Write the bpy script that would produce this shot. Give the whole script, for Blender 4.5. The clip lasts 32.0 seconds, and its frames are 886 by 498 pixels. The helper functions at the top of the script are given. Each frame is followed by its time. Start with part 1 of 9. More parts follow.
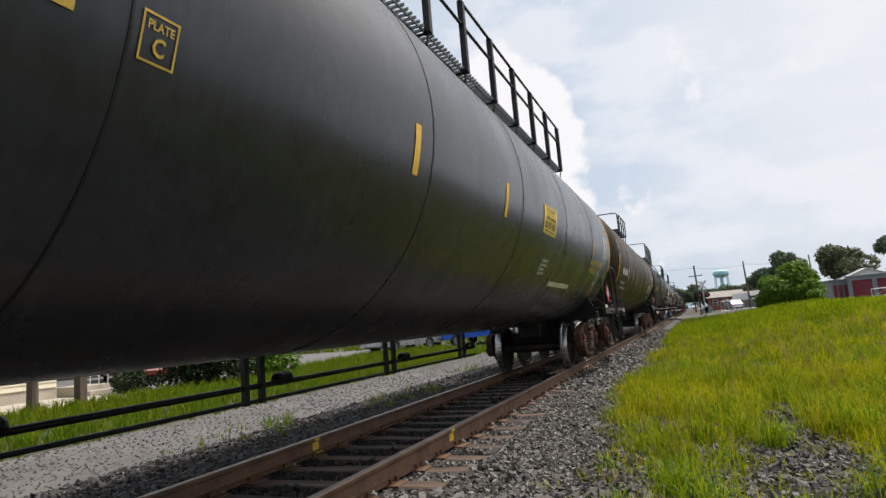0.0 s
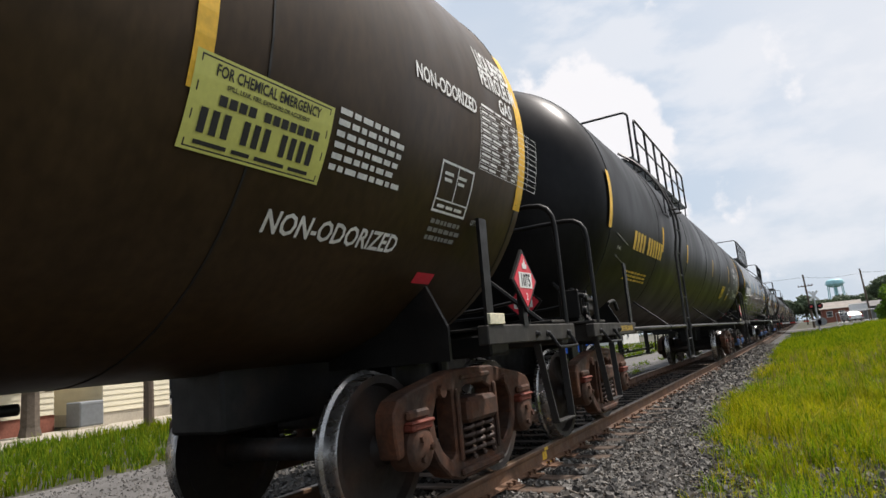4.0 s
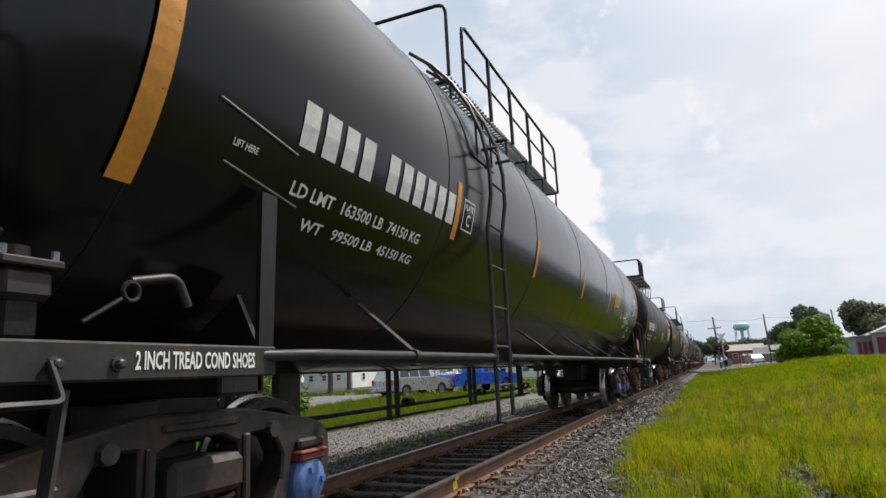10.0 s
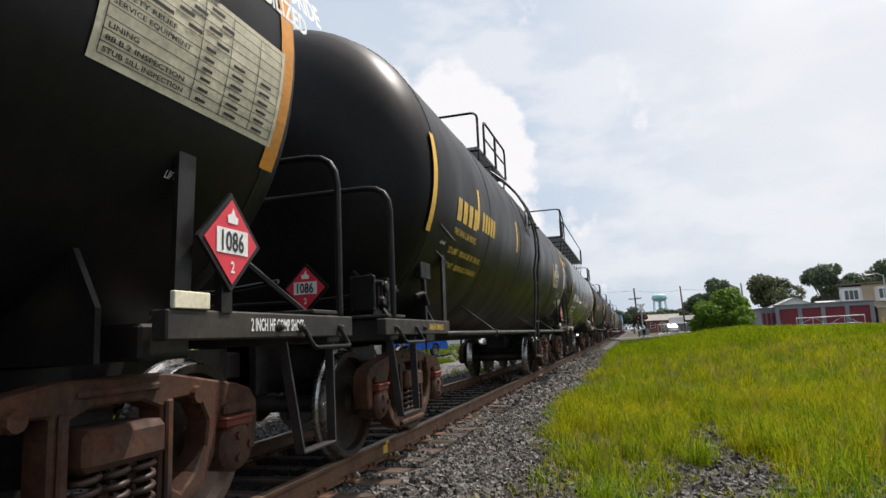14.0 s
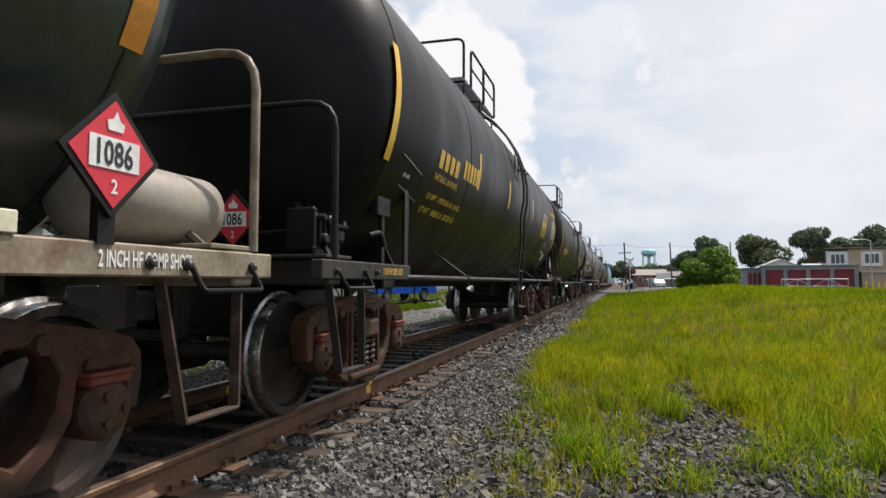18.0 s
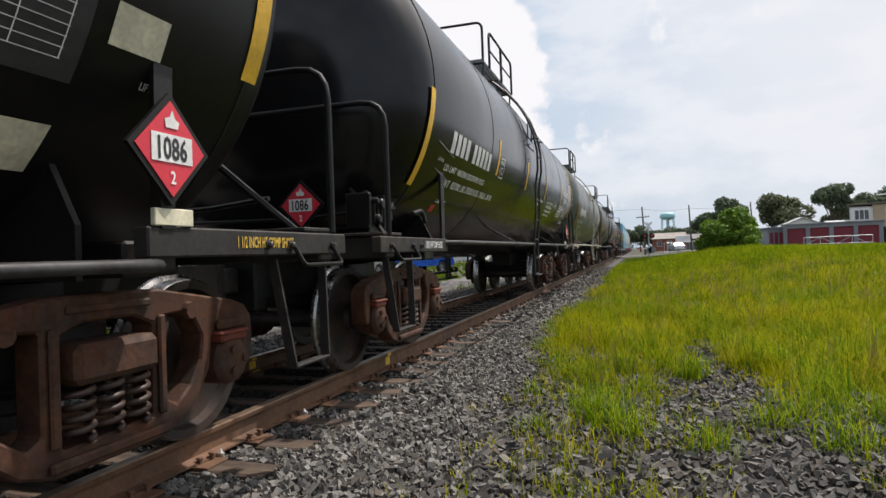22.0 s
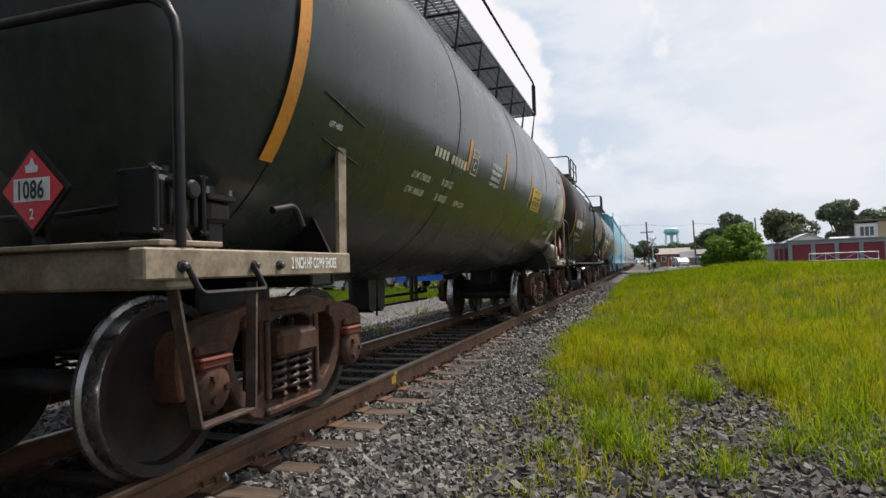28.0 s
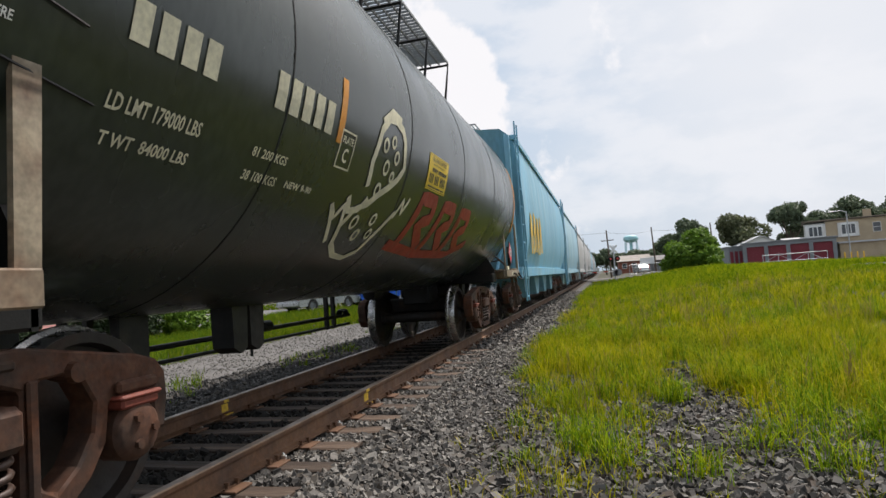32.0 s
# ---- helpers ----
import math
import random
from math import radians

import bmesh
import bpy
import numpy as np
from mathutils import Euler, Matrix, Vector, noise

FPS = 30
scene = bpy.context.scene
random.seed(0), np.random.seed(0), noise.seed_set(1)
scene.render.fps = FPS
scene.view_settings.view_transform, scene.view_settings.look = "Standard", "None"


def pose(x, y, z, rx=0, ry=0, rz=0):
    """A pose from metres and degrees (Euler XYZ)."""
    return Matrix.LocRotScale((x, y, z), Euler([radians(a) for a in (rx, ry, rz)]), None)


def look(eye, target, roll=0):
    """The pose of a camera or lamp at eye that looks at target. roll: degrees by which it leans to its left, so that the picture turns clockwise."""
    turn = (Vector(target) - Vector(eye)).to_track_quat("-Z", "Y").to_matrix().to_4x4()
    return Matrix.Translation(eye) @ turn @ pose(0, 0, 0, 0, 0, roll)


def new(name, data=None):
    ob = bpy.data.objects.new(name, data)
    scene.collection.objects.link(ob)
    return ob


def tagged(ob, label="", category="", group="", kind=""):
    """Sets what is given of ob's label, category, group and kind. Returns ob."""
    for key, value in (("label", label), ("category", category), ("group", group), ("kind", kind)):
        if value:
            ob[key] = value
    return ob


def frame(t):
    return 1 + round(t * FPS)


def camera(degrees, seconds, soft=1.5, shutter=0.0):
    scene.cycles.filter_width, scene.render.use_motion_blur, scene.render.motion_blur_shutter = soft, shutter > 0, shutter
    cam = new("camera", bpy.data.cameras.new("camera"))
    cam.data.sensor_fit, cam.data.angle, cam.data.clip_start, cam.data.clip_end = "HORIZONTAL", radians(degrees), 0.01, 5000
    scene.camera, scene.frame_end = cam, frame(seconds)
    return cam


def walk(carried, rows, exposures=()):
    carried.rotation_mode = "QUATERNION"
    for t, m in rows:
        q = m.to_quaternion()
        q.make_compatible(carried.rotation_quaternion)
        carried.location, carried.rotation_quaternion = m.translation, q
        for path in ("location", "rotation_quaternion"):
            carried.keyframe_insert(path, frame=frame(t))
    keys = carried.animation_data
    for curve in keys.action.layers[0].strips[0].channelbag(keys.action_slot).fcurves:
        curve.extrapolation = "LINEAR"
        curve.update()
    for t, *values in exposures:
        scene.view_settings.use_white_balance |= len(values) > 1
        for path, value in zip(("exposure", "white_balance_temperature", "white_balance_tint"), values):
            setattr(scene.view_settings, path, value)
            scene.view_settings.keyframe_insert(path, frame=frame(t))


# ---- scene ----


def aim(x, y, z, yaw, pitch, roll):
    """Pose of the camera: yaw to the left of the track's line, pitch up, roll as look() takes it."""
    a, b = radians(yaw), radians(pitch)
    ahead = Vector((-math.sin(a) * math.cos(b), math.cos(a) * math.cos(b), math.sin(b)))
    eye = Vector((x, y, z))
    return look(eye, eye + ahead * 10, roll)


# seconds, place of the eye, yaw, pitch, roll: a hand-held camera beside the track
PATH = [
    (0, -0.054, -0.052, 1.073, 21.21, 7.18, -4.66),
    (0.5, -0.035, -0.036, 1.061, 31.91, 7.39, -5.98),
    (1, -0.029, -0.029, 1.052, 30.64, 7.47, -5.66),
    (1.5, -0.040, -0.032, 1.045, 31.22, 8.50, -6.58),
    (2, -0.040, -0.027, 1.053, 31.03, 8.92, -6.79),
    (2.5, -0.068, -0.036, 1.063, 33.64, 7.85, -6.64),
    (3, -0.034, -0.005, 1.105, 28.11, 8.30, -5.14),
    (3.5, -0.068, -0.022, 1.095, 29.97, 7.94, -3.73),
    (4, -0.050, -0.028, 1.058, 29.16, 9.45, -5.25),
    (4.5, -0.057, -0.034, 1.043, 29.23, 10.08, -5.03),
    (6.5, -0.016, -0.013, 1.054, 30.21, 9.11, -5.29),
    (7, -0.009, -0.010, 1.056, 30.08, 8.41, -5.87),
    (7.5, -0.004, -0.009, 1.055, 29.54, 9.01, -4.99),
    (8, -0.000, -0.008, 1.053, 28.76, 9.26, -4.48),
    (8.5, 0.004, -0.008, 1.049, 26.91, 10.06, -4.54),
    (9, 0.009, -0.008, 1.042, 24.82, 10.67, -4.80),
    (9.5, 0.016, -0.009, 1.029, 22.02, 11.33, -2.90),
    (10, 0.016, -0.011, 1.046, 22.46, 11.40, -3.02),
    (10.5, 0.042, -0.011, 1.023, 23.45, 8.98, -3.86),
    (11, 0.051, -0.011, 1.048, 22.75, 7.33, -3.18),
    (11.5, 0.053, -0.009, 1.023, 21.81, 6.87, -4.07),
    (12, 0.023, -0.007, 1.022, 20.47, 8.68, -3.97),
    (12.5, -0.002, -0.005, 1.023, 19.47, 8.65, -2.89),
    (13, -0.047, -0.012, 1.025, 20.99, 7.78, -2.55),
    (13.5, -0.030, -0.009, 1.039, 18.10, 6.56, -2.36),
    (14, -0.021, -0.010, 1.046, 16.32, 8.08, -2.49),
    (14.5, -0.018, -0.014, 1.048, 17.34, 7.19, -1.19),
    (15, -0.019, -0.021, 1.047, 16.25, 7.31, -0.74),
    (15.5, 0.010, -0.009, 1.036, 14.56, 6.13, -2.33),
    (17.5, 0.008, -0.015, 1.052, 16.23, 5.16, -0.52),
    (18, 0.011, -0.000, 1.062, 15.72, 3.05, 0.11),
    (18.5, 0.036, 0.025, 1.090, 17.18, 1.67, 0.62),
    (19, 0.005, 0.024, 1.110, 15.93, 2.45, 1.11),
    (19.5, 0.057, -0.001, 1.063, 15.12, 2.77, -0.14),
    (20, 0.074, -0.011, 1.059, 15.82, 2.22, -1.63),
    (20.5, 0.085, -0.014, 1.059, 16.68, 1.48, -2.22),
    (21, 0.112, -0.015, 1.054, 15.21, 2.09, -1.33),
    (21.5, 0.059, -0.017, 1.061, 17.61, 1.79, -1.40),
    (22, 0.057, -0.011, 1.053, 17.35, 0.48, -2.06),
    (22.5, 0.050, -0.006, 1.063, 21.13, 1.89, -3.28),
    (23, 0.031, -0.018, 1.039, 23.12, 2.59, -1.36),
    (23.5, 0.042, -0.004, 1.046, 23.67, 3.74, -1.40),
    (24, 0.032, -0.002, 1.052, 22.10, 3.69, -1.39),
    (24.5, 0.018, 0.007, 1.064, 21.05, 3.62, -0.73),
    (25, -0.003, 0.016, 1.103, 19.60, 1.92, -0.48),
    (25.5, 0.007, 0.010, 1.091, 19.80, 2.34, -0.80),
    (26, -0.007, 0.003, 1.106, 18.81, 2.89, -0.92),
    (26.5, -0.022, 0.008, 1.178, 18.44, 1.73, 0.07),
    (28.5, -0.003, 0.047, 1.075, 18.02, 1.91, -2.61),
    (29, -0.015, 0.055, 1.073, 19.11, 2.90, -3.33),
    (29.5, -0.020, 0.071, 1.076, 19.95, 3.28, -2.91),
    (30, -0.030, 0.074, 1.093, 19.98, 3.58, -2.87),
    (30.5, -0.042, 0.075, 1.088, 21.46, 2.36, -2.95),
    (31, -0.035, 0.076, 1.091, 21.15, 4.57, -3.00),
    (31.5, -0.033, 0.066, 1.085, 17.78, 5.26, -3.42),
    (32, -0.058, 0.053, 1.075, 14.22, 2.99, -4.04),
]
cam = camera(71.0, 32.0, soft=1.5, shutter=0.0)
walk(cam, [(r[0], aim(*r[1:])) for r in PATH], exposures=[(0.0, 0.0, 6500, 14), (32.0, 0.0, 6500, 14)])

# ---- light: a high hazy sun over the track ahead, broken cloud ----
TO_SUN = Vector((0.29, 0.40, 0.87)).normalized()
sun = new("sun", bpy.data.lights.new("sun", "SUN"))
sun.data.energy, sun.data.angle, sun.data.color = 5.0, radians(1.2), (1.0, 0.95, 0.87)
sun.matrix_basis = look(TO_SUN * 60, (0, 0, 0))

world = bpy.data.worlds.new("sky")
scene.world = world
world.use_nodes = True
wn, wl = world.node_tree.nodes, world.node_tree.links
wn.clear()
w_sky = wn.new("ShaderNodeTexSky")
w_sky.sky_type, w_sky.sun_disc = "NISHITA", False
w_sky.sun_elevation = math.asin(TO_SUN.z)
w_sky.sun_rotation = math.atan2(TO_SUN.x, TO_SUN.y)
w_sky.air_density, w_sky.dust_density, w_sky.ozone_density = 1.3, 2.5, 1.2
w_bg = wn.new("ShaderNodeBackground")
w_out = wn.new("ShaderNodeOutputWorld")
w_tc = wn.new("ShaderNodeTexCoord")


def w_noise(scale, detail, stretch, off):
    m = wn.new("ShaderNodeMapping")
    m.inputs["Scale"].default_value = stretch
    m.inputs["Location"].default_value = off
    wl.new(w_tc.outputs["Generated"], m.inputs["Vector"])
    n = wn.new("ShaderNodeTexNoise")
    n.inputs["Scale"].default_value, n.inputs["Detail"].default_value, n.inputs["Roughness"].default_value = scale, detail, 0.55
    wl.new(m.outputs["Vector"], n.inputs["Vector"])
    return n.outputs["Fac"]


def w_ramp(src, a, b):
    r = wn.new("ShaderNodeMapRange")
    r.interpolation_type = "SMOOTHSTEP"
    r.inputs["From Min"].default_value, r.inputs["From Max"].default_value = a, b
    wl.new(src, r.inputs["Value"])
    return r.outputs["Result"]


def w_mix(fac, a, b):
    m = wn.new("ShaderNodeMix")
    m.data_type = "RGBA"
    for sock, v in ((m.inputs["Factor"], fac), (m.inputs[6], a), (m.inputs[7], b)):
        if isinstance(v, (int, float, tuple)):
            sock.default_value = v
        else:
            wl.new(v, sock)
    return m.outputs[2]


SKY_K = 0.105


def w_near(az, el, deg):
    """1 towards the given direction, falling to 0 at deg away from it."""
    a, e = radians(az), radians(el)
    d = wn.new("ShaderNodeVectorMath")
    d.operation = "DOT_PRODUCT"
    wl.new(w_tc.outputs["Generated"], d.inputs[0])
    d.inputs[1].default_value = (math.sin(a) * math.cos(e), math.cos(a) * math.cos(e), math.sin(e))
    return w_ramp(d.outputs["Value"], math.cos(radians(deg)), 1.0)


def w_math(op, a, b):
    m = wn.new("ShaderNodeMath")
    m.operation = op
    for sock, v in zip(m.inputs, (a, b)):
        if isinstance(v, (int, float)):
            sock.default_value = v
        else:
            wl.new(v, sock)
    return m.outputs[0]


# a bright hazy sky, one heaped cumulus over the train, thin broken cloud elsewhere
w_haze = w_ramp(w_noise(1.5, 4, (1, 1, 1.8), (4.2, 0.4, 1.1)), 0.36, 0.64)
w_soft = w_ramp(w_noise(4.2, 7, (1, 1, 2.2), (0.3, 2.2, 0.7)), 0.47, 0.62)
w_heap = w_math("MAXIMUM", w_math("MAXIMUM", w_near(-16, 18, 9), w_near(-13, 15, 7)), w_math("MAXIMUM", w_near(-12, 19, 5), w_near(-11, 10, 5)))
w_puff = w_math("MULTIPLY", w_math("SUBTRACT", w_noise(11.0, 9, (1, 1, 1), (1.73, 0.25, 3.1)), 0.5), 2.6)
w_cum = w_ramp(w_math("ADD", w_heap, w_puff), 0.28, 0.62)
w_thin = w_mix(w_haze, (5.3, 6.5, 7.7, 1), (6.5, 7.3, 8.0, 1))
# the haze thins towards the zenith
w_sep = wn.new("ShaderNodeSeparateXYZ")
wl.new(w_tc.outputs["Generated"], w_sep.inputs[0])
w_high = w_math("SUBTRACT", 0.90, w_math("MULTIPLY", w_ramp(w_sep.outputs["Z"], 0.46, 0.80), 0.50))
w_veil = w_mix(w_high, w_sky.outputs["Color"], w_thin)
w_glow = w_mix(w_math("MULTIPLY", w_near(24, 24, 34), 0.6), w_veil, (8.7, 8.8, 8.8, 1))
w_broken = w_mix(w_math("MULTIPLY", w_soft, 0.62), w_glow, (8.3, 8.6, 8.8, 1))
w_cloud = w_mix(w_math("MULTIPLY", w_cum, 0.95), w_broken, (9.1, 9.15, 9.15, 1))
# thin cloud about the sun shines brighter than the rest
w_aureole = w_mix(w_math("MULTIPLY", w_near(35.9, 60.4, 42), 0.85), w_cloud, (19.0, 18.6, 17.8, 1))
wl.new(w_aureole, w_bg.inputs["Color"])
w_bg.inputs["Strength"].default_value = SKY_K
wl.new(w_bg.outputs["Background"], w_out.inputs["Surface"])


# ---- materials ----
def material(name, color, rough=0.6, metal=0.0, vary=0.12, scale=3.0, fine=40.0, bump=0.0, bump_scale=60.0, second=None, mix=(0.45, 0.65), spot=2.0, random=0.0, stretch=(1, 1, 1), coat=0.0, spec=0.5):
    """A painted, rusted or mineral surface: two scales of tone, stains of a second colour, fine relief."""
    mat = bpy.data.materials.new(name)
    mat.use_nodes = True
    n, l = mat.node_tree.nodes, mat.node_tree.links
    b = n["Principled BSDF"]
    b.inputs["Roughness"].default_value, b.inputs["Metallic"].default_value = rough, metal
    b.inputs["Coat Weight"].default_value = coat
    b.inputs["Specular IOR Level"].default_value = spec
    tc = n.new("ShaderNodeTexCoord")
    mp = n.new("ShaderNodeMapping")
    mp.inputs["Scale"].default_value = stretch
    l.new(tc.outputs["Object"], mp.inputs["Vector"])

    def noise_at(s, d=4):
        x = n.new("ShaderNodeTexNoise")
        x.inputs["Scale"].default_value, x.inputs["Detail"].default_value = s, d
        l.new(mp.outputs["Vector"], x.inputs["Vector"])
        return x.outputs["Fac"]

    def ranged(src, lo, hi, a=0.3, z=0.7):
        r = n.new("ShaderNodeMapRange")
        r.inputs["From Min"].default_value, r.inputs["From Max"].default_value = a, z
        r.inputs["To Min"].default_value, r.inputs["To Max"].default_value = lo, hi
        l.new(src, r.inputs["Value"])
        return r.outputs["Result"]

    def mixed(fac, a, z, how="MIX"):
        m = n.new("ShaderNodeMix")
        m.data_type, m.blend_type = "RGBA", how
        for s, v in ((m.inputs["Factor"], fac), (m.inputs[6], a), (m.inputs[7], z)):
            if isinstance(v, (float, int, tuple)):
                s.default_value = v
            else:
                l.new(v, s)
        return m.outputs[2]

    c = (*color, 1)
    if second:
        c = mixed(ranged(noise_at(spot, 6), 0, 1, *mix), c, (*second, 1))
    big, small = ranged(noise_at(scale), 1 - vary, 1 + vary), ranged(noise_at(fine, 2), 1 - vary * 0.7, 1 + vary * 0.7)
    tone = n.new("ShaderNodeMath")
    tone.operation = "MULTIPLY"
    l.new(big, tone.inputs[0])
    l.new(small, tone.inputs[1])
    fac = tone.outputs[0]
    if random:
        oi = n.new("ShaderNodeObjectInfo")
        t2 = n.new("ShaderNodeMath")
        t2.operation = "MULTIPLY"
        l.new(fac, t2.inputs[0])
        l.new(ranged(oi.outputs["Random"], 1 - random, 1 + random, 0, 1), t2.inputs[1])
        fac = t2.outputs[0]
    vm = n.new("ShaderNodeVectorMath")
    vm.operation = "SCALE"
    if isinstance(c, tuple):
        vm.inputs[0].default_value = c[:3]
    else:
        l.new(c, vm.inputs[0])
    l.new(fac, vm.inputs["Scale"])
    l.new(vm.outputs[0], b.inputs["Base Color"])
    l.new(ranged(noise_at(scale * 2.3), max(0.03, rough * 0.78), min(1, rough * 1.22)), b.inputs["Roughness"])
    if bump:
        bp = n.new("ShaderNodeBump")
        bp.inputs["Strength"].default_value, bp.inputs["Distance"].default_value = 0.6, bump
        l.new(noise_at(bump_scale, 5), bp.inputs["Height"])
        l.new(bp.outputs["Normal"], b.inputs["Normal"])
    return mat


def islands(name, colors, rough=0.8, bump=0.0, spec=0.3, patch=None, tip=None, trans=0.0):
    """A surface of many small pieces: each island takes its own tone out of a ramp; patch: a second tint in broad patches."""
    mat = bpy.data.materials.new(name)
    mat.use_nodes = True
    n, l = mat.node_tree.nodes, mat.node_tree.links
    b = n["Principled BSDF"]
    b.inputs["Roughness"].default_value = rough
    b.inputs["Specular IOR Level"].default_value = spec
    g = n.new("ShaderNodeNewGeometry")
    r = n.new("ShaderNodeValToRGB")
    e = r.color_ramp.elements
    while len(e) < len(colors):
        e.new(0.5)
    for i, c in enumerate(colors):
        e[i].position, e[i].color = i / (len(colors) - 1), (*c, 1)
    l.new(g.outputs["Random Per Island"], r.inputs["Fac"])
    out = r.outputs["Color"]
    if patch:
        x = n.new("ShaderNodeTexNoise")
        x.inputs["Scale"].default_value, x.inputs["Detail"].default_value = patch[1], 3
        l.new(g.outputs["Position"], x.inputs["Vector"])
        mr = n.new("ShaderNodeMapRange")
        mr.inputs["From Min"].default_value, mr.inputs["From Max"].default_value = 0.42, 0.66
        l.new(x.outputs["Fac"], mr.inputs["Value"])
        m = n.new("ShaderNodeMix")
        m.data_type, m.blend_type = "RGBA", "MULTIPLY"
        l.new(mr.outputs["Result"], m.inputs["Factor"])
        l.new(out, m.inputs[6])
        m.inputs[7].default_value = (*patch[0], 1)
        out = m.outputs[2]
    l.new(out, b.inputs["Base Color"])
    if trans:
        t = n.new("ShaderNodeBsdfTranslucent")
        l.new(out, t.inputs["Color"])
        mx = n.new("ShaderNodeMixShader")
        mx.inputs["Fac"].default_value = trans
        l.new(b.outputs["BSDF"], mx.inputs[1])
        l.new(t.outputs["BSDF"], mx.inputs[2])
        l.new(mx.outputs["Shader"], n["Material Output"].inputs["Surface"])
    return mat


PAINT = {
    "steel": material("blue_black_paint", (0.021, 0.023, 0.028), 0.28, vary=0.3, scale=0.7, fine=14, second=(0.029, 0.031, 0.035), spec=0.45, spot=0.5, stretch=(1, 1, 0.5), bump=0.0015, bump_scale=2.2),
    "black": material("black_paint", (0.0048, 0.0052, 0.0066), 0.19, vary=0.3, scale=0.7, fine=14, second=(0.0068, 0.0068, 0.0074), spec=0.36, spot=0.5, stretch=(1, 1, 0.5), bump=0.0015, bump_scale=2.2),
    "charcoal": material("charcoal_paint", (0.0075, 0.0073, 0.0077), 0.41, vary=0.3, scale=0.7, fine=14, second=(0.0085, 0.0078, 0.0072), spec=0.16, spot=0.6, stretch=(1, 1, 0.5), bump=0.0015, bump_scale=2.2),
    "brown": material("sooty_brown_paint", (0.036, 0.021, 0.009), 0.46, vary=0.3, scale=0.9, fine=18, second=(0.044, 0.027, 0.012), spec=0.2, spot=0.7, stretch=(1, 1, 0.4), bump=0.0015, bump_scale=3),
    "maroon": material("maroon_brown_paint", (0.015, 0.0085, 0.0075), 0.42, vary=0.25, scale=0.9, fine=16, second=(0.022, 0.013, 0.011), spec=0.2, spot=0.7, stretch=(1, 1, 0.4), bump=0.0015, bump_scale=2.5),
    "slate": material("slate_green_paint", (0.030, 0.040, 0.035), 0.26, vary=0.22, scale=0.7, fine=16, second=(0.036, 0.042, 0.034), spec=0.55, spot=0.6, stretch=(1, 1, 0.5), bump=0.0015, bump_scale=2.2),
    "sage": material("sage_grey_paint", (0.080, 0.092, 0.080), 0.32, vary=0.18, scale=0.8, fine=16, second=(0.070, 0.066, 0.054), spec=0.5, spot=0.8, mix=(0.5, 0.75), stretch=(1, 1, 0.4), bump=0.0015, bump_scale=2.2),
    "grey": material("dull_grey_paint", (0.036, 0.038, 0.042), 0.32, vary=0.2, scale=0.8, fine=16, second=(0.019, 0.018, 0.0175), spec=0.45, spot=0.8, stretch=(1, 1, 0.4), bump=0.0015, bump_scale=2.5),
}
M_BLACK = material("underframe_black", (0.0075, 0.007, 0.0065), 0.5, vary=0.3, scale=4, second=(0.028, 0.018, 0.012), mix=(0.58, 0.85), spec=0.3, bump=0.002)
M_TRUCK = material("rusty_cast_steel", (0.074, 0.026, 0.010), 0.8, vary=0.35, scale=6, second=(0.036, 0.017, 0.009), spot=4, bump=0.004, bump_scale=30)
M_TRUCK_DARK = material("greasy_cast_steel", (0.017, 0.013, 0.011), 0.65, vary=0.3, scale=6, second=(0.050, 0.025, 0.014), mix=(0.52, 0.75), spot=4, bump=0.004, bump_scale=30)
M_WHEEL = material("rolled_steel_wheel", (0.015, 0.010, 0.008), 0.62, vary=0.3, scale=5, second=(0.032, 0.016, 0.009), spot=3, bump=0.002)
M_TREAD = material("polished_tread_steel", (0.34, 0.33, 0.32), 0.28, 0.9, vary=0.15, scale=8)
M_SPRING = material("spring_steel", (0.045, 0.024, 0.016), 0.55, vary=0.25, scale=10)
M_CAP_BLUE = material("blue_bearing_cap", (0.07, 0.14, 0.34), 0.55, vary=0.2, scale=12)
M_CAP_RED = material("red_bearing_adapter", (0.150, 0.030, 0.016), 0.7, vary=0.25, scale=12)
M_LIGHTRAIL = material("pale_rail_paint", (0.34, 0.33, 0.27), 0.55, vary=0.15, scale=5)
M_TAN = material("dusty_tan_trim", (0.25, 0.205, 0.14), 0.65, vary=0.25, scale=5, second=(0.12, 0.07, 0.04), mix=(0.48, 0.7), spot=4)
M_RUSTBAR = material("rust_worn_step_bar", (0.050, 0.028, 0.017), 0.75, vary=0.3, scale=9, second=(0.10, 0.08, 0.055), mix=(0.55, 0.75), spot=7)
M_PALETANK = material("pale_grey_reservoir", (0.24, 0.21, 0.17), 0.55, vary=0.15, scale=4, second=(0.28, 0.25, 0.21), spot=3)
M_DUSTBLACK = material("dusty_black_sill", (0.026, 0.024, 0.021), 0.65, vary=0.25, scale=4, second=(0.045, 0.036, 0.027), mix=(0.5, 0.8), spec=0.3)
M_BAR = material("weathered_bar_paint", (0.034, 0.033, 0.034), 0.5, vary=0.25, scale=5, second=(0.02, 0.018, 0.016), spot=6, spec=0.35)
M_STEP = material("worn_black_step_bar", (0.016, 0.014, 0.013), 0.6, vary=0.3, scale=9, second=(0.05, 0.04, 0.032), mix=(0.58, 0.8), spot=7)
M_STEEL = material("galvanised_valve", (0.24, 0.25, 0.26), 0.5, 0.3, vary=0.2, scale=14, bump=0.002)
M_WHITE = material("white_stencil", (0.72, 0.72, 0.69), 0.6, vary=0.14, scale=6)
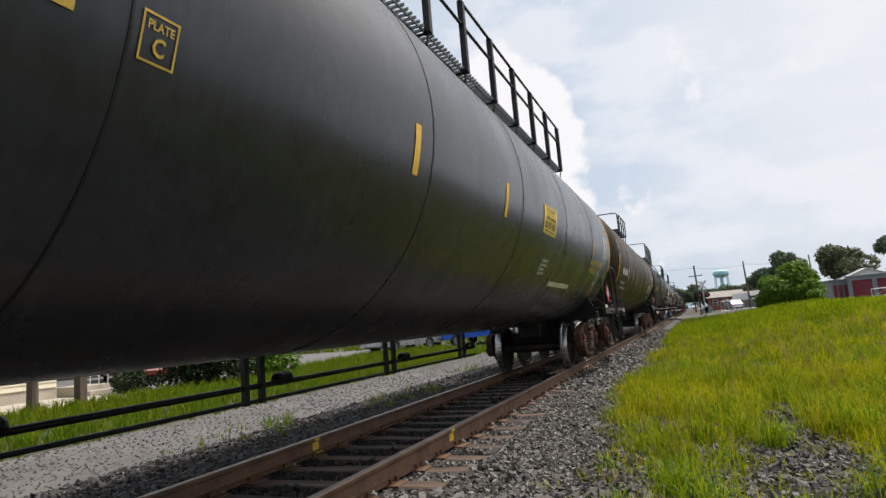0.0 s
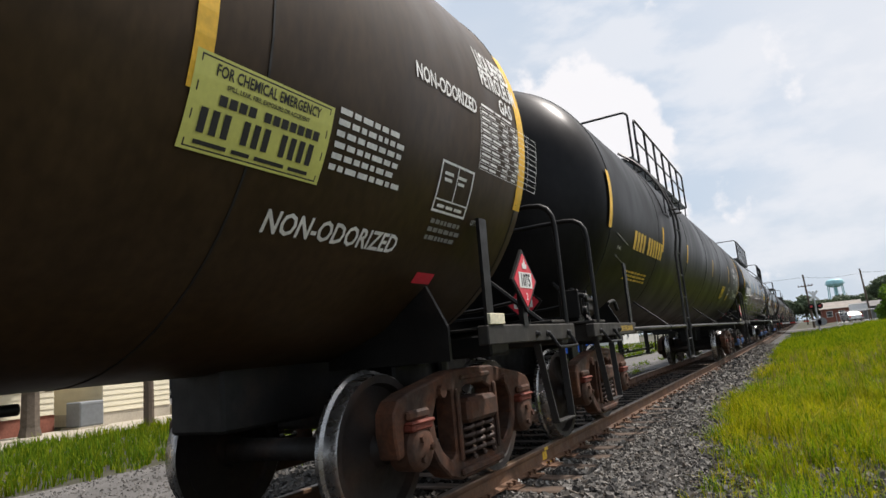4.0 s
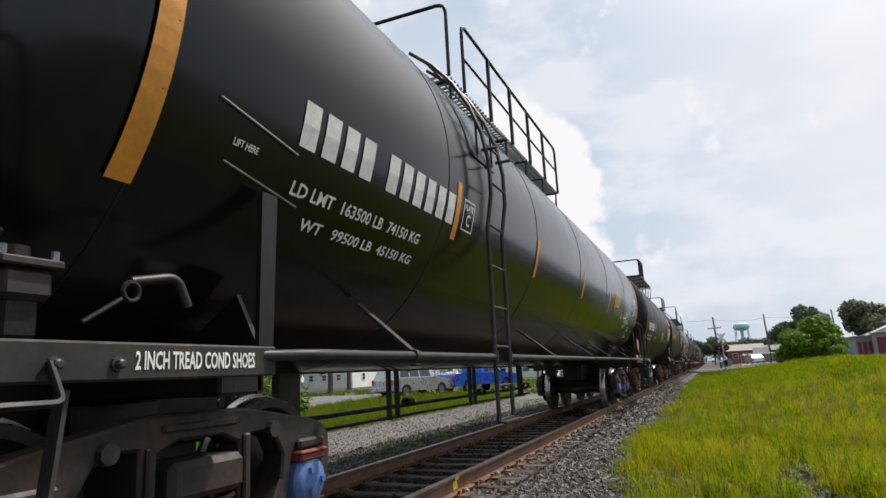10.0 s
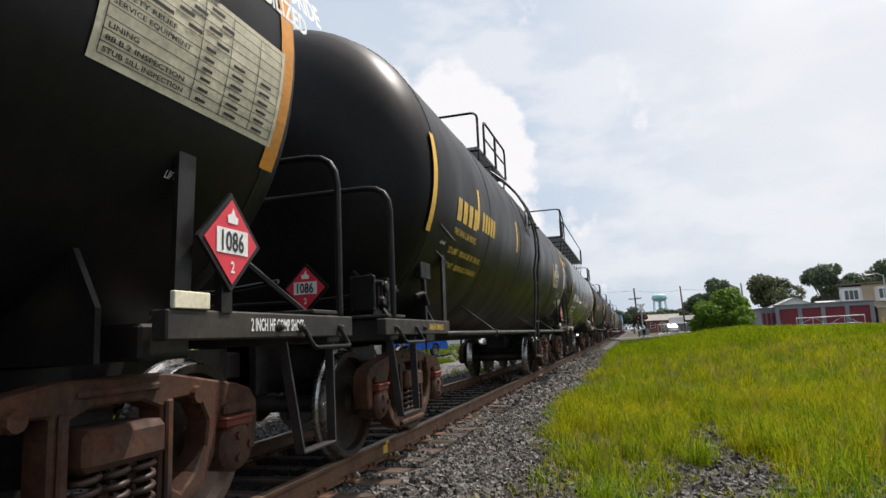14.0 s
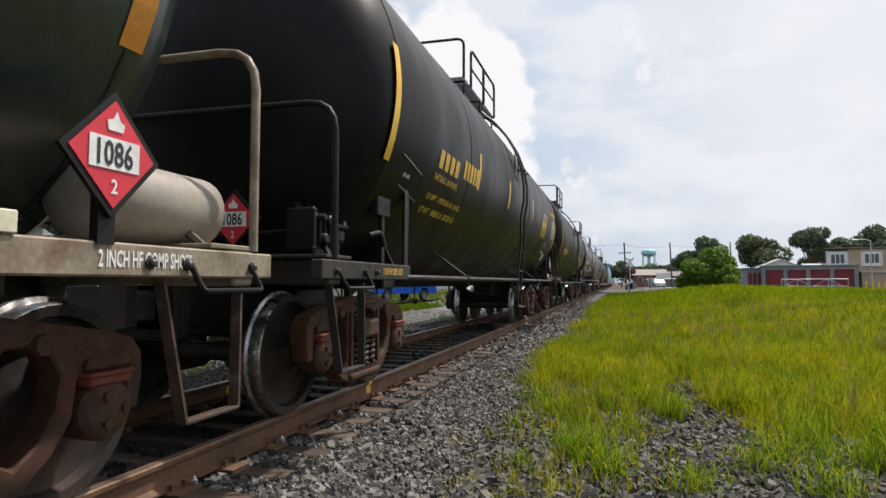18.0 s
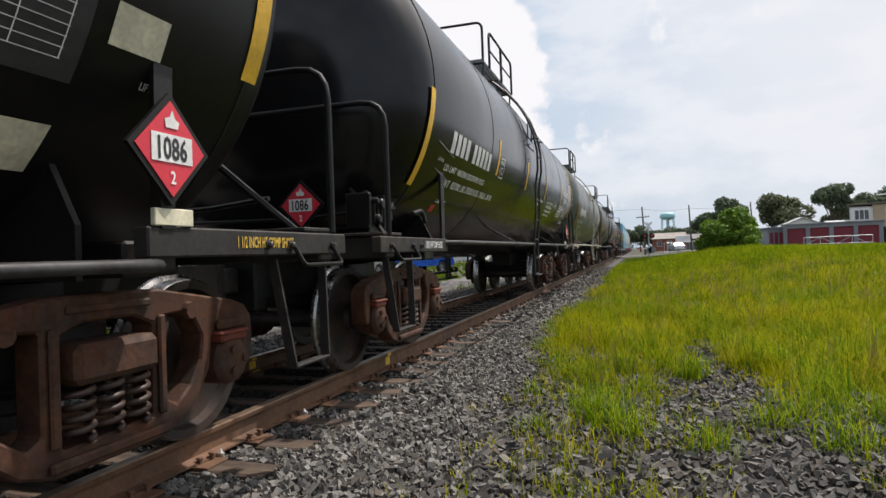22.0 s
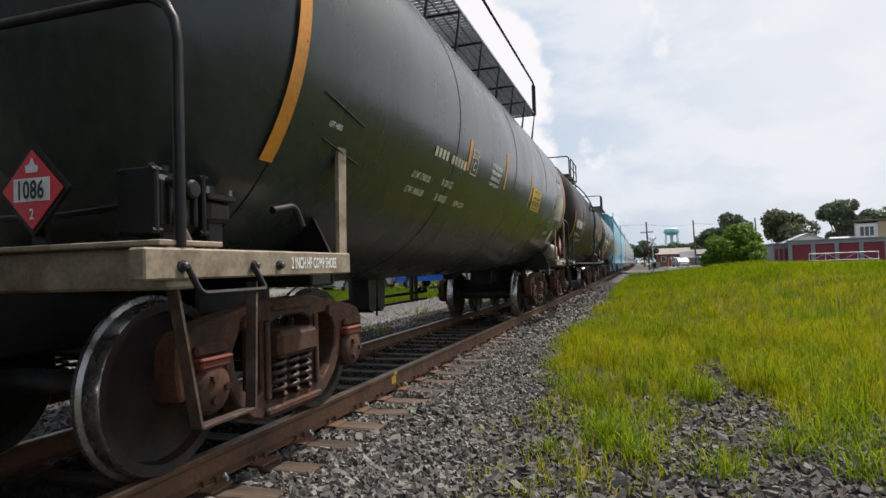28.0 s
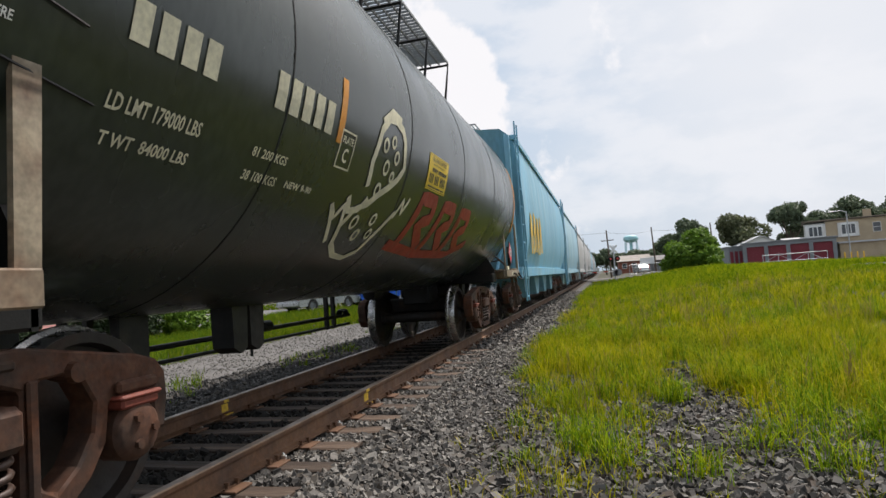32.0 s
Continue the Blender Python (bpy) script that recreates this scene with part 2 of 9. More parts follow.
M_CREAM = material("cream_stencil", (0.62, 0.58, 0.42), 0.65, vary=0.18, scale=6)
M_YELLOW = material("yellow_reflective", (0.78, 0.46, 0.03), 0.5, vary=0.12, scale=5)
M_ORANGE = material("orange_reflective", (0.66, 0.27, 0.03), 0.5, vary=0.12, scale=5)
M_GOLD = material("yellow_stencil", (0.62, 0.40, 0.05), 0.6, vary=0.2, scale=6)
M_PANEL = material("yellow_panel", (0.80, 0.56, 0.03), 0.5, vary=0.06, scale=4)
M_PANEL_PALE = material("pale_yellow_panel", (0.62, 0.62, 0.16), 0.5, vary=0.06, scale=4)
M_INK = material("black_ink", (0.02, 0.02, 0.02), 0.6, vary=0.1)
M_RED = material("placard_red", (0.62, 0.03, 0.05), 0.45, vary=0.06, scale=8)
M_PATCH = material("grey_patch_paint", (0.20, 0.20, 0.19), 0.55, vary=0.12, scale=4)
M_PAD = material("dull_backing_plate", (0.030, 0.030, 0.031), 0.6, vary=0.2, scale=6, second=(0.02, 0.019, 0.018), spot=5)
M_SEAM = material("weld_seam", (0.006, 0.006, 0.006), 0.7, vary=0.1)
M_GRATE = material("galvanised_grating", (0.20, 0.21, 0.21), 0.5, 0.4, vary=0.15, scale=9)
M_BLUE = material("blue_hopper_paint", (0.17, 0.40, 0.54), 0.5, vary=0.14, scale=0.8, fine=14, second=(0.20, 0.40, 0.50), spot=0.6, stretch=(1, 1, 0.3), bump=0.0015, bump_scale=3)
M_SKYBLUE = material("pale_blue_hopper_paint", (0.26, 0.46, 0.58), 0.5, vary=0.14, scale=0.8, fine=14, second=(0.34, 0.50, 0.56), spot=0.6, stretch=(1, 1, 0.3))
M_PALE = material("pale_grey_hopper_paint", (0.44, 0.45, 0.45), 0.55, vary=0.14, scale=0.8, fine=14, second=(0.34, 0.33, 0.31), spot=0.6, stretch=(1, 1, 0.3))
M_RAIL = material("rusty_rail_side", (0.135, 0.066, 0.032), 0.75, vary=0.25, scale=3, fine=30, second=(0.095, 0.048, 0.027), spot=2.5, bump=0.003, bump_scale=40)
M_RAILTOP = material("worn_rail_head", (0.20, 0.135, 0.09), 0.42, 0.55, vary=0.2, scale=3, fine=30)
M_TIE = material("weathered_tie", (0.045, 0.028, 0.019), 0.9, vary=0.35, scale=3, fine=24, second=(0.080, 0.054, 0.036), spot=2.2, random=0.35, stretch=(0.5, 4, 4), bump=0.01, bump_scale=14)
M_SPRAY_RED = material("red_spray", (0.30, 0.035, 0.02), 0.6, vary=0.2, scale=6)
M_ANCHOR = material("galled_anchor_steel", (0.62, 0.60, 0.56), 0.35, 0.8, vary=0.2, scale=20)


# ---- building blocks ----
def part(name, bm, mat, parent, label="", m=None, smooth=0):
    """Links a bmesh as one mesh object under a thing or part."""
    me = bpy.data.meshes.new(name)
    bm.to_mesh(me)
    bm.free()
    return piece(name, me, mat, parent, label, m, smooth)


def piece(name, me, mat, parent, label="", m=None, smooth=0):
    if mat and not me.materials:
        me.materials.append(mat)
    if smooth:
        me.polygons.foreach_set("use_smooth", [True] * len(me.polygons))
        if smooth < 180:
            me.set_sharp_from_angle(angle=radians(smooth))
    ob = new(name, me)
    if parent:
        ob.parent = parent
    if m is not None:
        ob.matrix_basis = m
    if label:
        ob["label"] = label
    return ob


def box(bm, x0, x1, y0, y1, z0, z1, bevel=0.0):
    r = bmesh.ops.create_cube(bm, size=1.0)
    bmesh.ops.transform(bm, matrix=Matrix.LocRotScale(((x0 + x1) / 2, (y0 + y1) / 2, (z0 + z1) / 2), None, (abs(x1 - x0), abs(y1 - y0), abs(z1 - z0))), verts=r["verts"])
    if bevel:
        edges = list({e for v in r["verts"] for e in v.link_edges})
        bmesh.ops.bevel(bm, geom=edges, offset=bevel, segments=1, affect="EDGES")
    return bm


def boxed(x0, x1, y0, y1, z0, z1, bevel=0.0):
    return box(bmesh.new(), x0, x1, y0, y1, z0, z1, bevel)


def tube(bm, points, r, seg=8, bend=0.0, closed_ends=True):
    """A round bar along points, its corners rounded by bend."""
    pts = [Vector(p) for p in points]
    if bend:
        out = [pts[0]]
        for a, b, c in zip(pts, pts[1:], pts[2:]):
            d0, d1 = (a - b), (c - b)
            q = min(bend, d0.length * 0.45, d1.length * 0.45)
            p0, p1 = b + d0.normalized() * q, b + d1.normalized() * q
            for k in range(5):
                s = k / 4
                out.append((1 - s) ** 2 * p0 + 2 * s * (1 - s) * b + s * s * p1)
        pts = out + [pts[-1]]
    rings, side = [], None
    for i, p in enumerate(pts):
        t = (pts[min(i + 1, len(pts) - 1)] - pts[max(i - 1, 0)]).normalized()
        if side is None:
            side = t.orthogonal().normalized()
        side = (side - t * side.dot(t)).normalized()
        up = t.cross(side)
        rings.append([bm.verts.new(p + (side * math.cos(2 * math.pi * k / seg) + up * math.sin(2 * math.pi * k / seg)) * r) for k in range(seg)])
    for a, b in zip(rings, rings[1:]):
        for k in range(seg):
            bm.faces.new((a[k], a[(k + 1) % seg], b[(k + 1) % seg], b[k]))
    if closed_ends:
        bm.faces.new(rings[0][::-1])
        bm.faces.new(rings[-1])
    return bm


def tubed(points, r, seg=8, bend=0.0):
    return tube(bmesh.new(), points, r, seg, bend)


def lathe(bm, profile, m, seg=32):
    """Turns (radius, height) pairs round the local z axis, then lays them by m."""
    rings = []
    for rad, hgt in profile:
        if rad < 1e-6:
            rings.append([bm.verts.new(m @ Vector((0, 0, hgt)))])
        else:
            rings.append([bm.verts.new(m @ Vector((rad * math.cos(2 * math.pi * k / seg), rad * math.sin(2 * math.pi * k / seg), hgt))) for k in range(seg)])
    for a, b in zip(rings, rings[1:]):
        for k in range(seg):
            k2 = (k + 1) % seg
            if len(a) == 1 and len(b) == 1:
                continue
            if len(a) == 1:
                bm.faces.new((a[0], b[k2], b[k]))
            elif len(b) == 1:
                bm.faces.new((a[k], a[k2], b[0]))
            else:
                bm.faces.new((a[k], a[k2], b[k2], b[k]))
    bmesh.ops.recalc_face_normals(bm, faces=bm.faces)
    return bm


def prism(bm, outline, depth, m):
    """A flat plate with that outline in its local xy plane, depth thick along local z."""
    lo = [bm.verts.new(m @ Vector((x, y, 0))) for x, y in outline]
    hi = [bm.verts.new(m @ Vector((x, y, depth))) for x, y in outline]
    bm.faces.new(lo[::-1])
    bm.faces.new(hi)
    for i in range(len(lo)):
        j = (i + 1) % len(lo)
        bm.faces.new((lo[i], lo[j], hi[j], hi[i]))
    bmesh.ops.recalc_face_normals(bm, faces=bm.faces)
    return bm


def heap(name, verts, faces, mat, parent=None, smooth=False):
    """One mesh out of arrays: many small pieces, too many to count."""
    me = bpy.data.meshes.new(name)
    me.from_pydata(verts.tolist(), [], faces.tolist())
    me.materials.append(mat)
    if smooth:
        me.polygons.foreach_set("use_smooth", [True] * len(me.polygons))
    ob = new(name, me)
    ob.parent = parent
    return ob


def thing(name, m, label, category, group="", kind=""):
    ob = new(name)
    ob.empty_display_size = 0.2
    ob.matrix_basis = m
    return tagged(ob, label, category, group, kind)


X_TURN = Matrix(((0, 0, 1, 0), (0, 1, 0, 0), (-1, 0, 0, 0), (0, 0, 0, 1)))  # local z -> +x
Y_TURN = Matrix(((1, 0, 0, 0), (0, 0, 1, 0), (0, -1, 0, 0), (0, 0, 0, 1)))  # local z -> +y

# ---- ground, ballast and track ----
NEAR_RAIL, FAR_RAIL, MID = -2.61, -4.04, -3.325


def ease(a, b, x):
    t = np.clip((x - a) / (b - a), 0, 1)
    return t * t * (3 - 2 * t)


def ground_z(x, y):
    """Height of the ground: level by the track, a rising field on one side, a bank beyond the lane on the other."""
    x, y = np.asarray(x, float), np.asarray(y, float)
    field = 0.80 * ease(6, 38, y) * ease(-1.4, 6.5, x) - 0.35 * ease(40, 85, y) * ease(-1.4, 6.5, x)
    bank = 0.22 * ease(17, 33, y) * ease(-9.8, -15.0, x)
    rough = 0.035 * np.sin(x * 1.7 + 0.6 * y) * np.sin(y * 1.1 - 0.4 * x) * ease(-0.8, 1.5, x)
    mound = 0.20 * np.exp(-((x - 6.0) / 3.6) ** 2 - ((y - 42) / 9.0) ** 2)
    return -0.33 + field + bank + rough + mound


def gz(x, y):
    return float(ground_z(x, y))


M_SOIL = material("dry_soil_and_thatch", (0.036, 0.031, 0.022), 0.95, vary=0.3, scale=1.2, fine=22, second=(0.046, 0.046, 0.014), spot=0.5, mix=(0.4, 0.6), bump=0.02, bump_scale=12)
M_BALLAST = material("ballast_fines", (0.045, 0.043, 0.040), 0.95, vary=0.3, scale=5, fine=45, second=(0.06, 0.056, 0.05), spot=14, bump=0.03, bump_scale=26)
M_LANE = material("crushed_stone_lane", (0.108, 0.101, 0.094), 0.95, vary=0.2, scale=0.9, fine=36, second=(0.095, 0.09, 0.082), spot=3, bump=0.012, bump_scale=34)
M_WALK = material("worn_concrete", (0.40, 0.36, 0.29), 0.9, vary=0.14, scale=0.8, fine=20, bump=0.004)
M_ASPHALT = material("faded_asphalt", (0.115, 0.112, 0.108), 0.9, vary=0.15, scale=0.7, fine=40, bump=0.006)
M_STONES = islands("broken_stone", [(0.020, 0.0185, 0.017), (0.058, 0.054, 0.049), (0.110, 0.103, 0.094), (0.22, 0.208, 0.188), (0.070, 0.055, 0.041)], 0.85)
# ballast between the rails: the shade under the cars is put into its colour
M_SHADEDSTONES = islands("shaded_stone", [(0.009, 0.008, 0.007), (0.020, 0.018, 0.016), (0.036, 0.033, 0.029), (0.028, 0.021, 0.015)], 0.8)
# far shoulder stones, toned down to deepen the train's shadow there
M_SHOULDERSHADE = islands("brake_dusted_stone", [(0.024, 0.023, 0.022), (0.055, 0.053, 0.050), (0.095, 0.092, 0.086), (0.065, 0.055, 0.045)], 0.85)
M_FIELDSTONE = islands("weathered_field_stone", [(0.022, 0.021, 0.019), (0.055, 0.051, 0.046), (0.090, 0.085, 0.077), (0.165, 0.158, 0.145), (0.062, 0.046, 0.033)], 0.85)
M_LANESTONES = islands("lane_chips", [(0.09, 0.085, 0.078), (0.14, 0.132, 0.122), (0.20, 0.19, 0.175)], 0.9)
M_GRASS = islands("meadow_grass", [(0.055, 0.10, 0.002), (0.175, 0.22, 0.002), (0.36, 0.37, 0.003), (0.51, 0.47, 0.006), (0.53, 0.41, 0.06)], 0.9, spec=0.08, patch=((0.55, 0.68, 0.8), 0.55), trans=0.42)
M_TUSSOCK = islands("tussock_grass", [(0.05, 0.115, 0.004), (0.11, 0.20, 0.004), (0.22, 0.31, 0.006), (0.36, 0.40, 0.012)], 0.85, spec=0.12, patch=((0.8, 0.85, 0.8), 0.9), trans=0.40)
M_WEED = islands("dark_weed_leaves", [(0.030, 0.055, 0.012), (0.055, 0.090, 0.018), (0.085, 0.120, 0.024)], 0.7, trans=0.25)
M_GRASSFAR = islands("bank_grass", [(0.05, 0.12, 0.008), (0.11, 0.19, 0.010), (0.21, 0.26, 0.014)], 0.9, spec=0.08, patch=((1.2, 1.0, 0.7), 0.15), trans=0.35)
M_CREST = islands("crest_grass", [(0.07, 0.13, 0.003), (0.15, 0.23, 0.004), (0.27, 0.32, 0.005), (0.38, 0.37, 0.012)], 0.9, spec=0.08, patch=((0.7, 0.8, 0.8), 0.5), trans=0.40)
M_SEED = islands("seed_heads", [(0.30, 0.20, 0.10), (0.36, 0.27, 0.13), (0.26, 0.15, 0.09)], 0.8)


def sheet(name, xs, ys, lift, mat, label):
    """A strip of ground on a grid, lying lift above the ground's own height."""
    gx, gy = np.meshgrid(xs, ys)
    v = np.stack([gx, gy, ground_z(gx, gy) + (lift(gx, gy) if callable(lift) else lift)], -1).reshape(-1, 3)
    nx, ny = len(xs), len(ys)
    i = (np.arange(ny - 1)[:, None] * nx + np.arange(nx - 1)[None]).ravel()
    ob = heap(name, v, np.stack([i, i + 1, i + nx + 1, i + nx], -1), mat, smooth=True)
    return tagged(ob, label, name.replace("_", " "), kind="structure")


sheet("ground", np.r_[-2500, -900, -300, -120, np.arange(-70, -20, 4), np.arange(-20, 20, 0.8), np.arange(20, 80, 4), 120, 300, 900, 2500],
      np.r_[-2500, -900, -300, -120, -60, np.arange(-30, 60, 0.8), np.arange(60, 140, 4), 200, 400, 900, 2600], 0.0, M_SOIL, "level ground of soil and thatch that reaches the horizon")


def bed_lift(x, y):
    d = np.abs(x - MID)
    return 0.105 * (1 - ease(1.35, 2.25, d)) - 0.012 + 0.004 * np.sin(x * 9) * np.sin(y * 7)


along = np.r_[-60, np.arange(-20, 50, 0.6), np.arange(50, 420, 6.0)]
sheet("ballast_bed", np.r_[-6.75, -6.3, np.arange(-5.9, -0.9, 0.22), -0.75], along, lambda x, y: bed_lift(x, y) + 0.02 * (1 - ease(-1.5, -0.75, x)) - 0.004, M_BALLAST, "grey crushed-stone ballast under the track")
sheet("gravel_lane", np.r_[np.arange(-9.5, -6.4, 0.35)], along, 0.006, M_LANE, "pale crushed-stone lane beside the track")
sheet("sidewalk", np.r_[-21.4, -19.5, -17.0], np.r_[-8.0, 4.0, 10.0, 16.0], 0.03, M_WALK, "sunlit concrete apron before the houses")
sheet("parking_lot", np.r_[-62, -45, -35, -28, -21, -17.6], np.r_[16.2, 20, 24, 28, 33, 40], 0.012, M_ASPHALT, "grey asphalt parking lot")
sheet("crossing_road", np.r_[np.arange(-30, 60, 3.0)], np.r_[76.0, 79.0, 83.0], lambda x, y: 0.02 + 0.30 * (1 - ease(3, 9, np.abs(x - MID))), M_ASPHALT, "asphalt road over the level crossing")
sheet("gravel_drive", np.r_[np.arange(7.5, 60, 2.5)], np.r_[30.5, 31.5, 33, 35, 36.5], 0.012, M_LANE, "worn gravel drive across the field")
sheet("storage_yard", np.r_[np.arange(14, 60, 3.0)], np.r_[80.0, 84.0, 88.0, 91.5], 0.015, M_LANE, "pale gravel yard before the storage units")


# -- rails, ties and their fastenings --
def rail_mesh(y0, y1):
    prof = [(-0.068, -0.172), (0.068, -0.172), (0.068, -0.160), (0.014, -0.142), (0.010, -0.06), (0.014, -0.045), (0.034, -0.035), (0.036, -0.008), (0.030, 0.0), (-0.030, 0.0), (-0.036, -0.008), (-0.034, -0.035), (-0.014, -0.045), (-0.010, -0.06), (-0.014, -0.142), (-0.068, -0.160)]
    bm = bmesh.new()
    ys = [y0 + (y1 - y0) * k / 60 for k in range(61)]
    rings = [[bm.verts.new((x, y, z)) for x, z in prof] for y in ys]
    n = len(prof)
    for a, b in zip(rings, rings[1:]):
        for k in range(n):
            f = bm.faces.new((a[k], a[(k + 1) % n], b[(k + 1) % n], b[k]))
            if k in (7, 8, 9):
                f.material_index = 1
    bm.faces.new(rings[0][::-1])
    bm.faces.new(rings[-1])
    bmesh.ops.recalc_face_normals(bm, faces=bm.faces)
    return bm


track = thing("railway_track", Matrix.Identity(4), "rusty rails on weathered timber ties in grey ballast", "railway track", kind="structure")
M_RAILMARK = material("yellow_rail_crayon", (0.72, 0.46, 0.04), 0.7, vary=0.25, scale=30)
for rx in (NEAR_RAIL, FAR_RAIL):
    me = bpy.data.meshes.new("rail")
    bm = rail_mesh(-120, 480)
    bm.to_mesh(me)
    bm.free()
    me.materials.append(M_RAIL)
    me.materials.append(M_RAILTOP)
    r = piece("rail", me, None, track, "rusty rail with a worn bright head", Matrix.Translation((rx, 0, 0)))
    side = 1
    bm = boxed(0.0115, 0.0135, -0.055, 0.06, -0.135, -0.05)
    box(bm, 0.0125, 0.068, -0.05, 0.07, -0.158, -0.150)
    box(bm, 0.030, 0.0375, -0.04, 0.05, -0.036, -0.006)
    part("paint_mark", bm, M_RAILMARK, r, "yellow paint mark on the web", Matrix.Translation((0, 6.30 if rx == NEAR_RAIL else 5.88, 0)))

TIE_STEP, TIE_0 = 0.518, 5.27
tie_rnd = random.Random(7)


def tie_mesh(k):
    rnd = random.Random(100 + k)
    bm = bmesh.new()
    xs = [-1.30, -0.9, -0.4, 0.1, 0.6, 1.0, 1.30]
    rings = []
    for x in xs:
        w0, w1, top = 0.112 + rnd.uniform(-0.012, 0.012), 0.112 + rnd.uniform(-0.012, 0.012), rnd.uniform(-0.012, 0.004)
        e = rnd.uniform(0.0, 0.05) if abs(x) > 1.2 else 0
        sx = math.copysign(abs(x) - e, x)
        rings.append([bm.verts.new(q) for q in ((sx, -w0, -0.17), (sx, -w0, top - 0.012), (sx, -w0 + 0.02, top), (sx, w1 - 0.02, top), (sx, w1, top - 0.012), (sx, w1, -0.17))])
    for a, b in zip(rings, rings[1:]):
        for i in range(6):
            bm.faces.new((a[i], a[(i + 1) % 6], b[(i + 1) % 6], b[i]))
    bm.faces.new(rings[0][::-1])
    bm.faces.new(rings[-1])
    bmesh.ops.recalc_face_normals(bm, faces=bm.faces)
    me = bpy.data.meshes.new("tie")
    bm.to_mesh(me)
    bm.free()
    return me


TIES = [tie_mesh(k) for k in range(6)]


def make_small(bm, name):
    me = bpy.data.meshes.new(name)
    bm.to_mesh(me)
    bm.free()
    return me


ME_PLATE = make_small(box(boxed(-0.17, 0.17, -0.10, 0.10, 0.0, 0.014, 0.003), 0.07, 0.085, -0.09, 0.09, 0.014, 0.024), "tie_plate")
sp = bmesh.new()
for sx, sy in ((0.078, -0.05), (0.085, 0.055), (-0.078, 0.05)):
    box(sp, sx - 0.010, sx + 0.010, sy - 0.010, sy + 0.010, 0.01, 0.045)
    box(sp, sx - 0.020, sx + 0.016, sy - 0.016, sy + 0.016, 0.045, 0.058, 0.004)
ME_SPIKE = make_small(sp, "spike")
an = tubed([(-0.075, 0.0, -0.182), (0.05, 0.0, -0.19), (0.10, 0.0, -0.165), (0.085, 0.0, -0.138)], 0.011, 6, 0.03)
box(an, 0.085, 0.13, -0.035, -0.012, -0.178, -0.15, 0.004)
ME_ANCHOR = make_small(an, "rail_anchor")
for k in range(-16, 150):
    y = TIE_0 + k * TIE_STEP + tie_rnd.uniform(-0.02, 0.02)
    piece("tie", TIES[k % 6], M_TIE, track, "", pose(MID + tie_rnd.uniform(-0.05, 0.05), y, -0.186, 0, 0, tie_rnd.uniform(-1.2, 1.2)))
    if k < 40:
        for rx, flip in ((NEAR_RAIL, 0), (FAR_RAIL, 180)):
            piece("tie_plate", ME_PLATE, M_RAIL, track, "", pose(rx, y, -0.1885, 0, 0, flip))
            piece("spike", ME_SPIKE, M_RAIL, track, "", pose(rx, y, -0.1885, 0, 0, flip))
        if k % 2 == 0:
            piece("rail_anchor", ME_ANCHOR, M_ANCHOR, track, "", pose(NEAR_RAIL, y + 0.135, 0, 0, 0, 0))
            piece("rail_anchor", ME_ANCHOR, M_RAIL, track, "", pose(FAR_RAIL, y + 0.135, 0, 0, 0, 180))
far_ties = bmesh.new()
for k in range(150, 640):
    y = TIE_0 + k * TIE_STEP
    box(far_ties, MID - 1.3, MID + 1.3, y - 0.11, y + 0.11, -0.30, -0.19)
tagged(part("far_ties", far_ties, M_TIE, track), kind="stuff")

gen = np.random.default_rng(5)


def stones(name, n, x0, x1, y0, y1, size, z_of, mat, label, keep=None, power=1.0):
    """Angular stones, each a knocked-about cube, strewn over a strip."""
    x = gen.uniform(x0, x1, n)
    y = y0 + (y1 - y0) * gen.uniform(0, 1, n) ** power
    if keep is not None:
        m = keep(x, y)
        x, y = x[m], y[m]
        n = len(x)
    s = gen.uniform(size[0], size[1], n) * (0.8 + 0.5 * gen.random(n))
    cube = np.array([[a, b, c] for a in (-1, 1) for b in (-1, 1) for c in (-1, 1)], float) * 0.5
    v = cube[None] * gen.uniform(0.55, 1.15, (n, 8, 1)) * np.stack([gen.uniform(0.7, 1.4, n), gen.uniform(0.6, 1.1, n), gen.uniform(0.5, 0.9, n)], -1)[:, None]
    q = gen.normal(size=(n, 4))
    q /= np.linalg.norm(q, axis=1, keepdims=True)
    w, a, b, c = q.T
    rot = np.stack([1 - 2 * (b * b + c * c), 2 * (a * b - c * w), 2 * (a * c + b * w), 2 * (a * b + c * w), 1 - 2 * (a * a + c * c), 2 * (b * c - a * w), 2 * (a * c - b * w), 2 * (b * c + a * w), 1 - 2 * (a * a + b * b)], -1).reshape(n, 3, 3)
    v = np.einsum("nij,nkj->nki", rot, v) * s[:, None, None]
    v += np.stack([x, y, z_of(x, y) + s * 0.18], -1)[:, None]
    f = np.array([[0, 1, 3, 2], [4, 6, 7, 5], [0, 4, 5, 1], [2, 3, 7, 6], [0, 2, 6, 4], [1, 5, 7, 3]])
    faces = (np.arange(n)[:, None, None] * 8 + f[None]).reshape(-1, 4)
    return tagged(heap(name, v.reshape(-1, 3), faces, mat), label, "ballast", kind="stuff")


def bed_z(x, y):
    return ground_z(x, y) + bed_lift(x, y) + 0.02 * (1 - ease(-1.5, -0.75, x))


def off_ties(x, y):
    """Stones lie between the ties where ties are, and anywhere beyond their ends."""
    d = np.abs((y - TIE_0) / TIE_STEP - np.round((y - TIE_0) / TIE_STEP)) * TIE_STEP
    return ((d > 0.125) | (np.abs(x - MID) > 1.28)) & (np.abs(x - NEAR_RAIL) > 0.07) & (np.abs(x - FAR_RAIL) > 0.07)


def thinning(x, y):
    return gen.random(len(x)) < 1.0 - 0.85 * ease(-1.5, -0.75, x + 0.18 * np.sin(y * 2.1))


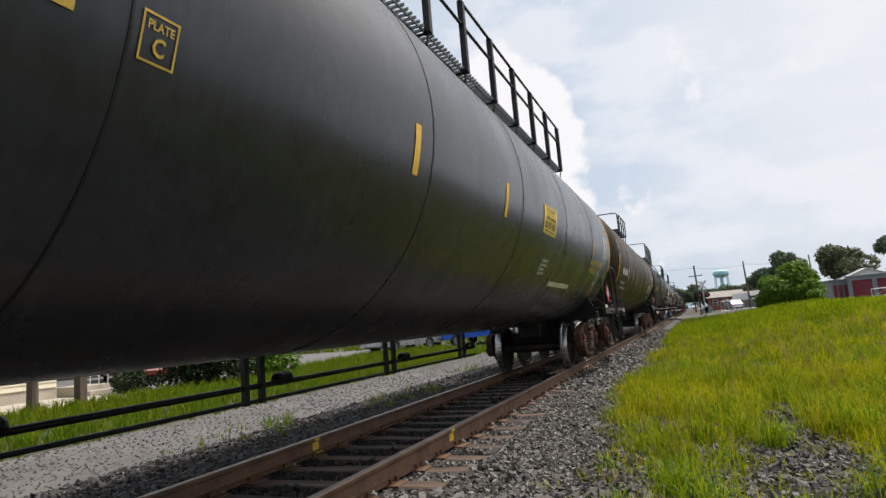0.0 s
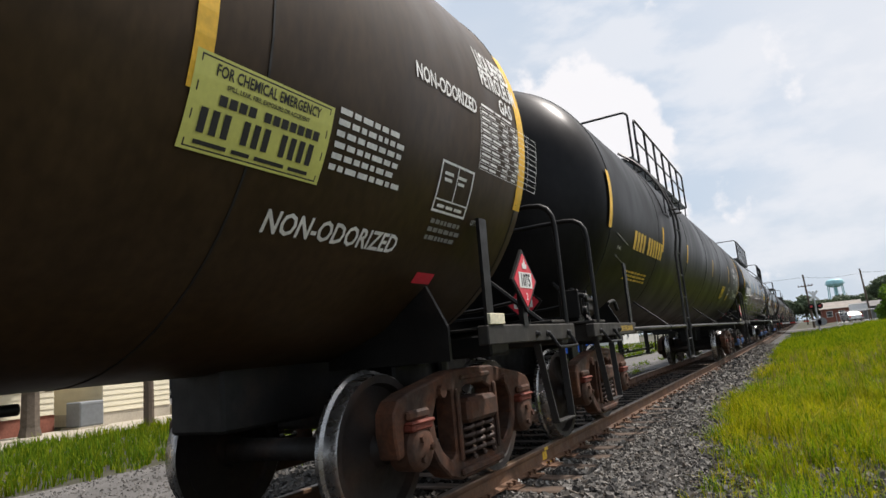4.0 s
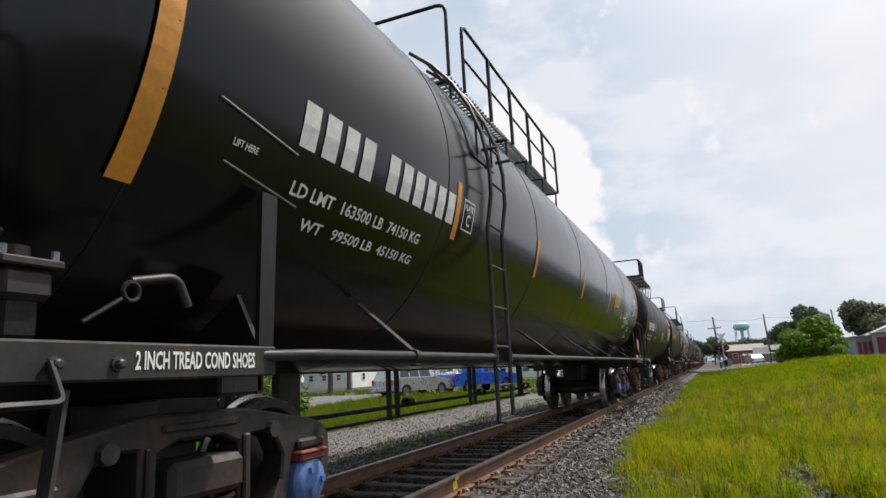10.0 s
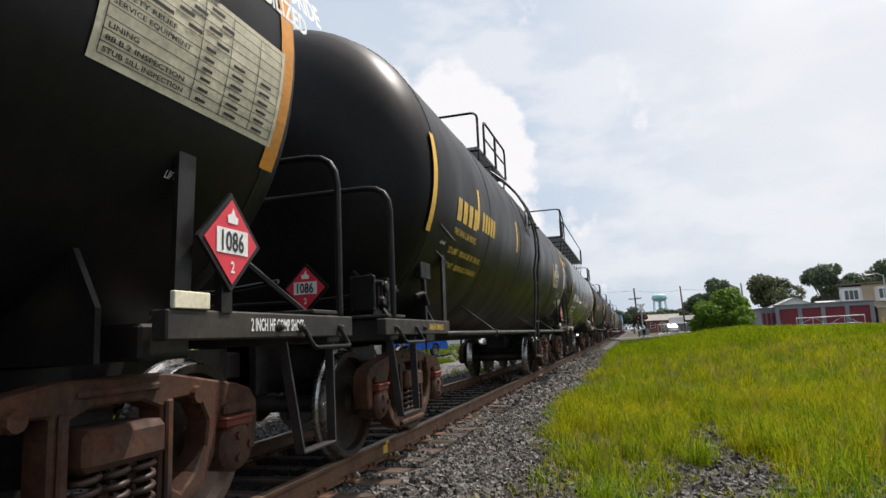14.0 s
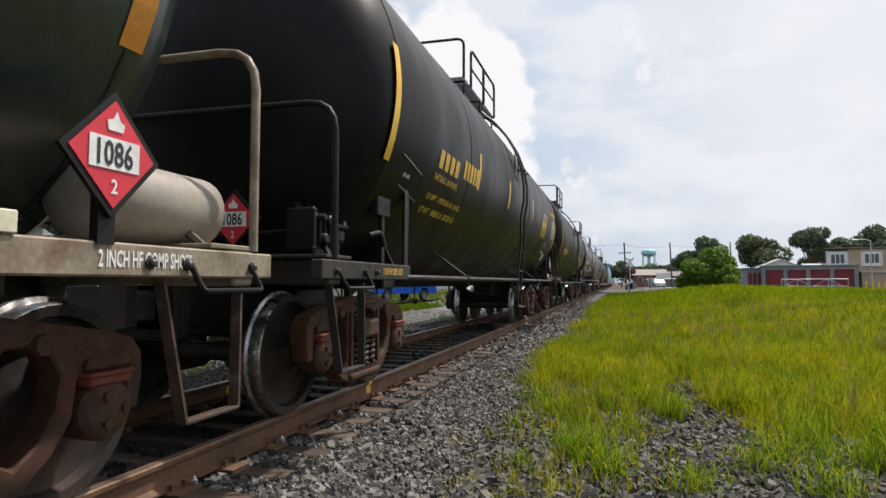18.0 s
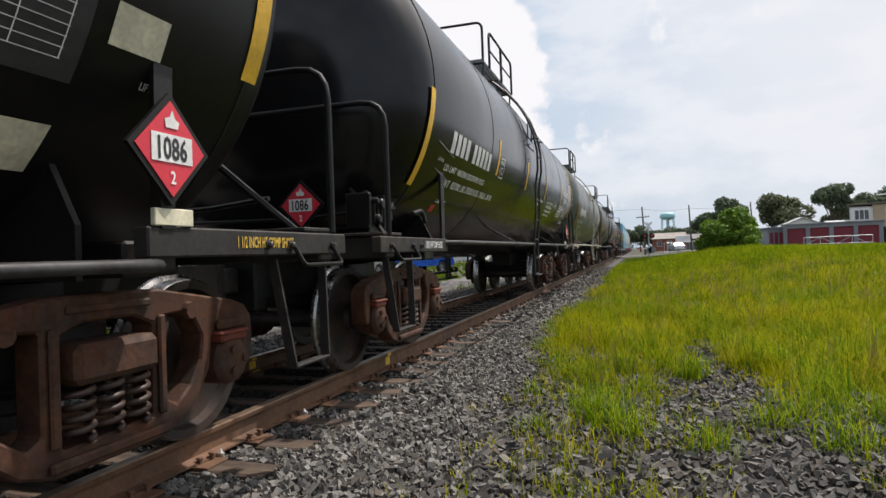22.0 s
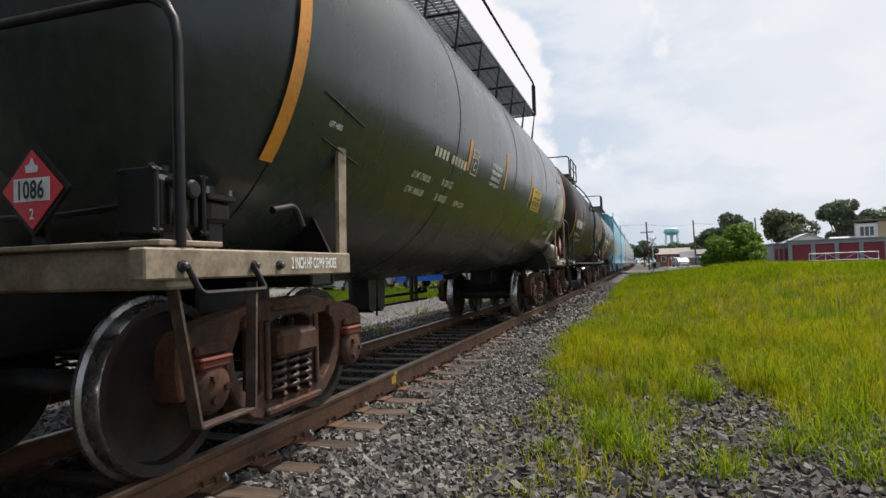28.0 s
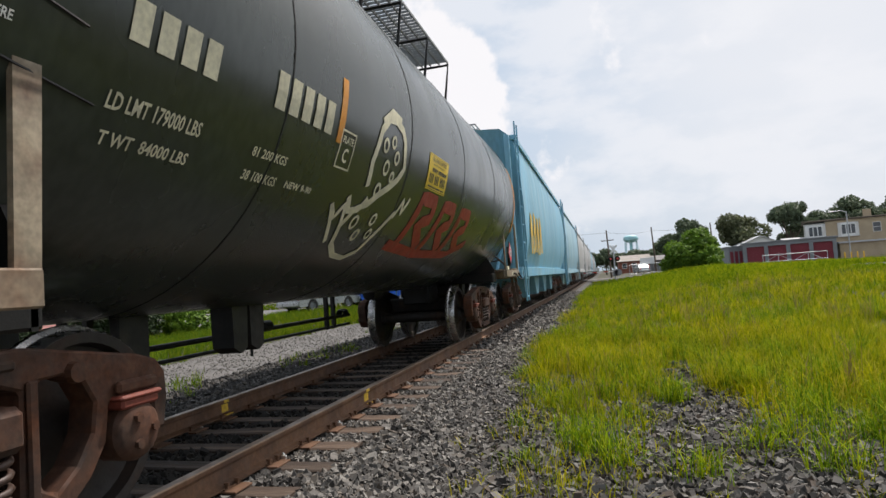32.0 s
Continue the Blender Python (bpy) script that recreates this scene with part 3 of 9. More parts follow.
def sward(x, y):
    """How closely the meadow covers the ground: a stony hollow by the track with a channel that runs into the field, close grass beyond."""
    edge = -1.48 + 0.14 * np.sin(y * 0.9) + 0.09 * np.sin(y * 2.7)
    far = ease(0, 0.45, x - edge) * ease(6.6, 8.8, y)
    bank = ease(0, 0.40, x - (0.92 + 0.23 * (9.1 - np.clip(y, 4.6, 9.1)) + 0.07 * np.sin(y * 4.3)))
    thin = 0.80 * ease(-1.35, -0.5, x + 0.1 * np.sin(y * 3.1)) * (0.22 + 0.78 * ease(5.3, 7.6, y))
    channel = 0.95 * np.exp(-((x - 0.80 - 0.05 * np.sin(y * 3)) / 0.24) ** 2) * ease(10.4, 9.2, y)
    bare = np.exp(-((x - 0.85) / 0.50) ** 2 - ((y - 6.2) / 0.60) ** 2)
    return np.clip(np.maximum(np.maximum(far, thin) * (1 - channel), bank) * (1 - 0.9 * bare * ease(1.75, 1.45, x)), 0, 1)


stones("ballast_stones", 36000, -2.66, -0.55, 1.2, 11, (0.024, 0.052), bed_z, M_STONES, "angular grey ballast stones beside the rail", lambda x, y: off_ties(x, y) & thinning(x, y), 0.9)
stones("ballast_stones", 12000, -2.66, -0.95, 11, 42, (0.045, 0.085), bed_z, M_STONES, "angular grey ballast stones along the track", lambda x, y: off_ties(x, y) & thinning(x, y), 1.3)
stones("ballast_stones", 9000, -4.0, -2.66, 1.5, 20, (0.03, 0.06), bed_z, M_SHADEDSTONES, "ballast stones between the rails, coloured dark for the shade under the cars", off_ties, 1.2)
stones("ballast_stones", 13000, -6.6, -4.08, 2.5, 24, (0.03, 0.065), bed_z, M_SHOULDERSHADE, "ballast stones on the far shoulder, darkened in colour for the train's shadow", off_ties, 1.2)
stones("lane_stones", 9000, -9.5, -6.3, 3, 30, (0.012, 0.035), lambda x, y: ground_z(x, y) + 0.004, M_LANESTONES, "loose chips on the stone lane", None, 1.2)
stones("field_stones", 30000, -1.35, 2.3, 3.0, 9.8, (0.020, 0.058), ground_z, M_FIELDSTONE, "dark scattered stones on bare soil in the grass", lambda x, y: gen.random(len(x)) < np.clip(1.0 - 1.15 * sward(x, y), 0.04, 1) * np.exp(-(np.clip(x - 1.4, 0, 9) / 0.5) ** 2))


# -- grass --
def blades(name, n, x0, x1, y0, y1, height, width, mat, label, keep=None, lean=0.5, power=1.0):
    """Blades of grass in small tufts, each bent over by its own weight."""
    tufts = max(1, n // 10)
    tx, ty = gen.uniform(x0, x1, tufts), y0 + (y1 - y0) * gen.uniform(0, 1, tufts) ** power
    th = gen.uniform(0.5, 1.4, tufts)
    if keep is not None:
        dense = keep(tx, ty)
        m = gen.random(tufts) < dense
        tx, ty, th = tx[m], ty[m], th[m] * (0.45 + 0.55 * np.clip(dense[m] * 1.3, 0, 1))
        tufts = len(tx)
    x = (tx[:, None] + gen.normal(0, 0.045, (tufts, 10))).ravel()
    y = (ty[:, None] + gen.normal(0, 0.045, (tufts, 10))).ravel()
    k = np.repeat(th, 10)
    n = len(x)
    h = gen.uniform(*height, n) * k
    w = gen.uniform(*width, n)
    a, b = gen.uniform(0, 2 * np.pi, n), gen.uniform(0, 2 * np.pi, n)
    bend = h * gen.uniform(0.1, 1.0, n) * lean
    base = np.stack([x, y, ground_z(x, y) - 0.01], -1)
    side = np.stack([np.cos(a), np.sin(a), 0 * a], -1) * w[:, None]
    out = np.stack([np.cos(b), np.sin(b), 0 * b], -1) * bend[:, None]
    up = np.stack([0 * h, 0 * h, h], -1)
    v = np.stack([base - side, base + side, base + out * 0.3 + up * 0.6 - side * 0.75, base + out * 0.3 + up * 0.6 + side * 0.75, base + out + up * np.sqrt(np.clip(1 - (bend / h * 0.6) ** 2, 0.2, 1))[:, None]], 1)
    f = np.array([[0, 1, 3], [0, 3, 2], [2, 3, 4]])
    faces = (np.arange(n)[:, None, None] * 5 + f[None]).reshape(-1, 3)
    return tagged(heap(name, v.reshape(-1, 3), faces, mat), label, "grass", kind="stuff")


def meadow(x, y):
    """How thickly the grass stands: the sward broken into clumps of several sizes."""
    broad = 0.72 + 0.34 * np.sin(x * 1.15 + np.sin(y * 0.8) * 1.6) * np.sin(y * 0.95 + 0.6 * x)
    clump = 0.62 + 0.42 * np.sin(x * 3.1 + np.sin(y * 2.3) * 1.4) * np.sin(y * 2.6 + 0.7 * x) + 0.34 * np.sin(x * 7.3 - y * 3.9) * np.sin(y * 6.1 + x * 2.2)
    return np.clip(sward(x, y) * np.clip(broad * clump * 1.5, 0.07, 1), 0.045 * (x > -1.3), 1)


def tussocks(name, spots, mat, label):
    """Single tufts of grass: blades that fan out from one root and droop."""
    vs, fs, k = [], [], 0
    for x, y, r, h, n in spots:
        z = gz(x, y) - 0.01
        for _ in range(n):
            a, q = gen.uniform(0, 2 * np.pi), gen.uniform(0.1, 1.0)
            bx, by = x + gen.normal(0, r * 0.75), y + gen.normal(0, r * 0.75)
            tall, out, w = h * gen.uniform(0.35, 1.05), h * q * 1.05, gen.uniform(0.0024, 0.0045)
            ca, sa = np.cos(a), np.sin(a)
            for f, up, wide in ((0.0, 0.0, 1.0), (0.22, 0.5, 0.9), (0.58, 0.85, 0.65)):
                for e in (-1, 1):
                    vs.append((bx + ca * out * f - sa * w * wide * e, by + sa * out * f + ca * w * wide * e, z + tall * up * (1 - 0.35 * q * f)))
            vs.append((bx + ca * out, by + sa * out, z + tall * (0.98 - 0.5 * q)))
            fs += [(k, k + 1, k + 3), (k, k + 3, k + 2), (k + 2, k + 3, k + 5), (k + 2, k + 5, k + 4), (k + 4, k + 5, k + 6)]
            k += 7
    return tagged(heap(name, np.array(vs), np.array(fs), mat), label, "grass", kind="stuff")


blades("meadow_grass", 210000, -1.8, 7.5, 3.2, 13, (0.12, 0.34), (0.0026, 0.0052), M_GRASS, "long yellow-green meadow grass in tufts", meadow, 1.05)
blades("meadow_grass", 125000, -1.8, 16, 13, 29, (0.13, 0.30), (0.005, 0.010), M_GRASS, "long yellow-green meadow grass over the field", meadow, 0.95)
blades("meadow_grass", 60000, -1.8, 16, 15, 31, (0.12, 0.28), (0.005, 0.009), M_TUSSOCK, "greener grass among the meadow", lambda x, y: np.clip(1.2 - meadow(x, y), 0, 1) * sward(x, y), 1.0)
blades("meadow_grass", 90000, -1.8, 15, 27.5, 50, (0.16, 0.34), (0.009, 0.018), M_CREST, "thick green grass on the crest of the field", lambda x, y: sward(x, y) * ((y < 30.8) | (y > 36.2) | (x < 10.2 + 0.6 * np.sin(y * 1.7))), 0.9)
blades("meadow_grass", 45000, -1.6, 34, 36, 80, (0.12, 0.26), (0.014, 0.026), M_GRASSFAR, "meadow grass towards the far end of the field", lambda x, y: sward(x, y) * ((y > 36.8) | (x < 7.2)) * ((y < 75.8) | (y > 83.2)), 0.6)
blades("meadow_grass", 5500, -1.4, 6.5, 4.6, 24, (0.34, 0.62), (0.002, 0.004), M_SEED, "dry seed stalks over the grass", lambda x, y: meadow(x, y) * 0.8, 0.45)
spots = [(0.55, 6.92, 0.10, 0.42, 150), (-0.24, 5.08, 0.16, 0.40, 190), (-0.38, 5.45, 0.13, 0.36, 110), (-0.10, 4.72, 0.12, 0.34, 110), (0.98, 5.05, 0.12, 0.30, 100), (-0.92, 5.85, 0.08, 0.24, 40), (0.22, 7.55, 0.14, 0.40, 130), (-0.52, 6.45, 0.14, 0.34, 110), (0.05, 6.1, 0.10, 0.28, 60), (1.62, 6.1, 0.14, 0.46, 170), (1.85, 5.3, 0.16, 0.44, 170), (0.45, 4.45, 0.12, 0.30, 80), (-0.72, 4.75, 0.09, 0.24, 45), (-0.85, 7.3, 0.12, 0.34, 80), (0.1, 8.3, 0.15, 0.42, 150), (1.35, 7.3, 0.13, 0.48, 160), (1.15, 8.3, 0.14, 0.46, 140), (-0.15, 7.1, 0.09, 0.46, 60), (1.3, 4.5, 0.13, 0.34, 110), (-1.2, 8.4, 0.11, 0.3, 60)]
for _ in range(90):
    sx, sy = gen.uniform(1.2, 6.0), gen.uniform(5.2, 15.0)
    spots.append((sx, sy, 0.14, gen.uniform(0.36, 0.56), 70))
for _ in range(60):
    sx, sy = gen.uniform(-1.3, 1.4), gen.uniform(8.6, 15.0)
    spots.append((sx, sy, 0.13, gen.uniform(0.28, 0.46), 55))
weeds = [(gen.uniform(3.5, 13), gen.uniform(24, 31), 0.40, gen.uniform(0.22, 0.36), 160) for _ in range(16)]
tussocks("field_weeds", weeds, M_WEED, "low dark broad-leaved weeds on the crest of the field")
tussocks("grass_tussocks", spots, M_TUSSOCK, "tall green tussocks of grass among stones and meadow")
blades("bank_grass", 70000, -17.4, -9.3, 1, 34, (0.10, 0.30), (0.006, 0.013), M_GRASSFAR, "short bright grass beyond the stone lane", lambda x, y: ease(-9.3, -9.8, x + 0.15 * np.sin(y * 3)), 0.6)
blades("bank_grass", 34000, -34, -9.5, 30, 90, (0.08, 0.2), (0.02, 0.04), M_GRASSFAR, "bright grass on the far bank", lambda x, y: ease(-9.3, -9.8, x) * ((x > -17.5) | (y > 40.5)) * ((y < 75.8) | (y > 83.2)), 0.6)
blades("lane_weeds", 6000, -7.2, -5.4, 5, 40, (0.06, 0.2), (0.004, 0.009), M_GRASSFAR, "weeds between the lane and the ballast", lambda x, y: (np.sin(y * 0.83 + 1.2) * np.sin(y * 0.31 + x) > 0.25) * ease(4, 9, y), 0.7)
# ---- the train: rail top is z = 0, the car's middle is y = 0, it runs towards -y ----
TRACK_X, HALF_GAUGE = -3.325, 0.715
TANK_R, TANK_Z = 1.66, 2.64      # barrel of the shorter cars; size_up() sets that of the car in hand
LIFT_V = 0.0          # degrees by which the lettering of the car in hand stands higher
WHEEL_R, WHEELBASE = 0.48, 1.70
END_GAP = 1.37        # from the coupled faces to the end of the tank's barrel
SHARED = {}


def size_up(number):
    """Takes the barrel's radius and axis height of that car: the long gas cars are slimmer and stand higher."""
    global TANK_R, TANK_Z, LIFT_V
    TANK_R, TANK_Z, LIFT_V = {1: (1.66, 2.62, 3.9), 2: (1.62, 2.67, 2.6), 4: (1.62, 2.715, 0.9)}.get(number, (1.61, 2.74, 0.0) if number <= 5 else (1.66, 2.64, 0.0))


def shared(key, make):
    """The mesh of that key, made once."""
    if key not in SHARED:
        bm = make()
        me = bpy.data.meshes.new(key)
        bm.to_mesh(me)
        bm.free()
        SHARED[key] = me
    return SHARED[key]


def holed_plate(outer, holes, depth, m):
    """A cast plate with openings through it, in its local xy plane."""
    bm = bmesh.new()
    edges = []
    for loop in (outer, *holes):
        vs = [bm.verts.new((x, y, 0)) for x, y in loop]
        edges += [bm.edges.new((vs[i], vs[(i + 1) % len(vs)])) for i in range(len(vs))]
    bmesh.ops.triangle_fill(bm, use_beauty=True, use_dissolve=False, edges=edges)
    ext = bmesh.ops.extrude_face_region(bm, geom=bm.faces[:])
    bmesh.ops.translate(bm, vec=(0, 0, depth), verts=[g for g in ext["geom"] if isinstance(g, bmesh.types.BMVert)])
    bmesh.ops.recalc_face_normals(bm, faces=bm.faces)
    rim = [e for e in bm.edges if len(e.link_faces) == 2 and e.calc_face_angle(0) > 1.0]
    bmesh.ops.bevel(bm, geom=rim, offset=0.012, segments=1, affect="EDGES")
    bmesh.ops.transform(bm, matrix=m, verts=bm.verts)
    return bm


def mirror(points):
    return [(-x, y) for x, y in reversed(points)]


def side_frame_mesh():
    half = [(0.30, 0.17), (0.46, 0.22), (0.60, 0.33), (0.69, 0.46), (0.715, 0.63), (0.985, 0.63), (1.00, 0.45), (1.07, 0.44), (1.10, 0.60), (1.09, 0.72), (1.03, 0.79), (0.90, 0.83), (0.60, 0.88), (0.30, 0.93)]
    outer = half + mirror(half)
    window = [(0.355, 0.36), (0.42, 0.32), (0.53, 0.40), (0.61, 0.52), (0.63, 0.65), (0.57, 0.75), (0.46, 0.795), (0.355, 0.79)]
    nest = [(-0.26, 0.28), (0.26, 0.30), (0.27, 0.76), (0.14, 0.81), (-0.14, 0.81), (-0.27, 0.76)]
    # local x -> car y, local y -> car z, local z -> car x
    turn = Matrix(((0, 0, 1, 0), (1, 0, 0, 0), (0, 1, 0, 0), (0, 0, 0, 1)))
    bm = holed_plate(outer, [window, mirror(window), nest], 0.15, turn)
    # the ribs round the openings and the bosses over the pedestals
    for s in (-1, 1):
        box(bm, 0.15, 0.175, s * 0.305 - 0.025, s * 0.305 + 0.025, 0.30, 0.80, 0.010)
        box(bm, 0.15, 0.19, s * 0.86 - 0.13, s * 0.86 + 0.13, 0.66, 0.72, 0.015)
        lathe(bm, [(0, 0.03), (0.045, 0.03), (0.05, 0)], Matrix.Translation((0.15, s * 0.52, 0.80)) @ X_TURN, 10)
    box(bm, 0.15, 0.185, -0.34, 0.34, 0.20, 0.25, 0.012)
    box(bm, 0.15, 0.170, -0.24, 0.24, 0.85, 0.89, 0.010)
    return bm


def coil_mesh():
    n, turns = 44, 4.5
    pts = [(0.062 * math.cos(2 * math.pi * turns * i / n), 0.062 * math.sin(2 * math.pi * turns * i / n), 0.24 * i / n) for i in range(n + 1)]
    return tube(bmesh.new(), pts, 0.016, 6)


def wheel_mesh():
    prof = [(0.0, 0.10), (0.10, 0.10), (0.125, 0.05), (0.20, 0.01), (0.33, -0.015), (0.405, 0.0), (0.42, 0.06), (0.472, 0.066), (0.48, 0.055),
            (0.486, -0.03), (0.51, -0.045), (0.512, -0.07), (0.50, -0.08), (0.41, -0.075), (0.39, -0.05), (0.13, -0.06), (0.115, -0.12), (0.0, -0.12)]
    bm = lathe(bmesh.new(), prof, X_TURN, 40)
    for f in bm.faces:
        if all(math.hypot(v.co.y, v.co.z) > 0.468 for v in f.verts):
            f.material_index = 1
    return bm


def wheel_piece(parent, m):
    me = shared("wheel", wheel_mesh)
    if not me.materials:
        me.materials.append(M_WHEEL)
        me.materials.append(M_TREAD)
    return piece("wheel", me, None, parent, "", m, 35 if not me.polygons[0].use_smooth else 0)


def cap_mesh():
    bm = lathe(bmesh.new(), [(0.10, -0.16), (0.145, -0.14), (0.145, 0.0), (0.125, 0.03), (0.115, 0.035), (0.06, 0.05), (0.0, 0.05)], X_TURN, 20)
    for k in range(3):
        a = 2 * math.pi * k / 3
        lathe(bm, [(0.024, 0.03), (0.024, 0.065), (0, 0.065)], Matrix.Translation((0, 0.07 * math.cos(a), 0.07 * math.sin(a))) @ X_TURN, 6)
    return bm


WHEELSETS = []


def add_truck(car, y, frame_mat, cap_mat, key):
    """A three-piece freight truck under the car at y."""
    for s in (1, -1):
        flip = Matrix.Identity(4) if s > 0 else pose(0, 0, 0, 0, 0, 180)
        place = Matrix.Translation((0, y, 0)) @ flip @ Matrix.Translation((0.90, 0, 0))
        piece("side_frame", shared("side_frame_" + key, side_frame_mesh), frame_mat, car, "", place)
        for k in (-0.16, 0.0, 0.16):
            piece("spring", shared("spring", coil_mesh), M_SPRING, car, "", Matrix.Translation((0, y, 0)) @ flip @ Matrix.Translation((1.02, k, 0.30)), 180)
        piece("bolster_end", shared("bolster_end_" + key, lambda: boxed(0.84, 1.12, -0.24, 0.24, 0.545, 0.72, 0.03)), frame_mat, car, "", Matrix.Translation((0, y, 0)) @ flip)
        for w in (-1, 1):
            at = Matrix.Translation((0, y, 0)) @ flip @ Matrix.Translation((1.06, w * WHEELBASE / 2, WHEEL_R))
            piece("bearing_cap", shared("bearing_cap_" + cap_mat.name, cap_mesh), cap_mat, car, "", at, 30)
            piece("bearing_adapter", shared("bearing_adapter", lambda: box(boxed(-0.10, 0.045, -0.12, 0.12, 0.11, 0.16, 0.012), -0.06, 0.055, -0.135, 0.135, 0.15, 0.175, 0.01)), M_CAP_RED, car, "", at)
    piece("truck_bolster", shared("truck_bolster", lambda: boxed(-0.84, 0.84, -0.21, 0.21, 0.53, 0.80, 0.03)), M_TRUCK_DARK, car, "", Matrix.Translation((0, y, 0)))
    for w in (-1, 1):
        piece("brake_beam", shared("brake_beam", lambda: tube(boxed(-0.62, 0.62, -0.04, 0.04, 0.36, 0.44, 0.01), [(-0.6, 0.02, 0.40), (0, -0.22, 0.36), (0.6, 0.02, 0.40)], 0.02, 6)), M_TRUCK_DARK, car, "", Matrix.Translation((0, y + w * 0.36, 0)) @ pose(0, 0, 0, 0, 0, 0 if w > 0 else 180))
        ax = piece("wheelset", shared("axle", lambda: lathe(bmesh.new(), [(0, -1.0), (0.075, -1.0), (0.075, -0.86), (0.10, -0.70), (0.085, -0.5), (0.08, 0), (0.085, 0.5), (0.10, 0.70), (0.075, 0.86), (0.075, 1.0), (0, 1.0)], X_TURN, 16)), M_TRUCK_DARK, car, "", Matrix.Translation((0, y + w * WHEELBASE / 2, WHEEL_R)), 40)
        wheel_piece(ax, Matrix.Translation((HALF_GAUGE, 0, 0)))
        wheel_piece(ax, Matrix.Translation((-HALF_GAUGE, 0, 0)) @ pose(0, 0, 0, 0, 0, 180))
        WHEELSETS.append((ax, (0, y + w * WHEELBASE / 2, WHEEL_R)))


def add_coupler(car, y_face, s):
    """Coupler and draft gear at the end whose coupled face lies at y_face; s is that end's direction along y."""
    bm = boxed(-0.13, 0.13, -0.95, -0.28, 0.78, 1.0, 0.02)
    prism(bm, [(-0.11, -0.30), (0.11, -0.30), (0.19, -0.16), (0.19, 0.02), (0.10, 0.0), (0.07, -0.10), (-0.02, -0.12), (-0.05, 0.03), (-0.16, 0.05), (-0.17, -0.12)], 0.28, Matrix.Translation((0, 0, 0.75)))
    part("coupler", bm, M_TRUCK_DARK, car, "", Matrix.Translation((0, y_face, 0)) @ pose(0, 0, 0, 0, 0, 0 if s > 0 else 180))
    hose = tubed([(0.28, -0.55, 0.86), (0.30, -0.30, 0.72), (0.26, -0.10, 0.52), (0.16, 0.0, 0.50)], 0.022, 8, 0.1)
    part("air_hose", hose, M_INK, car, "", Matrix.Translation((0, y_face, 0)) @ pose(0, 0, 0, 0, 0, 0 if s > 0 else 180), 60)


# -- lettering --
def text_mesh(body, size):
    key = ("text", body, size)
    if key not in SHARED:
        cu = bpy.data.curves.new("lettering", "FONT")
        cu.body, cu.size, cu.resolution_u, cu.offset = body, size, 2, size * 0.022
        ob = bpy.data.objects.new("lettering", cu)
        me = ob.to_mesh()
        co = np.array([v.co[:2] for v in me.vertices]) if len(me.vertices) else np.zeros((0, 2))
        fs = [tuple(p.vertices) for p in me.polygons]
        ob.to_mesh_clear()
        bpy.data.objects.remove(ob)
        bpy.data.curves.remove(cu)
        SHARED[key] = (co, fs)
    return SHARED[key]


def round_tank(u, v, r=None, side=1):
    """A point of the tank's skin: u metres along the car, v degrees above its middle line."""
    a = radians(v + LIFT_V)
    r = TANK_R + 0.005 if r is None else r
    return (side * r * math.cos(a), u, TANK_Z + r * math.sin(a))


def letter_on_tank(bm, body, size, u, v, squeeze=0.8, lean=0.0):
    """Writes body with its left end at u and its baseline at v degrees."""
    co, fs = text_mesh(body, size)
    vs = [bm.verts.new(round_tank(u + (x + lean * y) * squeeze, v + math.degrees(y / TANK_R))) for x, y in co]
    for f in fs:
        try:
            bm.faces.new([vs[i] for i in f])
        except ValueError:
            pass
    return bm


def patch_on_tank(bm, u0, u1, v0, v1, lift=0.004, skew=0.0):
    n = max(2, int(abs(v1 - v0) / 3) + 1)
    rows = [[bm.verts.new(round_tank(u + skew * i / (n - 1), v0 + (v1 - v0) * i / (n - 1), TANK_R + lift)) for u in (u0, u1)] for i in range(n)]
    for a, b in zip(rows, rows[1:]):
        bm.faces.new((a[0], a[1], b[1], b[0]))
    return bm


def frame_on_tank(bm, u0, u1, v0, v1, w=0.03):
    d = math.degrees(w / TANK_R)
    patch_on_tank(bm, u0, u1, v0, v0 + d, 0.006)
    patch_on_tank(bm, u0, u1, v1 - d, v1, 0.006)
    patch_on_tank(bm, u0, u0 + w, v0 + d, v1 - d, 0.006)
    patch_on_tank(bm, u1 - w, u1, v0 + d, v1 - d, 0.006)
    return bm


def bars_on_tank(bm, u, v, h, widths, gap, lift=0.006):
    """Unreadable or private writing: one plain bar for each mark or word."""
    for w in widths:
        if w > 0:
            patch_on_tank(bm, u, u + w, v, v + math.degrees(h / TANK_R), lift)
        u += abs(w) + gap
    return bm


def flat_text(bm, body, size, m, squeeze=0.85):
    co, fs = text_mesh(body, size)
    if not len(co):
        return bm
    mid = (co.max(0) + co.min(0)) / 2
    vs = [bm.verts.new(m @ Vector(((x - mid[0]) * squeeze, y - mid[1], 0))) for x, y in co]
    for f in fs:
        try:
            bm.faces.new([vs[i] for i in f])
        except ValueError:
            pass
    return bm


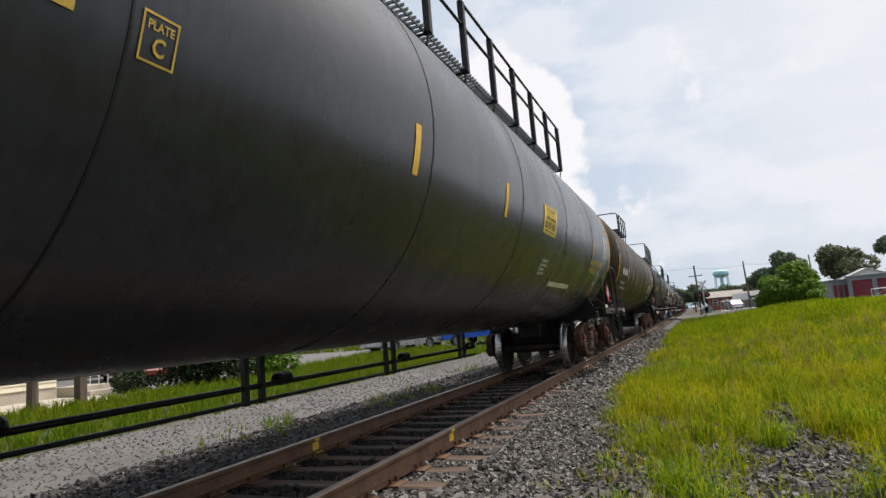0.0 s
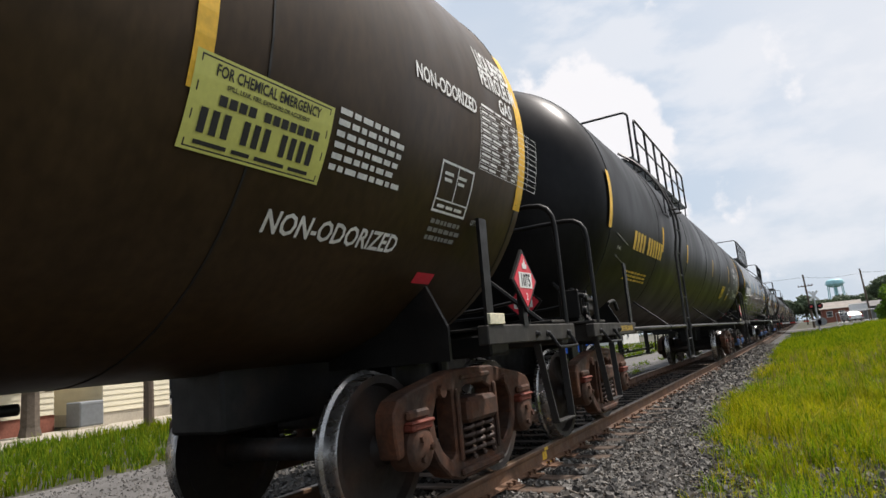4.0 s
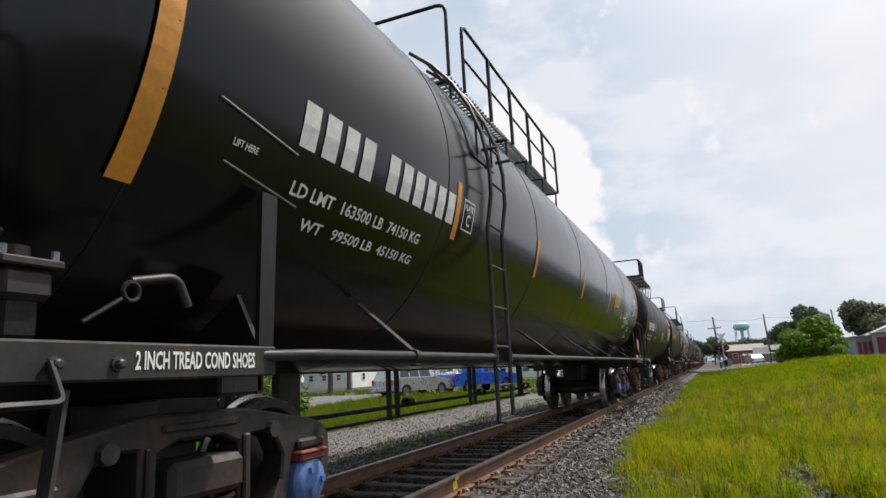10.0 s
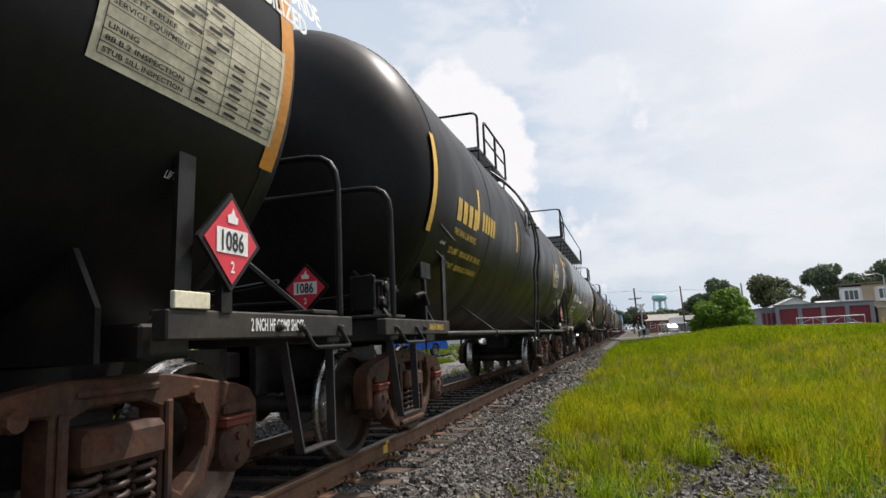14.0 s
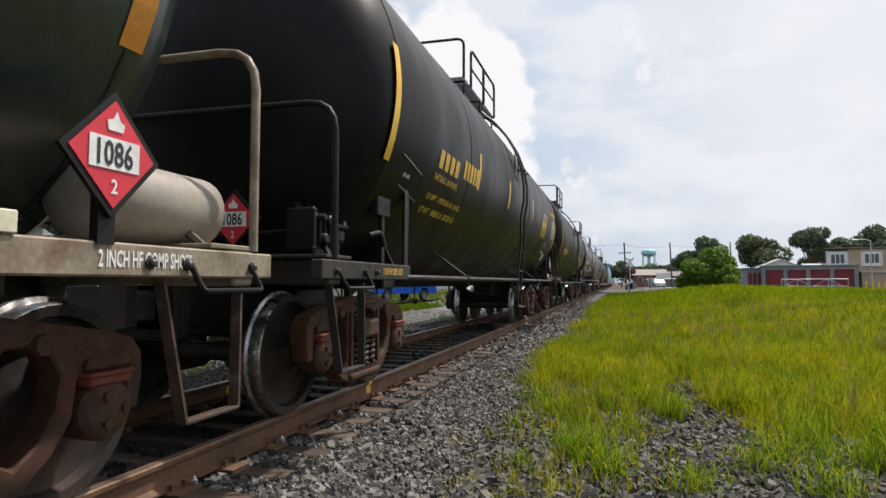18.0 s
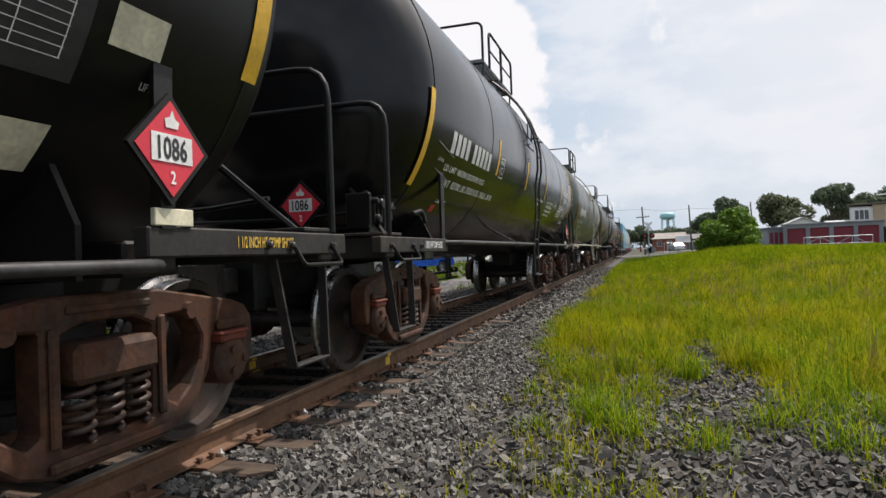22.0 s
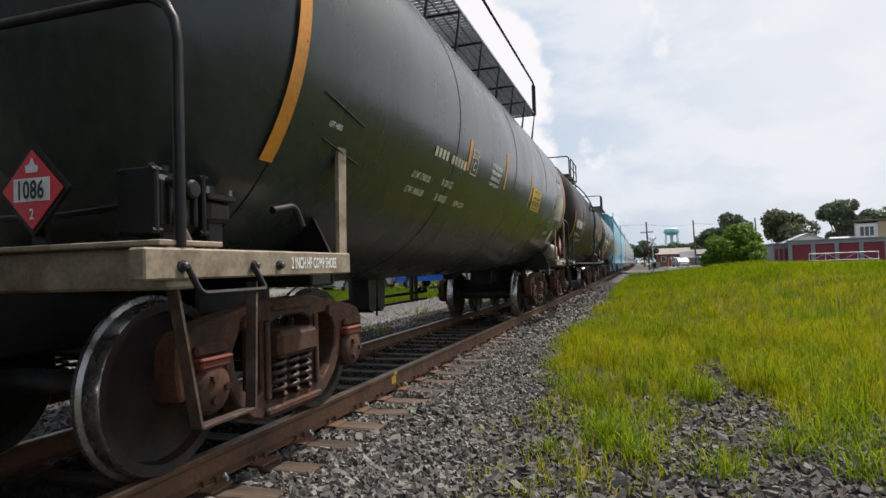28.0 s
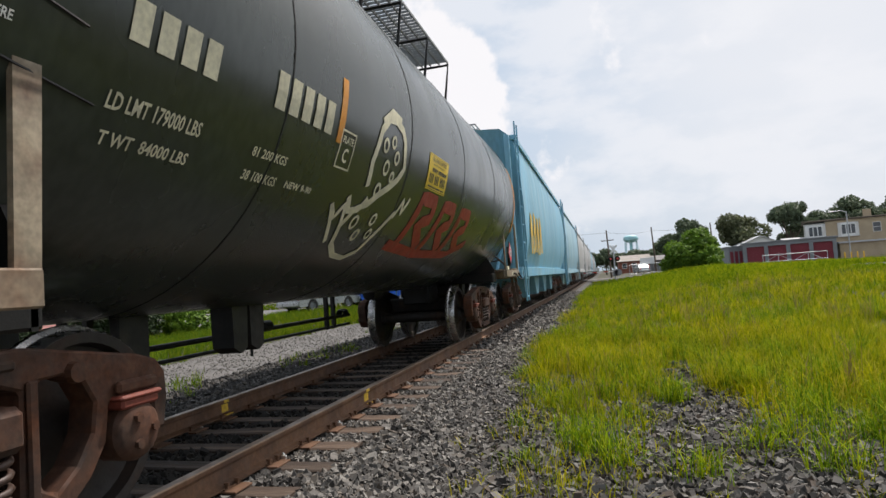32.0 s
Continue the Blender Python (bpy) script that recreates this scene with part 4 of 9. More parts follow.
def add_placard(car, m, number, size=1.0):
    """A red diamond with flame and number on a dark holder; the face looks along local z, local y is up."""
    s = size
    holder = part("placard_holder", prism(bmesh.new(), [(-0.235 * s, 0), (0, -0.235 * s), (0.235 * s, 0), (0, 0.235 * s)], 0.02, m), M_BLACK, car)
    d = prism(bmesh.new(), [(-0.20 * s, 0), (0, -0.20 * s), (0.20 * s, 0), (0, 0.20 * s)], 0.004, m @ Matrix.Translation((0, 0, 0.021)))
    part("placard", d, M_RED, holder, "red diamond hazard placard")
    w = bmesh.new()
    prism(w, [(-0.118 * s, -0.058 * s), (0.118 * s, -0.058 * s), (0.118 * s, 0.058 * s), (-0.118 * s, 0.058 * s)], 0.003, m @ Matrix.Translation((0, 0, 0.0262)))
    prism(w, [(-0.035 * s, 0.085 * s), (0.035 * s, 0.085 * s), (0.042 * s, 0.115 * s), (0.02 * s, 0.125 * s), (0.004 * s, 0.16 * s), (-0.012 * s, 0.13 * s), (-0.04 * s, 0.12 * s)], 0.003, m @ Matrix.Translation((0, 0, 0.0262)))
    flat_text(w, "2", 0.075 * s, m @ Matrix.Translation((0, -0.12 * s, 0.0285)))
    part("placard_field", w, M_WHITE, holder)
    part("placard_number", flat_text(bmesh.new(), number, 0.13 * s, m @ Matrix.Translation((0, 0, 0.031)), 0.72), M_INK, holder)


FACE_X = Matrix(((0, 0, 1, 0), (1, 0, 0, 0), (0, 1, 0, 0), (0, 0, 0, 1)))      # local x -> +y, y -> +z, z -> +x
FACE_END = Matrix(((1, 0, 0, 0), (0, 0, -1, 0), (0, 1, 0, 0), (0, 0, 0, 1)))   # local x -> +x, y -> +z, z -> -y


def tank_mesh(half):
    prof = [(0, -half - 0.80)]
    for k in range(1, 9):
        a = math.pi / 2 * k / 8
        prof.append((TANK_R * math.sin(a), -half - 0.80 * math.cos(a)))
    prof += [(TANK_R, -half + (2 * half) * i / 6) for i in range(1, 6)]
    prof += [(r, -h) for r, h in reversed(prof[:9])]
    return lathe(bmesh.new(), prof, Matrix.Translation((0, 0, TANK_Z)) @ Y_TURN, 72)


def ring_mesh(wide):
    return lathe(bmesh.new(), [(TANK_R - 0.01, -wide), (TANK_R + 0.0035, -wide), (TANK_R + 0.0035, wide), (TANK_R - 0.01, wide)], Matrix.Translation((0, 0, TANK_Z)) @ Y_TURN, 72)


def mesh_grating(bm, x0, x1, y0, y1, z, step=0.10):
    """An open walkway: bars across and along."""
    y = y0
    while y <= y1 + 1e-6:
        box(bm, x0, x1, y - 0.006, y + 0.006, z - 0.03, z)
        y += step
    x = x0
    while x <= x1 + 1e-6:
        box(bm, x - 0.008, x + 0.008, y0, y1, z - 0.036, z - 0.004)
        x += max(0.09, (x1 - x0) / 6)
    return bm


def add_top(car, kind, y0, paint, run=(-1.25, 1.25), tall=0.90):
    """Valve housing, walkway and railing on the tank's crown."""
    top = TANK_Z + TANK_R
    part("valve_housing", lathe(bmesh.new(), [(0.52, -0.06), (0.52, 0.34), (0.50, 0.40), (0.44, 0.44), (0, 0.47)], Matrix.Translation((0, y0, top)), 28), paint, car, "", None, 35)
    for s in (-1, 1):
        part("hinge_lug", boxed(-0.09, 0.09, y0 + s * 0.52 - 0.05, y0 + s * 0.52 + 0.05, top + 0.24, top + 0.38, 0.015), M_BLACK, car)
    if kind == "hoops":
        y1, y2 = y0 + run[0], y0 + run[1]
        n = max(2, round((y2 - y1) / 1.1))
        for s in (-1, 1):
            tagged(part("walkway", mesh_grating(bmesh.new(), s * 0.62, s * 1.02, y1, y2, top + 0.02), M_GRATE, car), kind="stuff")
            for k in range(n + 1):
                y = y1 + 0.1 + (y2 - y1 - 0.2) * k / n
                part("walkway_bracket", tubed([(s * 0.62, y, top - 0.02), (s * 1.0, y, top - 0.02), (s * 0.98, y, top - 0.34)], 0.022, 6), M_BLACK, car)
            part("railing", tubed([(s * 1.02, y1, top), (s * 1.02, y1, top + tall), (s * 0.05, y1, top + tall)], 0.022, 8, 0.12), M_BLACK, car, "", None, 60)
            part("railing", tubed([(s * 1.02, y1 + 0.5, top), (s * 1.02, y1 + 0.5, top + tall), (s * 1.02, y2, top + tall), (s * 1.02, y2, top)], 0.022, 8, 0.12), M_BLACK, car, "", None, 60)
            part("railing", tubed([(s * 1.02, y1 + 0.5, top + tall * 0.5), (s * 1.02, y2, top + tall * 0.5)], 0.016, 8), M_BLACK, car, "", None, 60)
            for k in range(1, n):
                y = y1 + 0.5 + (y2 - y1 - 0.5) * k / n
                part("railing_post", boxed(s * 1.0, s * 1.04, y - 0.025, y + 0.025, top, top + tall), M_BLACK, car)
    else:
        a, b = {"long": (-3.6, 5.5), "grid": (-2.2, 2.2), "full": (-5.6, 3.4)}[kind]
        for s in (-1, 1):
            rise = 0.55 if kind == "grid" else 0.9
            wide = 1.32 if kind != "long" else 1.16
            low = 0.02 if kind != "long" else 0.22
            tagged(part("walkway", mesh_grating(bmesh.new(), s * (0.55 if kind != "long" else 0.66), s * wide, y0 + a, y0 + b, top - low, 0.09), M_GRATE, car), kind="stuff")
            n = 8 if kind != "grid" else 4
            for k in range(n + 1):
                y = y0 + a + (b - a) * k / n
                part("walkway_bracket", tubed([(s * 0.5, y, top - low - 0.06), (s * wide, y, top - low - 0.05), (s * (wide - 0.08), y, top - 0.62)], 0.02, 6), M_BLACK, car)
                if kind == "long" or (kind == "full" and k in (0, n)) or (kind == "grid" and k < 2):
                    part("railing_post", boxed(s * wide - 0.035, s * wide + 0.035, y - 0.045, y + 0.045, top - low - 0.06, top + (0.62 if kind == "long" else 0.55), 0.01), M_BLACK, car)
            if kind == "long":
                for z in (0.62, 0.31):
                    part("railing", tubed([(s * wide, y0 + a, top + z), (s * wide, y0 + b, top + z)], 0.02, 8), M_BLACK, car, "", None, 60)
            else:
                part("railing", tubed([(s * wide, y0 + a, top - 0.02), (s * wide, y0 + a, top + rise), (s * 0.2, y0 + a, top + rise)], 0.024, 8, 0.12), M_BLACK, car, "", None, 60)
                part("railing", tubed([(s * wide, y0 + a + 0.5, top - 0.02), (s * wide, y0 + a + 0.5, top + 0.55), (s * wide, y0 + a + 1.1, top + 0.55), (s * wide, y0 + a + 1.1, top - 0.02)], 0.022, 8, 0.12), M_BLACK, car, "", None, 60)
            if kind == "full":
                part("railing", tubed([(s * wide, y0 + a, top + 0.88), (s * wide, y0 + a + 1.2, top + 0.60), (s * wide, y0 + b, top + 0.60), (s * wide, y0 + b, top + 0.0)], 0.02, 8, 0.1), M_BLACK, car, "", None, 60)


def add_ladder(car, y, mat, pad_mat, rail_z, braced, low=0.63):
    """A side ladder that stands off the tank, with a pad behind its head; some have slanting braces from the handrail to the foot."""
    for s in (1, -1):
        out = TANK_R + 0.12
        pts = [(s * 1.66, low), (s * 1.66, rail_z), (s * (out * 0.965), 1.75)] + [(s * out * math.cos(radians(v)), TANK_Z + out * math.sin(radians(v))) for v in range(-15, 56, 10)]
        lad = part("ladder", tube(tube(bmesh.new(), [(x, y - 0.205, z) for x, z in pts], 0.021, 6), [(x, y + 0.205, z) for x, z in pts], 0.021, 6), mat, car, "steel side ladder", None, 60)
        for z in (low + 0.02, 0.93, 1.26, 1.60, 1.96, 2.33, 2.71, 3.09, 3.45, 3.78, 4.03):
            x = next(a[0] + (b[0] - a[0]) * (z - a[1]) / (b[1] - a[1]) for a, b in zip(pts, pts[1:]) if a[1] <= z <= b[1])
            piece("rung", shared("rung_" + mat.name, lambda: tubed([(0, -0.235, 0), (0, 0.235, 0)], 0.012, 6)), mat, lad, "", Matrix.Translation((x, y, z)))
        part("foot_step", boxed(s * 1.64, s * 1.73, y - 0.225, y + 0.225, low - 0.010, low + 0.010, 0.004), mat, lad)
        for dy in (-0.205, 0.205):
            part("ladder_bracket", tube(tubed([(s * 1.66, y + dy, 3.02), (s * 1.81, y + dy, 3.02)], 0.016, 6), [(s * 1.62, y + dy, 2.98), (s * 1.62, y + dy, 3.30)], 0.012, 6), mat, lad)
            part("ladder_bracket", lathe(bmesh.new(), [(0, -0.045), (0.034, -0.045), (0.034, 0.045), (0, 0.045)], Matrix.Translation((s * 1.66, y + dy, rail_z)), 10), mat, lad, "", None, 40)
            if braced:
                part("ladder_brace", tubed([(s * 1.63, y + dy - 0.48, rail_z - 0.02), (s * 1.66, y + dy, low + 0.08)], 0.016, 6), mat, lad, "", None, 60)
                if mat is M_BAR:
                    part("ladder_brace", tubed([(s * 1.40, y + dy - 0.36, rail_z + 0.27), (s * 1.66, y + dy, rail_z + 0.06)], 0.012, 6), mat, lad, "", None, 60)
        n = 8
        pad = bmesh.new()
        rows = [[pad.verts.new((s * r * math.cos(radians(8 + 44 * i / n)), y + d, TANK_Z + r * math.sin(radians(8 + 44 * i / n)))) for r, d in ((TANK_R + 0.001, -0.34), (TANK_R + 0.010, -0.33), (TANK_R + 0.010, 0.33), (TANK_R + 0.001, 0.34))] for i in range(n + 1)]
        for a, b in zip(rows, rows[1:]):
            for i in range(3):
                pad.faces.new((a[i], a[i + 1], b[i + 1], b[i]))
        part("ladder_pad", pad, pad_mat, car, "", None, 30)


def add_end(car, half_len, s, spec):
    """Stub sill, end platform, steps, hoops and placard at one end; s = -1 is the leading end."""
    face = s * half_len
    paint = PAINT[spec["paint"]]
    trim = M_TAN if spec["paint"] in ("slate", "sage") else M_PATCH if spec["valve"] and s < 0 else M_BLACK

    def yy(d):
        return face - s * d        # d metres in from the coupled face

    part("stub_sill", box(boxed(-0.24, 0.24, yy(0.45), yy(3.1), 0.70, 1.12, 0.02), -0.30, 0.30, yy(0.45), yy(0.62), 0.62, 1.16, 0.02), M_BLACK, car)
    part("end_sill", box(boxed(-1.50, 1.50, yy(0.45), yy(0.62), 1.04, 1.22, 0.012), -1.50, 1.50, yy(0.40), yy(0.80), 1.2205, 1.245, 0.005), M_DUSTBLACK if trim is M_BLACK else trim, car)
    c = 2.1 if s < 0 else spec["truck"]
    part("body_bolster", box(boxed(-1.30, 1.30, yy(c - 0.16), yy(c + 0.16), 1.0, 1.16, 0.015), -0.5, 0.5, yy(c - 0.26), yy(c + 0.26), 0.82, 1.0, 0.02), M_BLACK, car)
    for x in (-1, 1):
        sill = part("side_sill", box(boxed(x * 1.44, x * 1.52, yy(0.30), yy(2.06), 1.08, 1.21, 0.008), x * 1.36, x * 1.44, yy(0.62), yy(1.98), 1.19, 1.21), M_DUSTBLACK if trim is M_BLACK else trim, car)
        if x > 0 and (s < 0 or spec["trail_text"]):
            part("stencil", flat_text(bmesh.new(), spec["sill_text"], 0.078 if spec["sill_ink"] is M_GOLD else 0.088, Matrix.Translation((1.5235, yy(1.60 if s < 0 else 1.22), 1.148)) @ FACE_X, 0.53), spec["sill_ink"], sill)
        if x > 0 and s > 0:
            part("reflector", boxed(1.505, 1.53, yy(1.80), yy(2.03), 1.212, 1.285, 0.004), M_CREAM, sill, "small cream reflector plate")
        # the saddle that carries the tank
        web = prism(bmesh.new(), [(0.30, 1.0), (1.30, 1.0), (1.30, 1.22), (1.16, 1.50), (0.8, 1.24), (0.30, 1.06)], 0.03, Matrix(((x, 0, 0, 0), (0, 0, 1, yy(2.2)), (0, 1, 0, 0), (0, 0, 0, 1))))
        part("saddle_web", web, M_BLACK, car)
        part("saddle_post", prism(bmesh.new(), [(0, 0), (0.10, 0), (0.13, 0.74), (0.02, 0.74)], 0.025, Matrix.Translation((x * 1.46, yy(1.98), 1.20)) @ FACE_X), trim, car)
        # stirrup step under the corner
        step = part("stirrup_step", boxed(x * 1.475, x * 1.535, yy(0.60), yy(0.98), 0.44, 0.456, 0.003), M_RUSTBAR if trim is M_TAN else M_STEP, car, "flat bar bent into a step")
        for d0, d1 in ((0.52, 0.60), (1.08, 0.98)):
            leg = bmesh.new()
            bar = [leg.verts.new((x * (1.455 + 0.05 * (1 - f)) + x * dx, yy(d1 + (d0 - d1) * f) + w, 0.448 + 0.61 * f)) for f in (0, 1) for w in (-0.008, 0.008) for dx in (-0.028, 0.028)]
            for q in ((0, 1, 3, 2), (4, 6, 7, 5), (0, 4, 5, 1), (2, 3, 7, 6), (0, 2, 6, 4), (1, 5, 7, 3)):
                leg.faces.new([bar[v] for v in q])
            bmesh.ops.recalc_face_normals(leg, faces=leg.faces)
            part("step_leg", leg, M_RUSTBAR if trim is M_TAN else M_STEP, step)
        if x > 0:
            for d in (0.50, 1.00, 1.22):
                piece("bolt", shared("sill_bolt", lambda: lathe(bmesh.new(), [(0.026, 0), (0.026, 0.010), (0.017, 0.011), (0.017, 0.028), (0.010, 0.034), (0, 0.034)], X_TURN, 8)), M_BAR, sill, "", Matrix.Translation((1.52, yy(d), 1.135)))
        part("grab_iron", tubed([(x * 1.53, yy(0.52), 1.14), (x * 1.60, yy(0.52), 1.02), (x * 1.60, yy(0.98), 1.02), (x * 1.53, yy(0.98), 1.14)], 0.014, 6, 0.03), M_BLACK, car, "", None, 60)
        part("brace", tubed([(x * 0.65, yy(1.12), 2.0), (x * 1.40, yy(0.70), 1.22)], 0.022, 6), M_RUSTBAR if trim is M_TAN else M_BLACK, car)
    h = 0.52 if s < 0 else 0.45
    part("end_handrail", tubed([(1.50, yy(h), 1.22), (1.50, yy(h), 2.30), (-1.50, yy(h), 2.30), (-1.50, yy(h), 1.22)], 0.024, 8, 0.22), M_BLACK if s < 0 else trim, car, "", None, 60)
    part("cross_pipe", tubed([(1.2, yy(0.70), 1.44), (0.7, yy(0.66), 1.40), (-1.2, yy(0.66), 1.42)], 0.016, 6, 0.1), M_BLACK, car)
    # placards: on the side at the trailing end, facing along the track at the leading end
    if s > 0:
        d = spec["placard"]
        add_placard(car, Matrix.Translation((1.53, yy(d), 1.53)) @ FACE_X, spec["un"])
        part("placard_bracket", boxed(1.49, 1.528, yy(d - 0.04), yy(d + 0.04), 1.20, 1.66), M_BLACK, car)
    else:
        add_placard(car, Matrix.Translation((0.74, yy(0.50), 1.50)) @ FACE_END, spec["un"], 0.90)
        part("placard_bracket", boxed(0.70, 0.78, yy(0.505), yy(0.535), 1.22, 1.55), M_BLACK, car)
    if s < 0:
        # brake valve: a ribbed body and a smaller one on a pipe bracket, with a release handle
        vm = M_STEEL if spec["valve"] else M_BLACK
        lo = M_TRUCK if spec["valve"] else M_TRUCK_DARK
        body = part("brake_valve", box(boxed(1.10, 1.29, yy(0.62), yy(0.92), 1.30, 1.56, 0.03), 1.14, 1.26, yy(0.68), yy(0.88), 1.235, 1.31, 0.01), vm, car, "cast brake control valve on a pedestal")
        for d in (0.615, 0.925):
            flange = part("flange", boxed(1.085, 1.305, yy(d - 0.014), yy(d + 0.014), 1.285, 1.585, 0.008), vm, body)
            for bx, bz in ((1.10, 1.30), (1.10, 1.57), (1.29, 1.30), (1.29, 1.57)):
                piece("bolt", shared("valve_bolt_" + vm.name, lambda: lathe(bmesh.new(), [(0, -0.03), (0.014, -0.03), (0.014, 0.03), (0, 0.03)], Y_TURN, 6)), vm, flange, "", Matrix.Translation((bx, yy(d), bz)))
        for d in (0.69, 0.77, 0.85):
            piece("rib", shared("valve_rib_" + vm.name, lambda: boxed(1.285, 1.312, -0.009, 0.009, 1.33, 1.545, 0.006)), vm, body, "", Matrix.Translation((0, yy(d), 0)))
        for d, z, r in ((0.73, 1.37, 0.040), (0.81, 1.50, 0.046), (0.70, 1.52, 0.026)):
            part("cover_cap", lathe(bmesh.new(), [(r, -0.02), (r, 0.032), (r * 0.8, 0.044), (0, 0.046)], Matrix.Translation((1.30, yy(d), z)) @ X_TURN, 14), vm, body, "", None, 35)
        part("valve_cap", lathe(bmesh.new(), [(0.055, 0), (0.055, 0.02), (0.03, 0.03), (0.028, 0.06), (0, 0.065)], Matrix.Translation((1.19, yy(0.77), 1.555)), 14), vm, body, "", None, 35)
        emergency = part("emergency_portion", lathe(box(boxed(1.12, 1.29, yy(0.97), yy(1.15), 1.36, 1.47, 0.02), 1.10, 1.31, yy(0.95), yy(1.17), 1.47, 1.50, 0.006), [(0, 0.06), (0.045, 0.05), (0.05, 0)], Matrix.Translation((1.20, yy(1.06), 1.50)), 12), lo, car, "rusty smaller valve body")
        for d, bx in ((0.97, 1.28), (1.15, 1.28), (0.97, 1.13), (1.15, 1.13)):
            piece("bolt", shared("emergency_bolt", lambda: lathe(bmesh.new(), [(0, -0.02), (0.013, -0.02), (0.013, 0.035), (0, 0.035)], Matrix.Identity(4), 6)), M_STEEL, emergency, "", Matrix.Translation((bx, yy(d), 1.50)))
        part("emergency_foot", boxed(1.15, 1.26, yy(1.00), yy(1.12), 1.235, 1.37, 0.01), M_BLACK, emergency)
        if spec["number"] == 5:
            part("release_handle", tube(tubed([(1.42, yy(1.16), 1.28), (1.43, yy(1.30), 1.37)], 0.010, 6), [(1.43, yy(1.34) + 0.035 * math.cos(q * math.pi / 5), 1.40 + 0.035 * math.sin(q * math.pi / 5)) for q in range(11)], 0.010, 6), M_BLACK, car)
        part("angle_pipe", tubed([(1.40, yy(1.36), 1.44), (1.42, yy(1.56), 1.48), (1.44, yy(1.60), 1.36)], 0.022, 8, 0.05), M_BLACK, car, "", None, 60)
        part("valve_pipe", tubed([(1.1, yy(1.14), 1.30), (0.6, yy(1.0), 1.34), (-0.5, yy(1.0), 1.30)], 0.016, 6, 0.08), M_BLACK, car)
        if spec["box"]:
            part("valve_box", boxed(1.36, 1.42, yy(1.50), yy(1.80), 1.62, 1.98, 0.01), M_PATCH if spec["paint"] == "grey" else M_BLACK, car, "flat square plate on a post")
            part("box_post", boxed(1.37, 1.41, yy(1.62), yy(1.68), 1.2, 1.62), M_BLACK, car)
    else:
        # brake reservoir and hand-brake wheel
        if spec["tank_air"]:
            part("air_reservoir", lathe(bmesh.new(), [(0, 0), (0.12, 0.02), (0.18, 0.09), (0.18, 0.82), (0.12, 0.89), (0, 0.91)], Matrix.Translation((1.20, yy(1.35), 1.42)) @ Y_TURN, 24), M_PALETANK if trim is M_TAN else M_BLACK, car, "", None, 45)
        bw = bmesh.new()
        tube(bw, [(0.24 * math.cos(k * math.pi / 10), 0, 0.24 * math.sin(k * math.pi / 10)) for k in range(21)], 0.014, 6)
        for k in range(5):
            a = 2 * math.pi * k / 5
            tube(bw, [(0, 0, 0), (0.24 * math.cos(a), 0, 0.24 * math.sin(a))], 0.012, 6)
        bx, bz = (0.75, 1.70) if spec["paint"] == "sage" else (-0.35, 1.95)
        wheel = part("brake_wheel", bw, M_BAR, car, "spoked hand-brake wheel", Matrix.Translation((bx, yy(0.50), bz)))
        part("hub", lathe(bmesh.new(), [(0, -0.05), (0.06, -0.05), (0.07, 0.02), (0.05, 0.05), (0, 0.05)], Y_TURN, 14), M_BLACK, wheel, "", None, 40)
        part("brake_stand", boxed(bx - 0.14, bx + 0.14, yy(0.55), yy(0.67), 1.22, bz + 0.16, 0.03), M_BLACK, car)
    add_coupler(car, face, s)


TANKS = {}


# -- what is stencilled and stuck on the barrels: u metres from the leading end, v degrees up --
def words(k, ink, body, u, v, wide, tall):
    size_up(k)
    tank, lead, trail, spec = TANKS[k]
    size = tall / 0.70
    co, fs = text_mesh(body, round(size, 3))
    natural = co[:, 0].max() - co[:, 0].min()
    part("stencil", letter_on_tank(bmesh.new(), body, round(size, 3), lead + u, v, wide / natural), ink, tank)


def owner_mark(k, ink, n, u, v, wide, tall):
    """The owner's mark and number: one plain bar for each character."""
    size_up(k)
    tank, lead, trail, spec = TANKS[k]
    step = wide / (n + (0.7 if n > 8 else 0))
    row = [step * 0.70] * n
    if n > 8:
        row.insert(4, -step * 0.40)
    tagged(part("owner_mark", bars_on_tank(bmesh.new(), lead + u, v, tall, row, step * 0.30), ink, tank), kind="stuff")


def dash(k, u, v, tall):
    size_up(k)
    off = {2: 0.0, 4: -0.15, 7: -0.17}.get(k, -0.06)
    tank, lead, trail, spec = TANKS[k]
    part("reflective_tape", patch_on_tank(bmesh.new(), lead + u + off, lead + u + off + 0.09, v, v + tall), spec["tape"], tank)


def on_panel(k, body, u, v, wide, tall, ink):
    size_up(k)
    tank, lead, trail, spec = TANKS[k]
    size = round(tall / 0.70, 3)
    co, fs = text_mesh(body, size)
    bm = letter_on_tank(bmesh.new(), body, size, lead + u, v, wide / (co[:, 0].max() - co[:, 0].min()))
    for q in bm.verts:
        q.co += Vector((q.co.x, 0, q.co.z - TANK_Z)).normalized() * 0.004
    part("notice_print", bm, ink, tank)


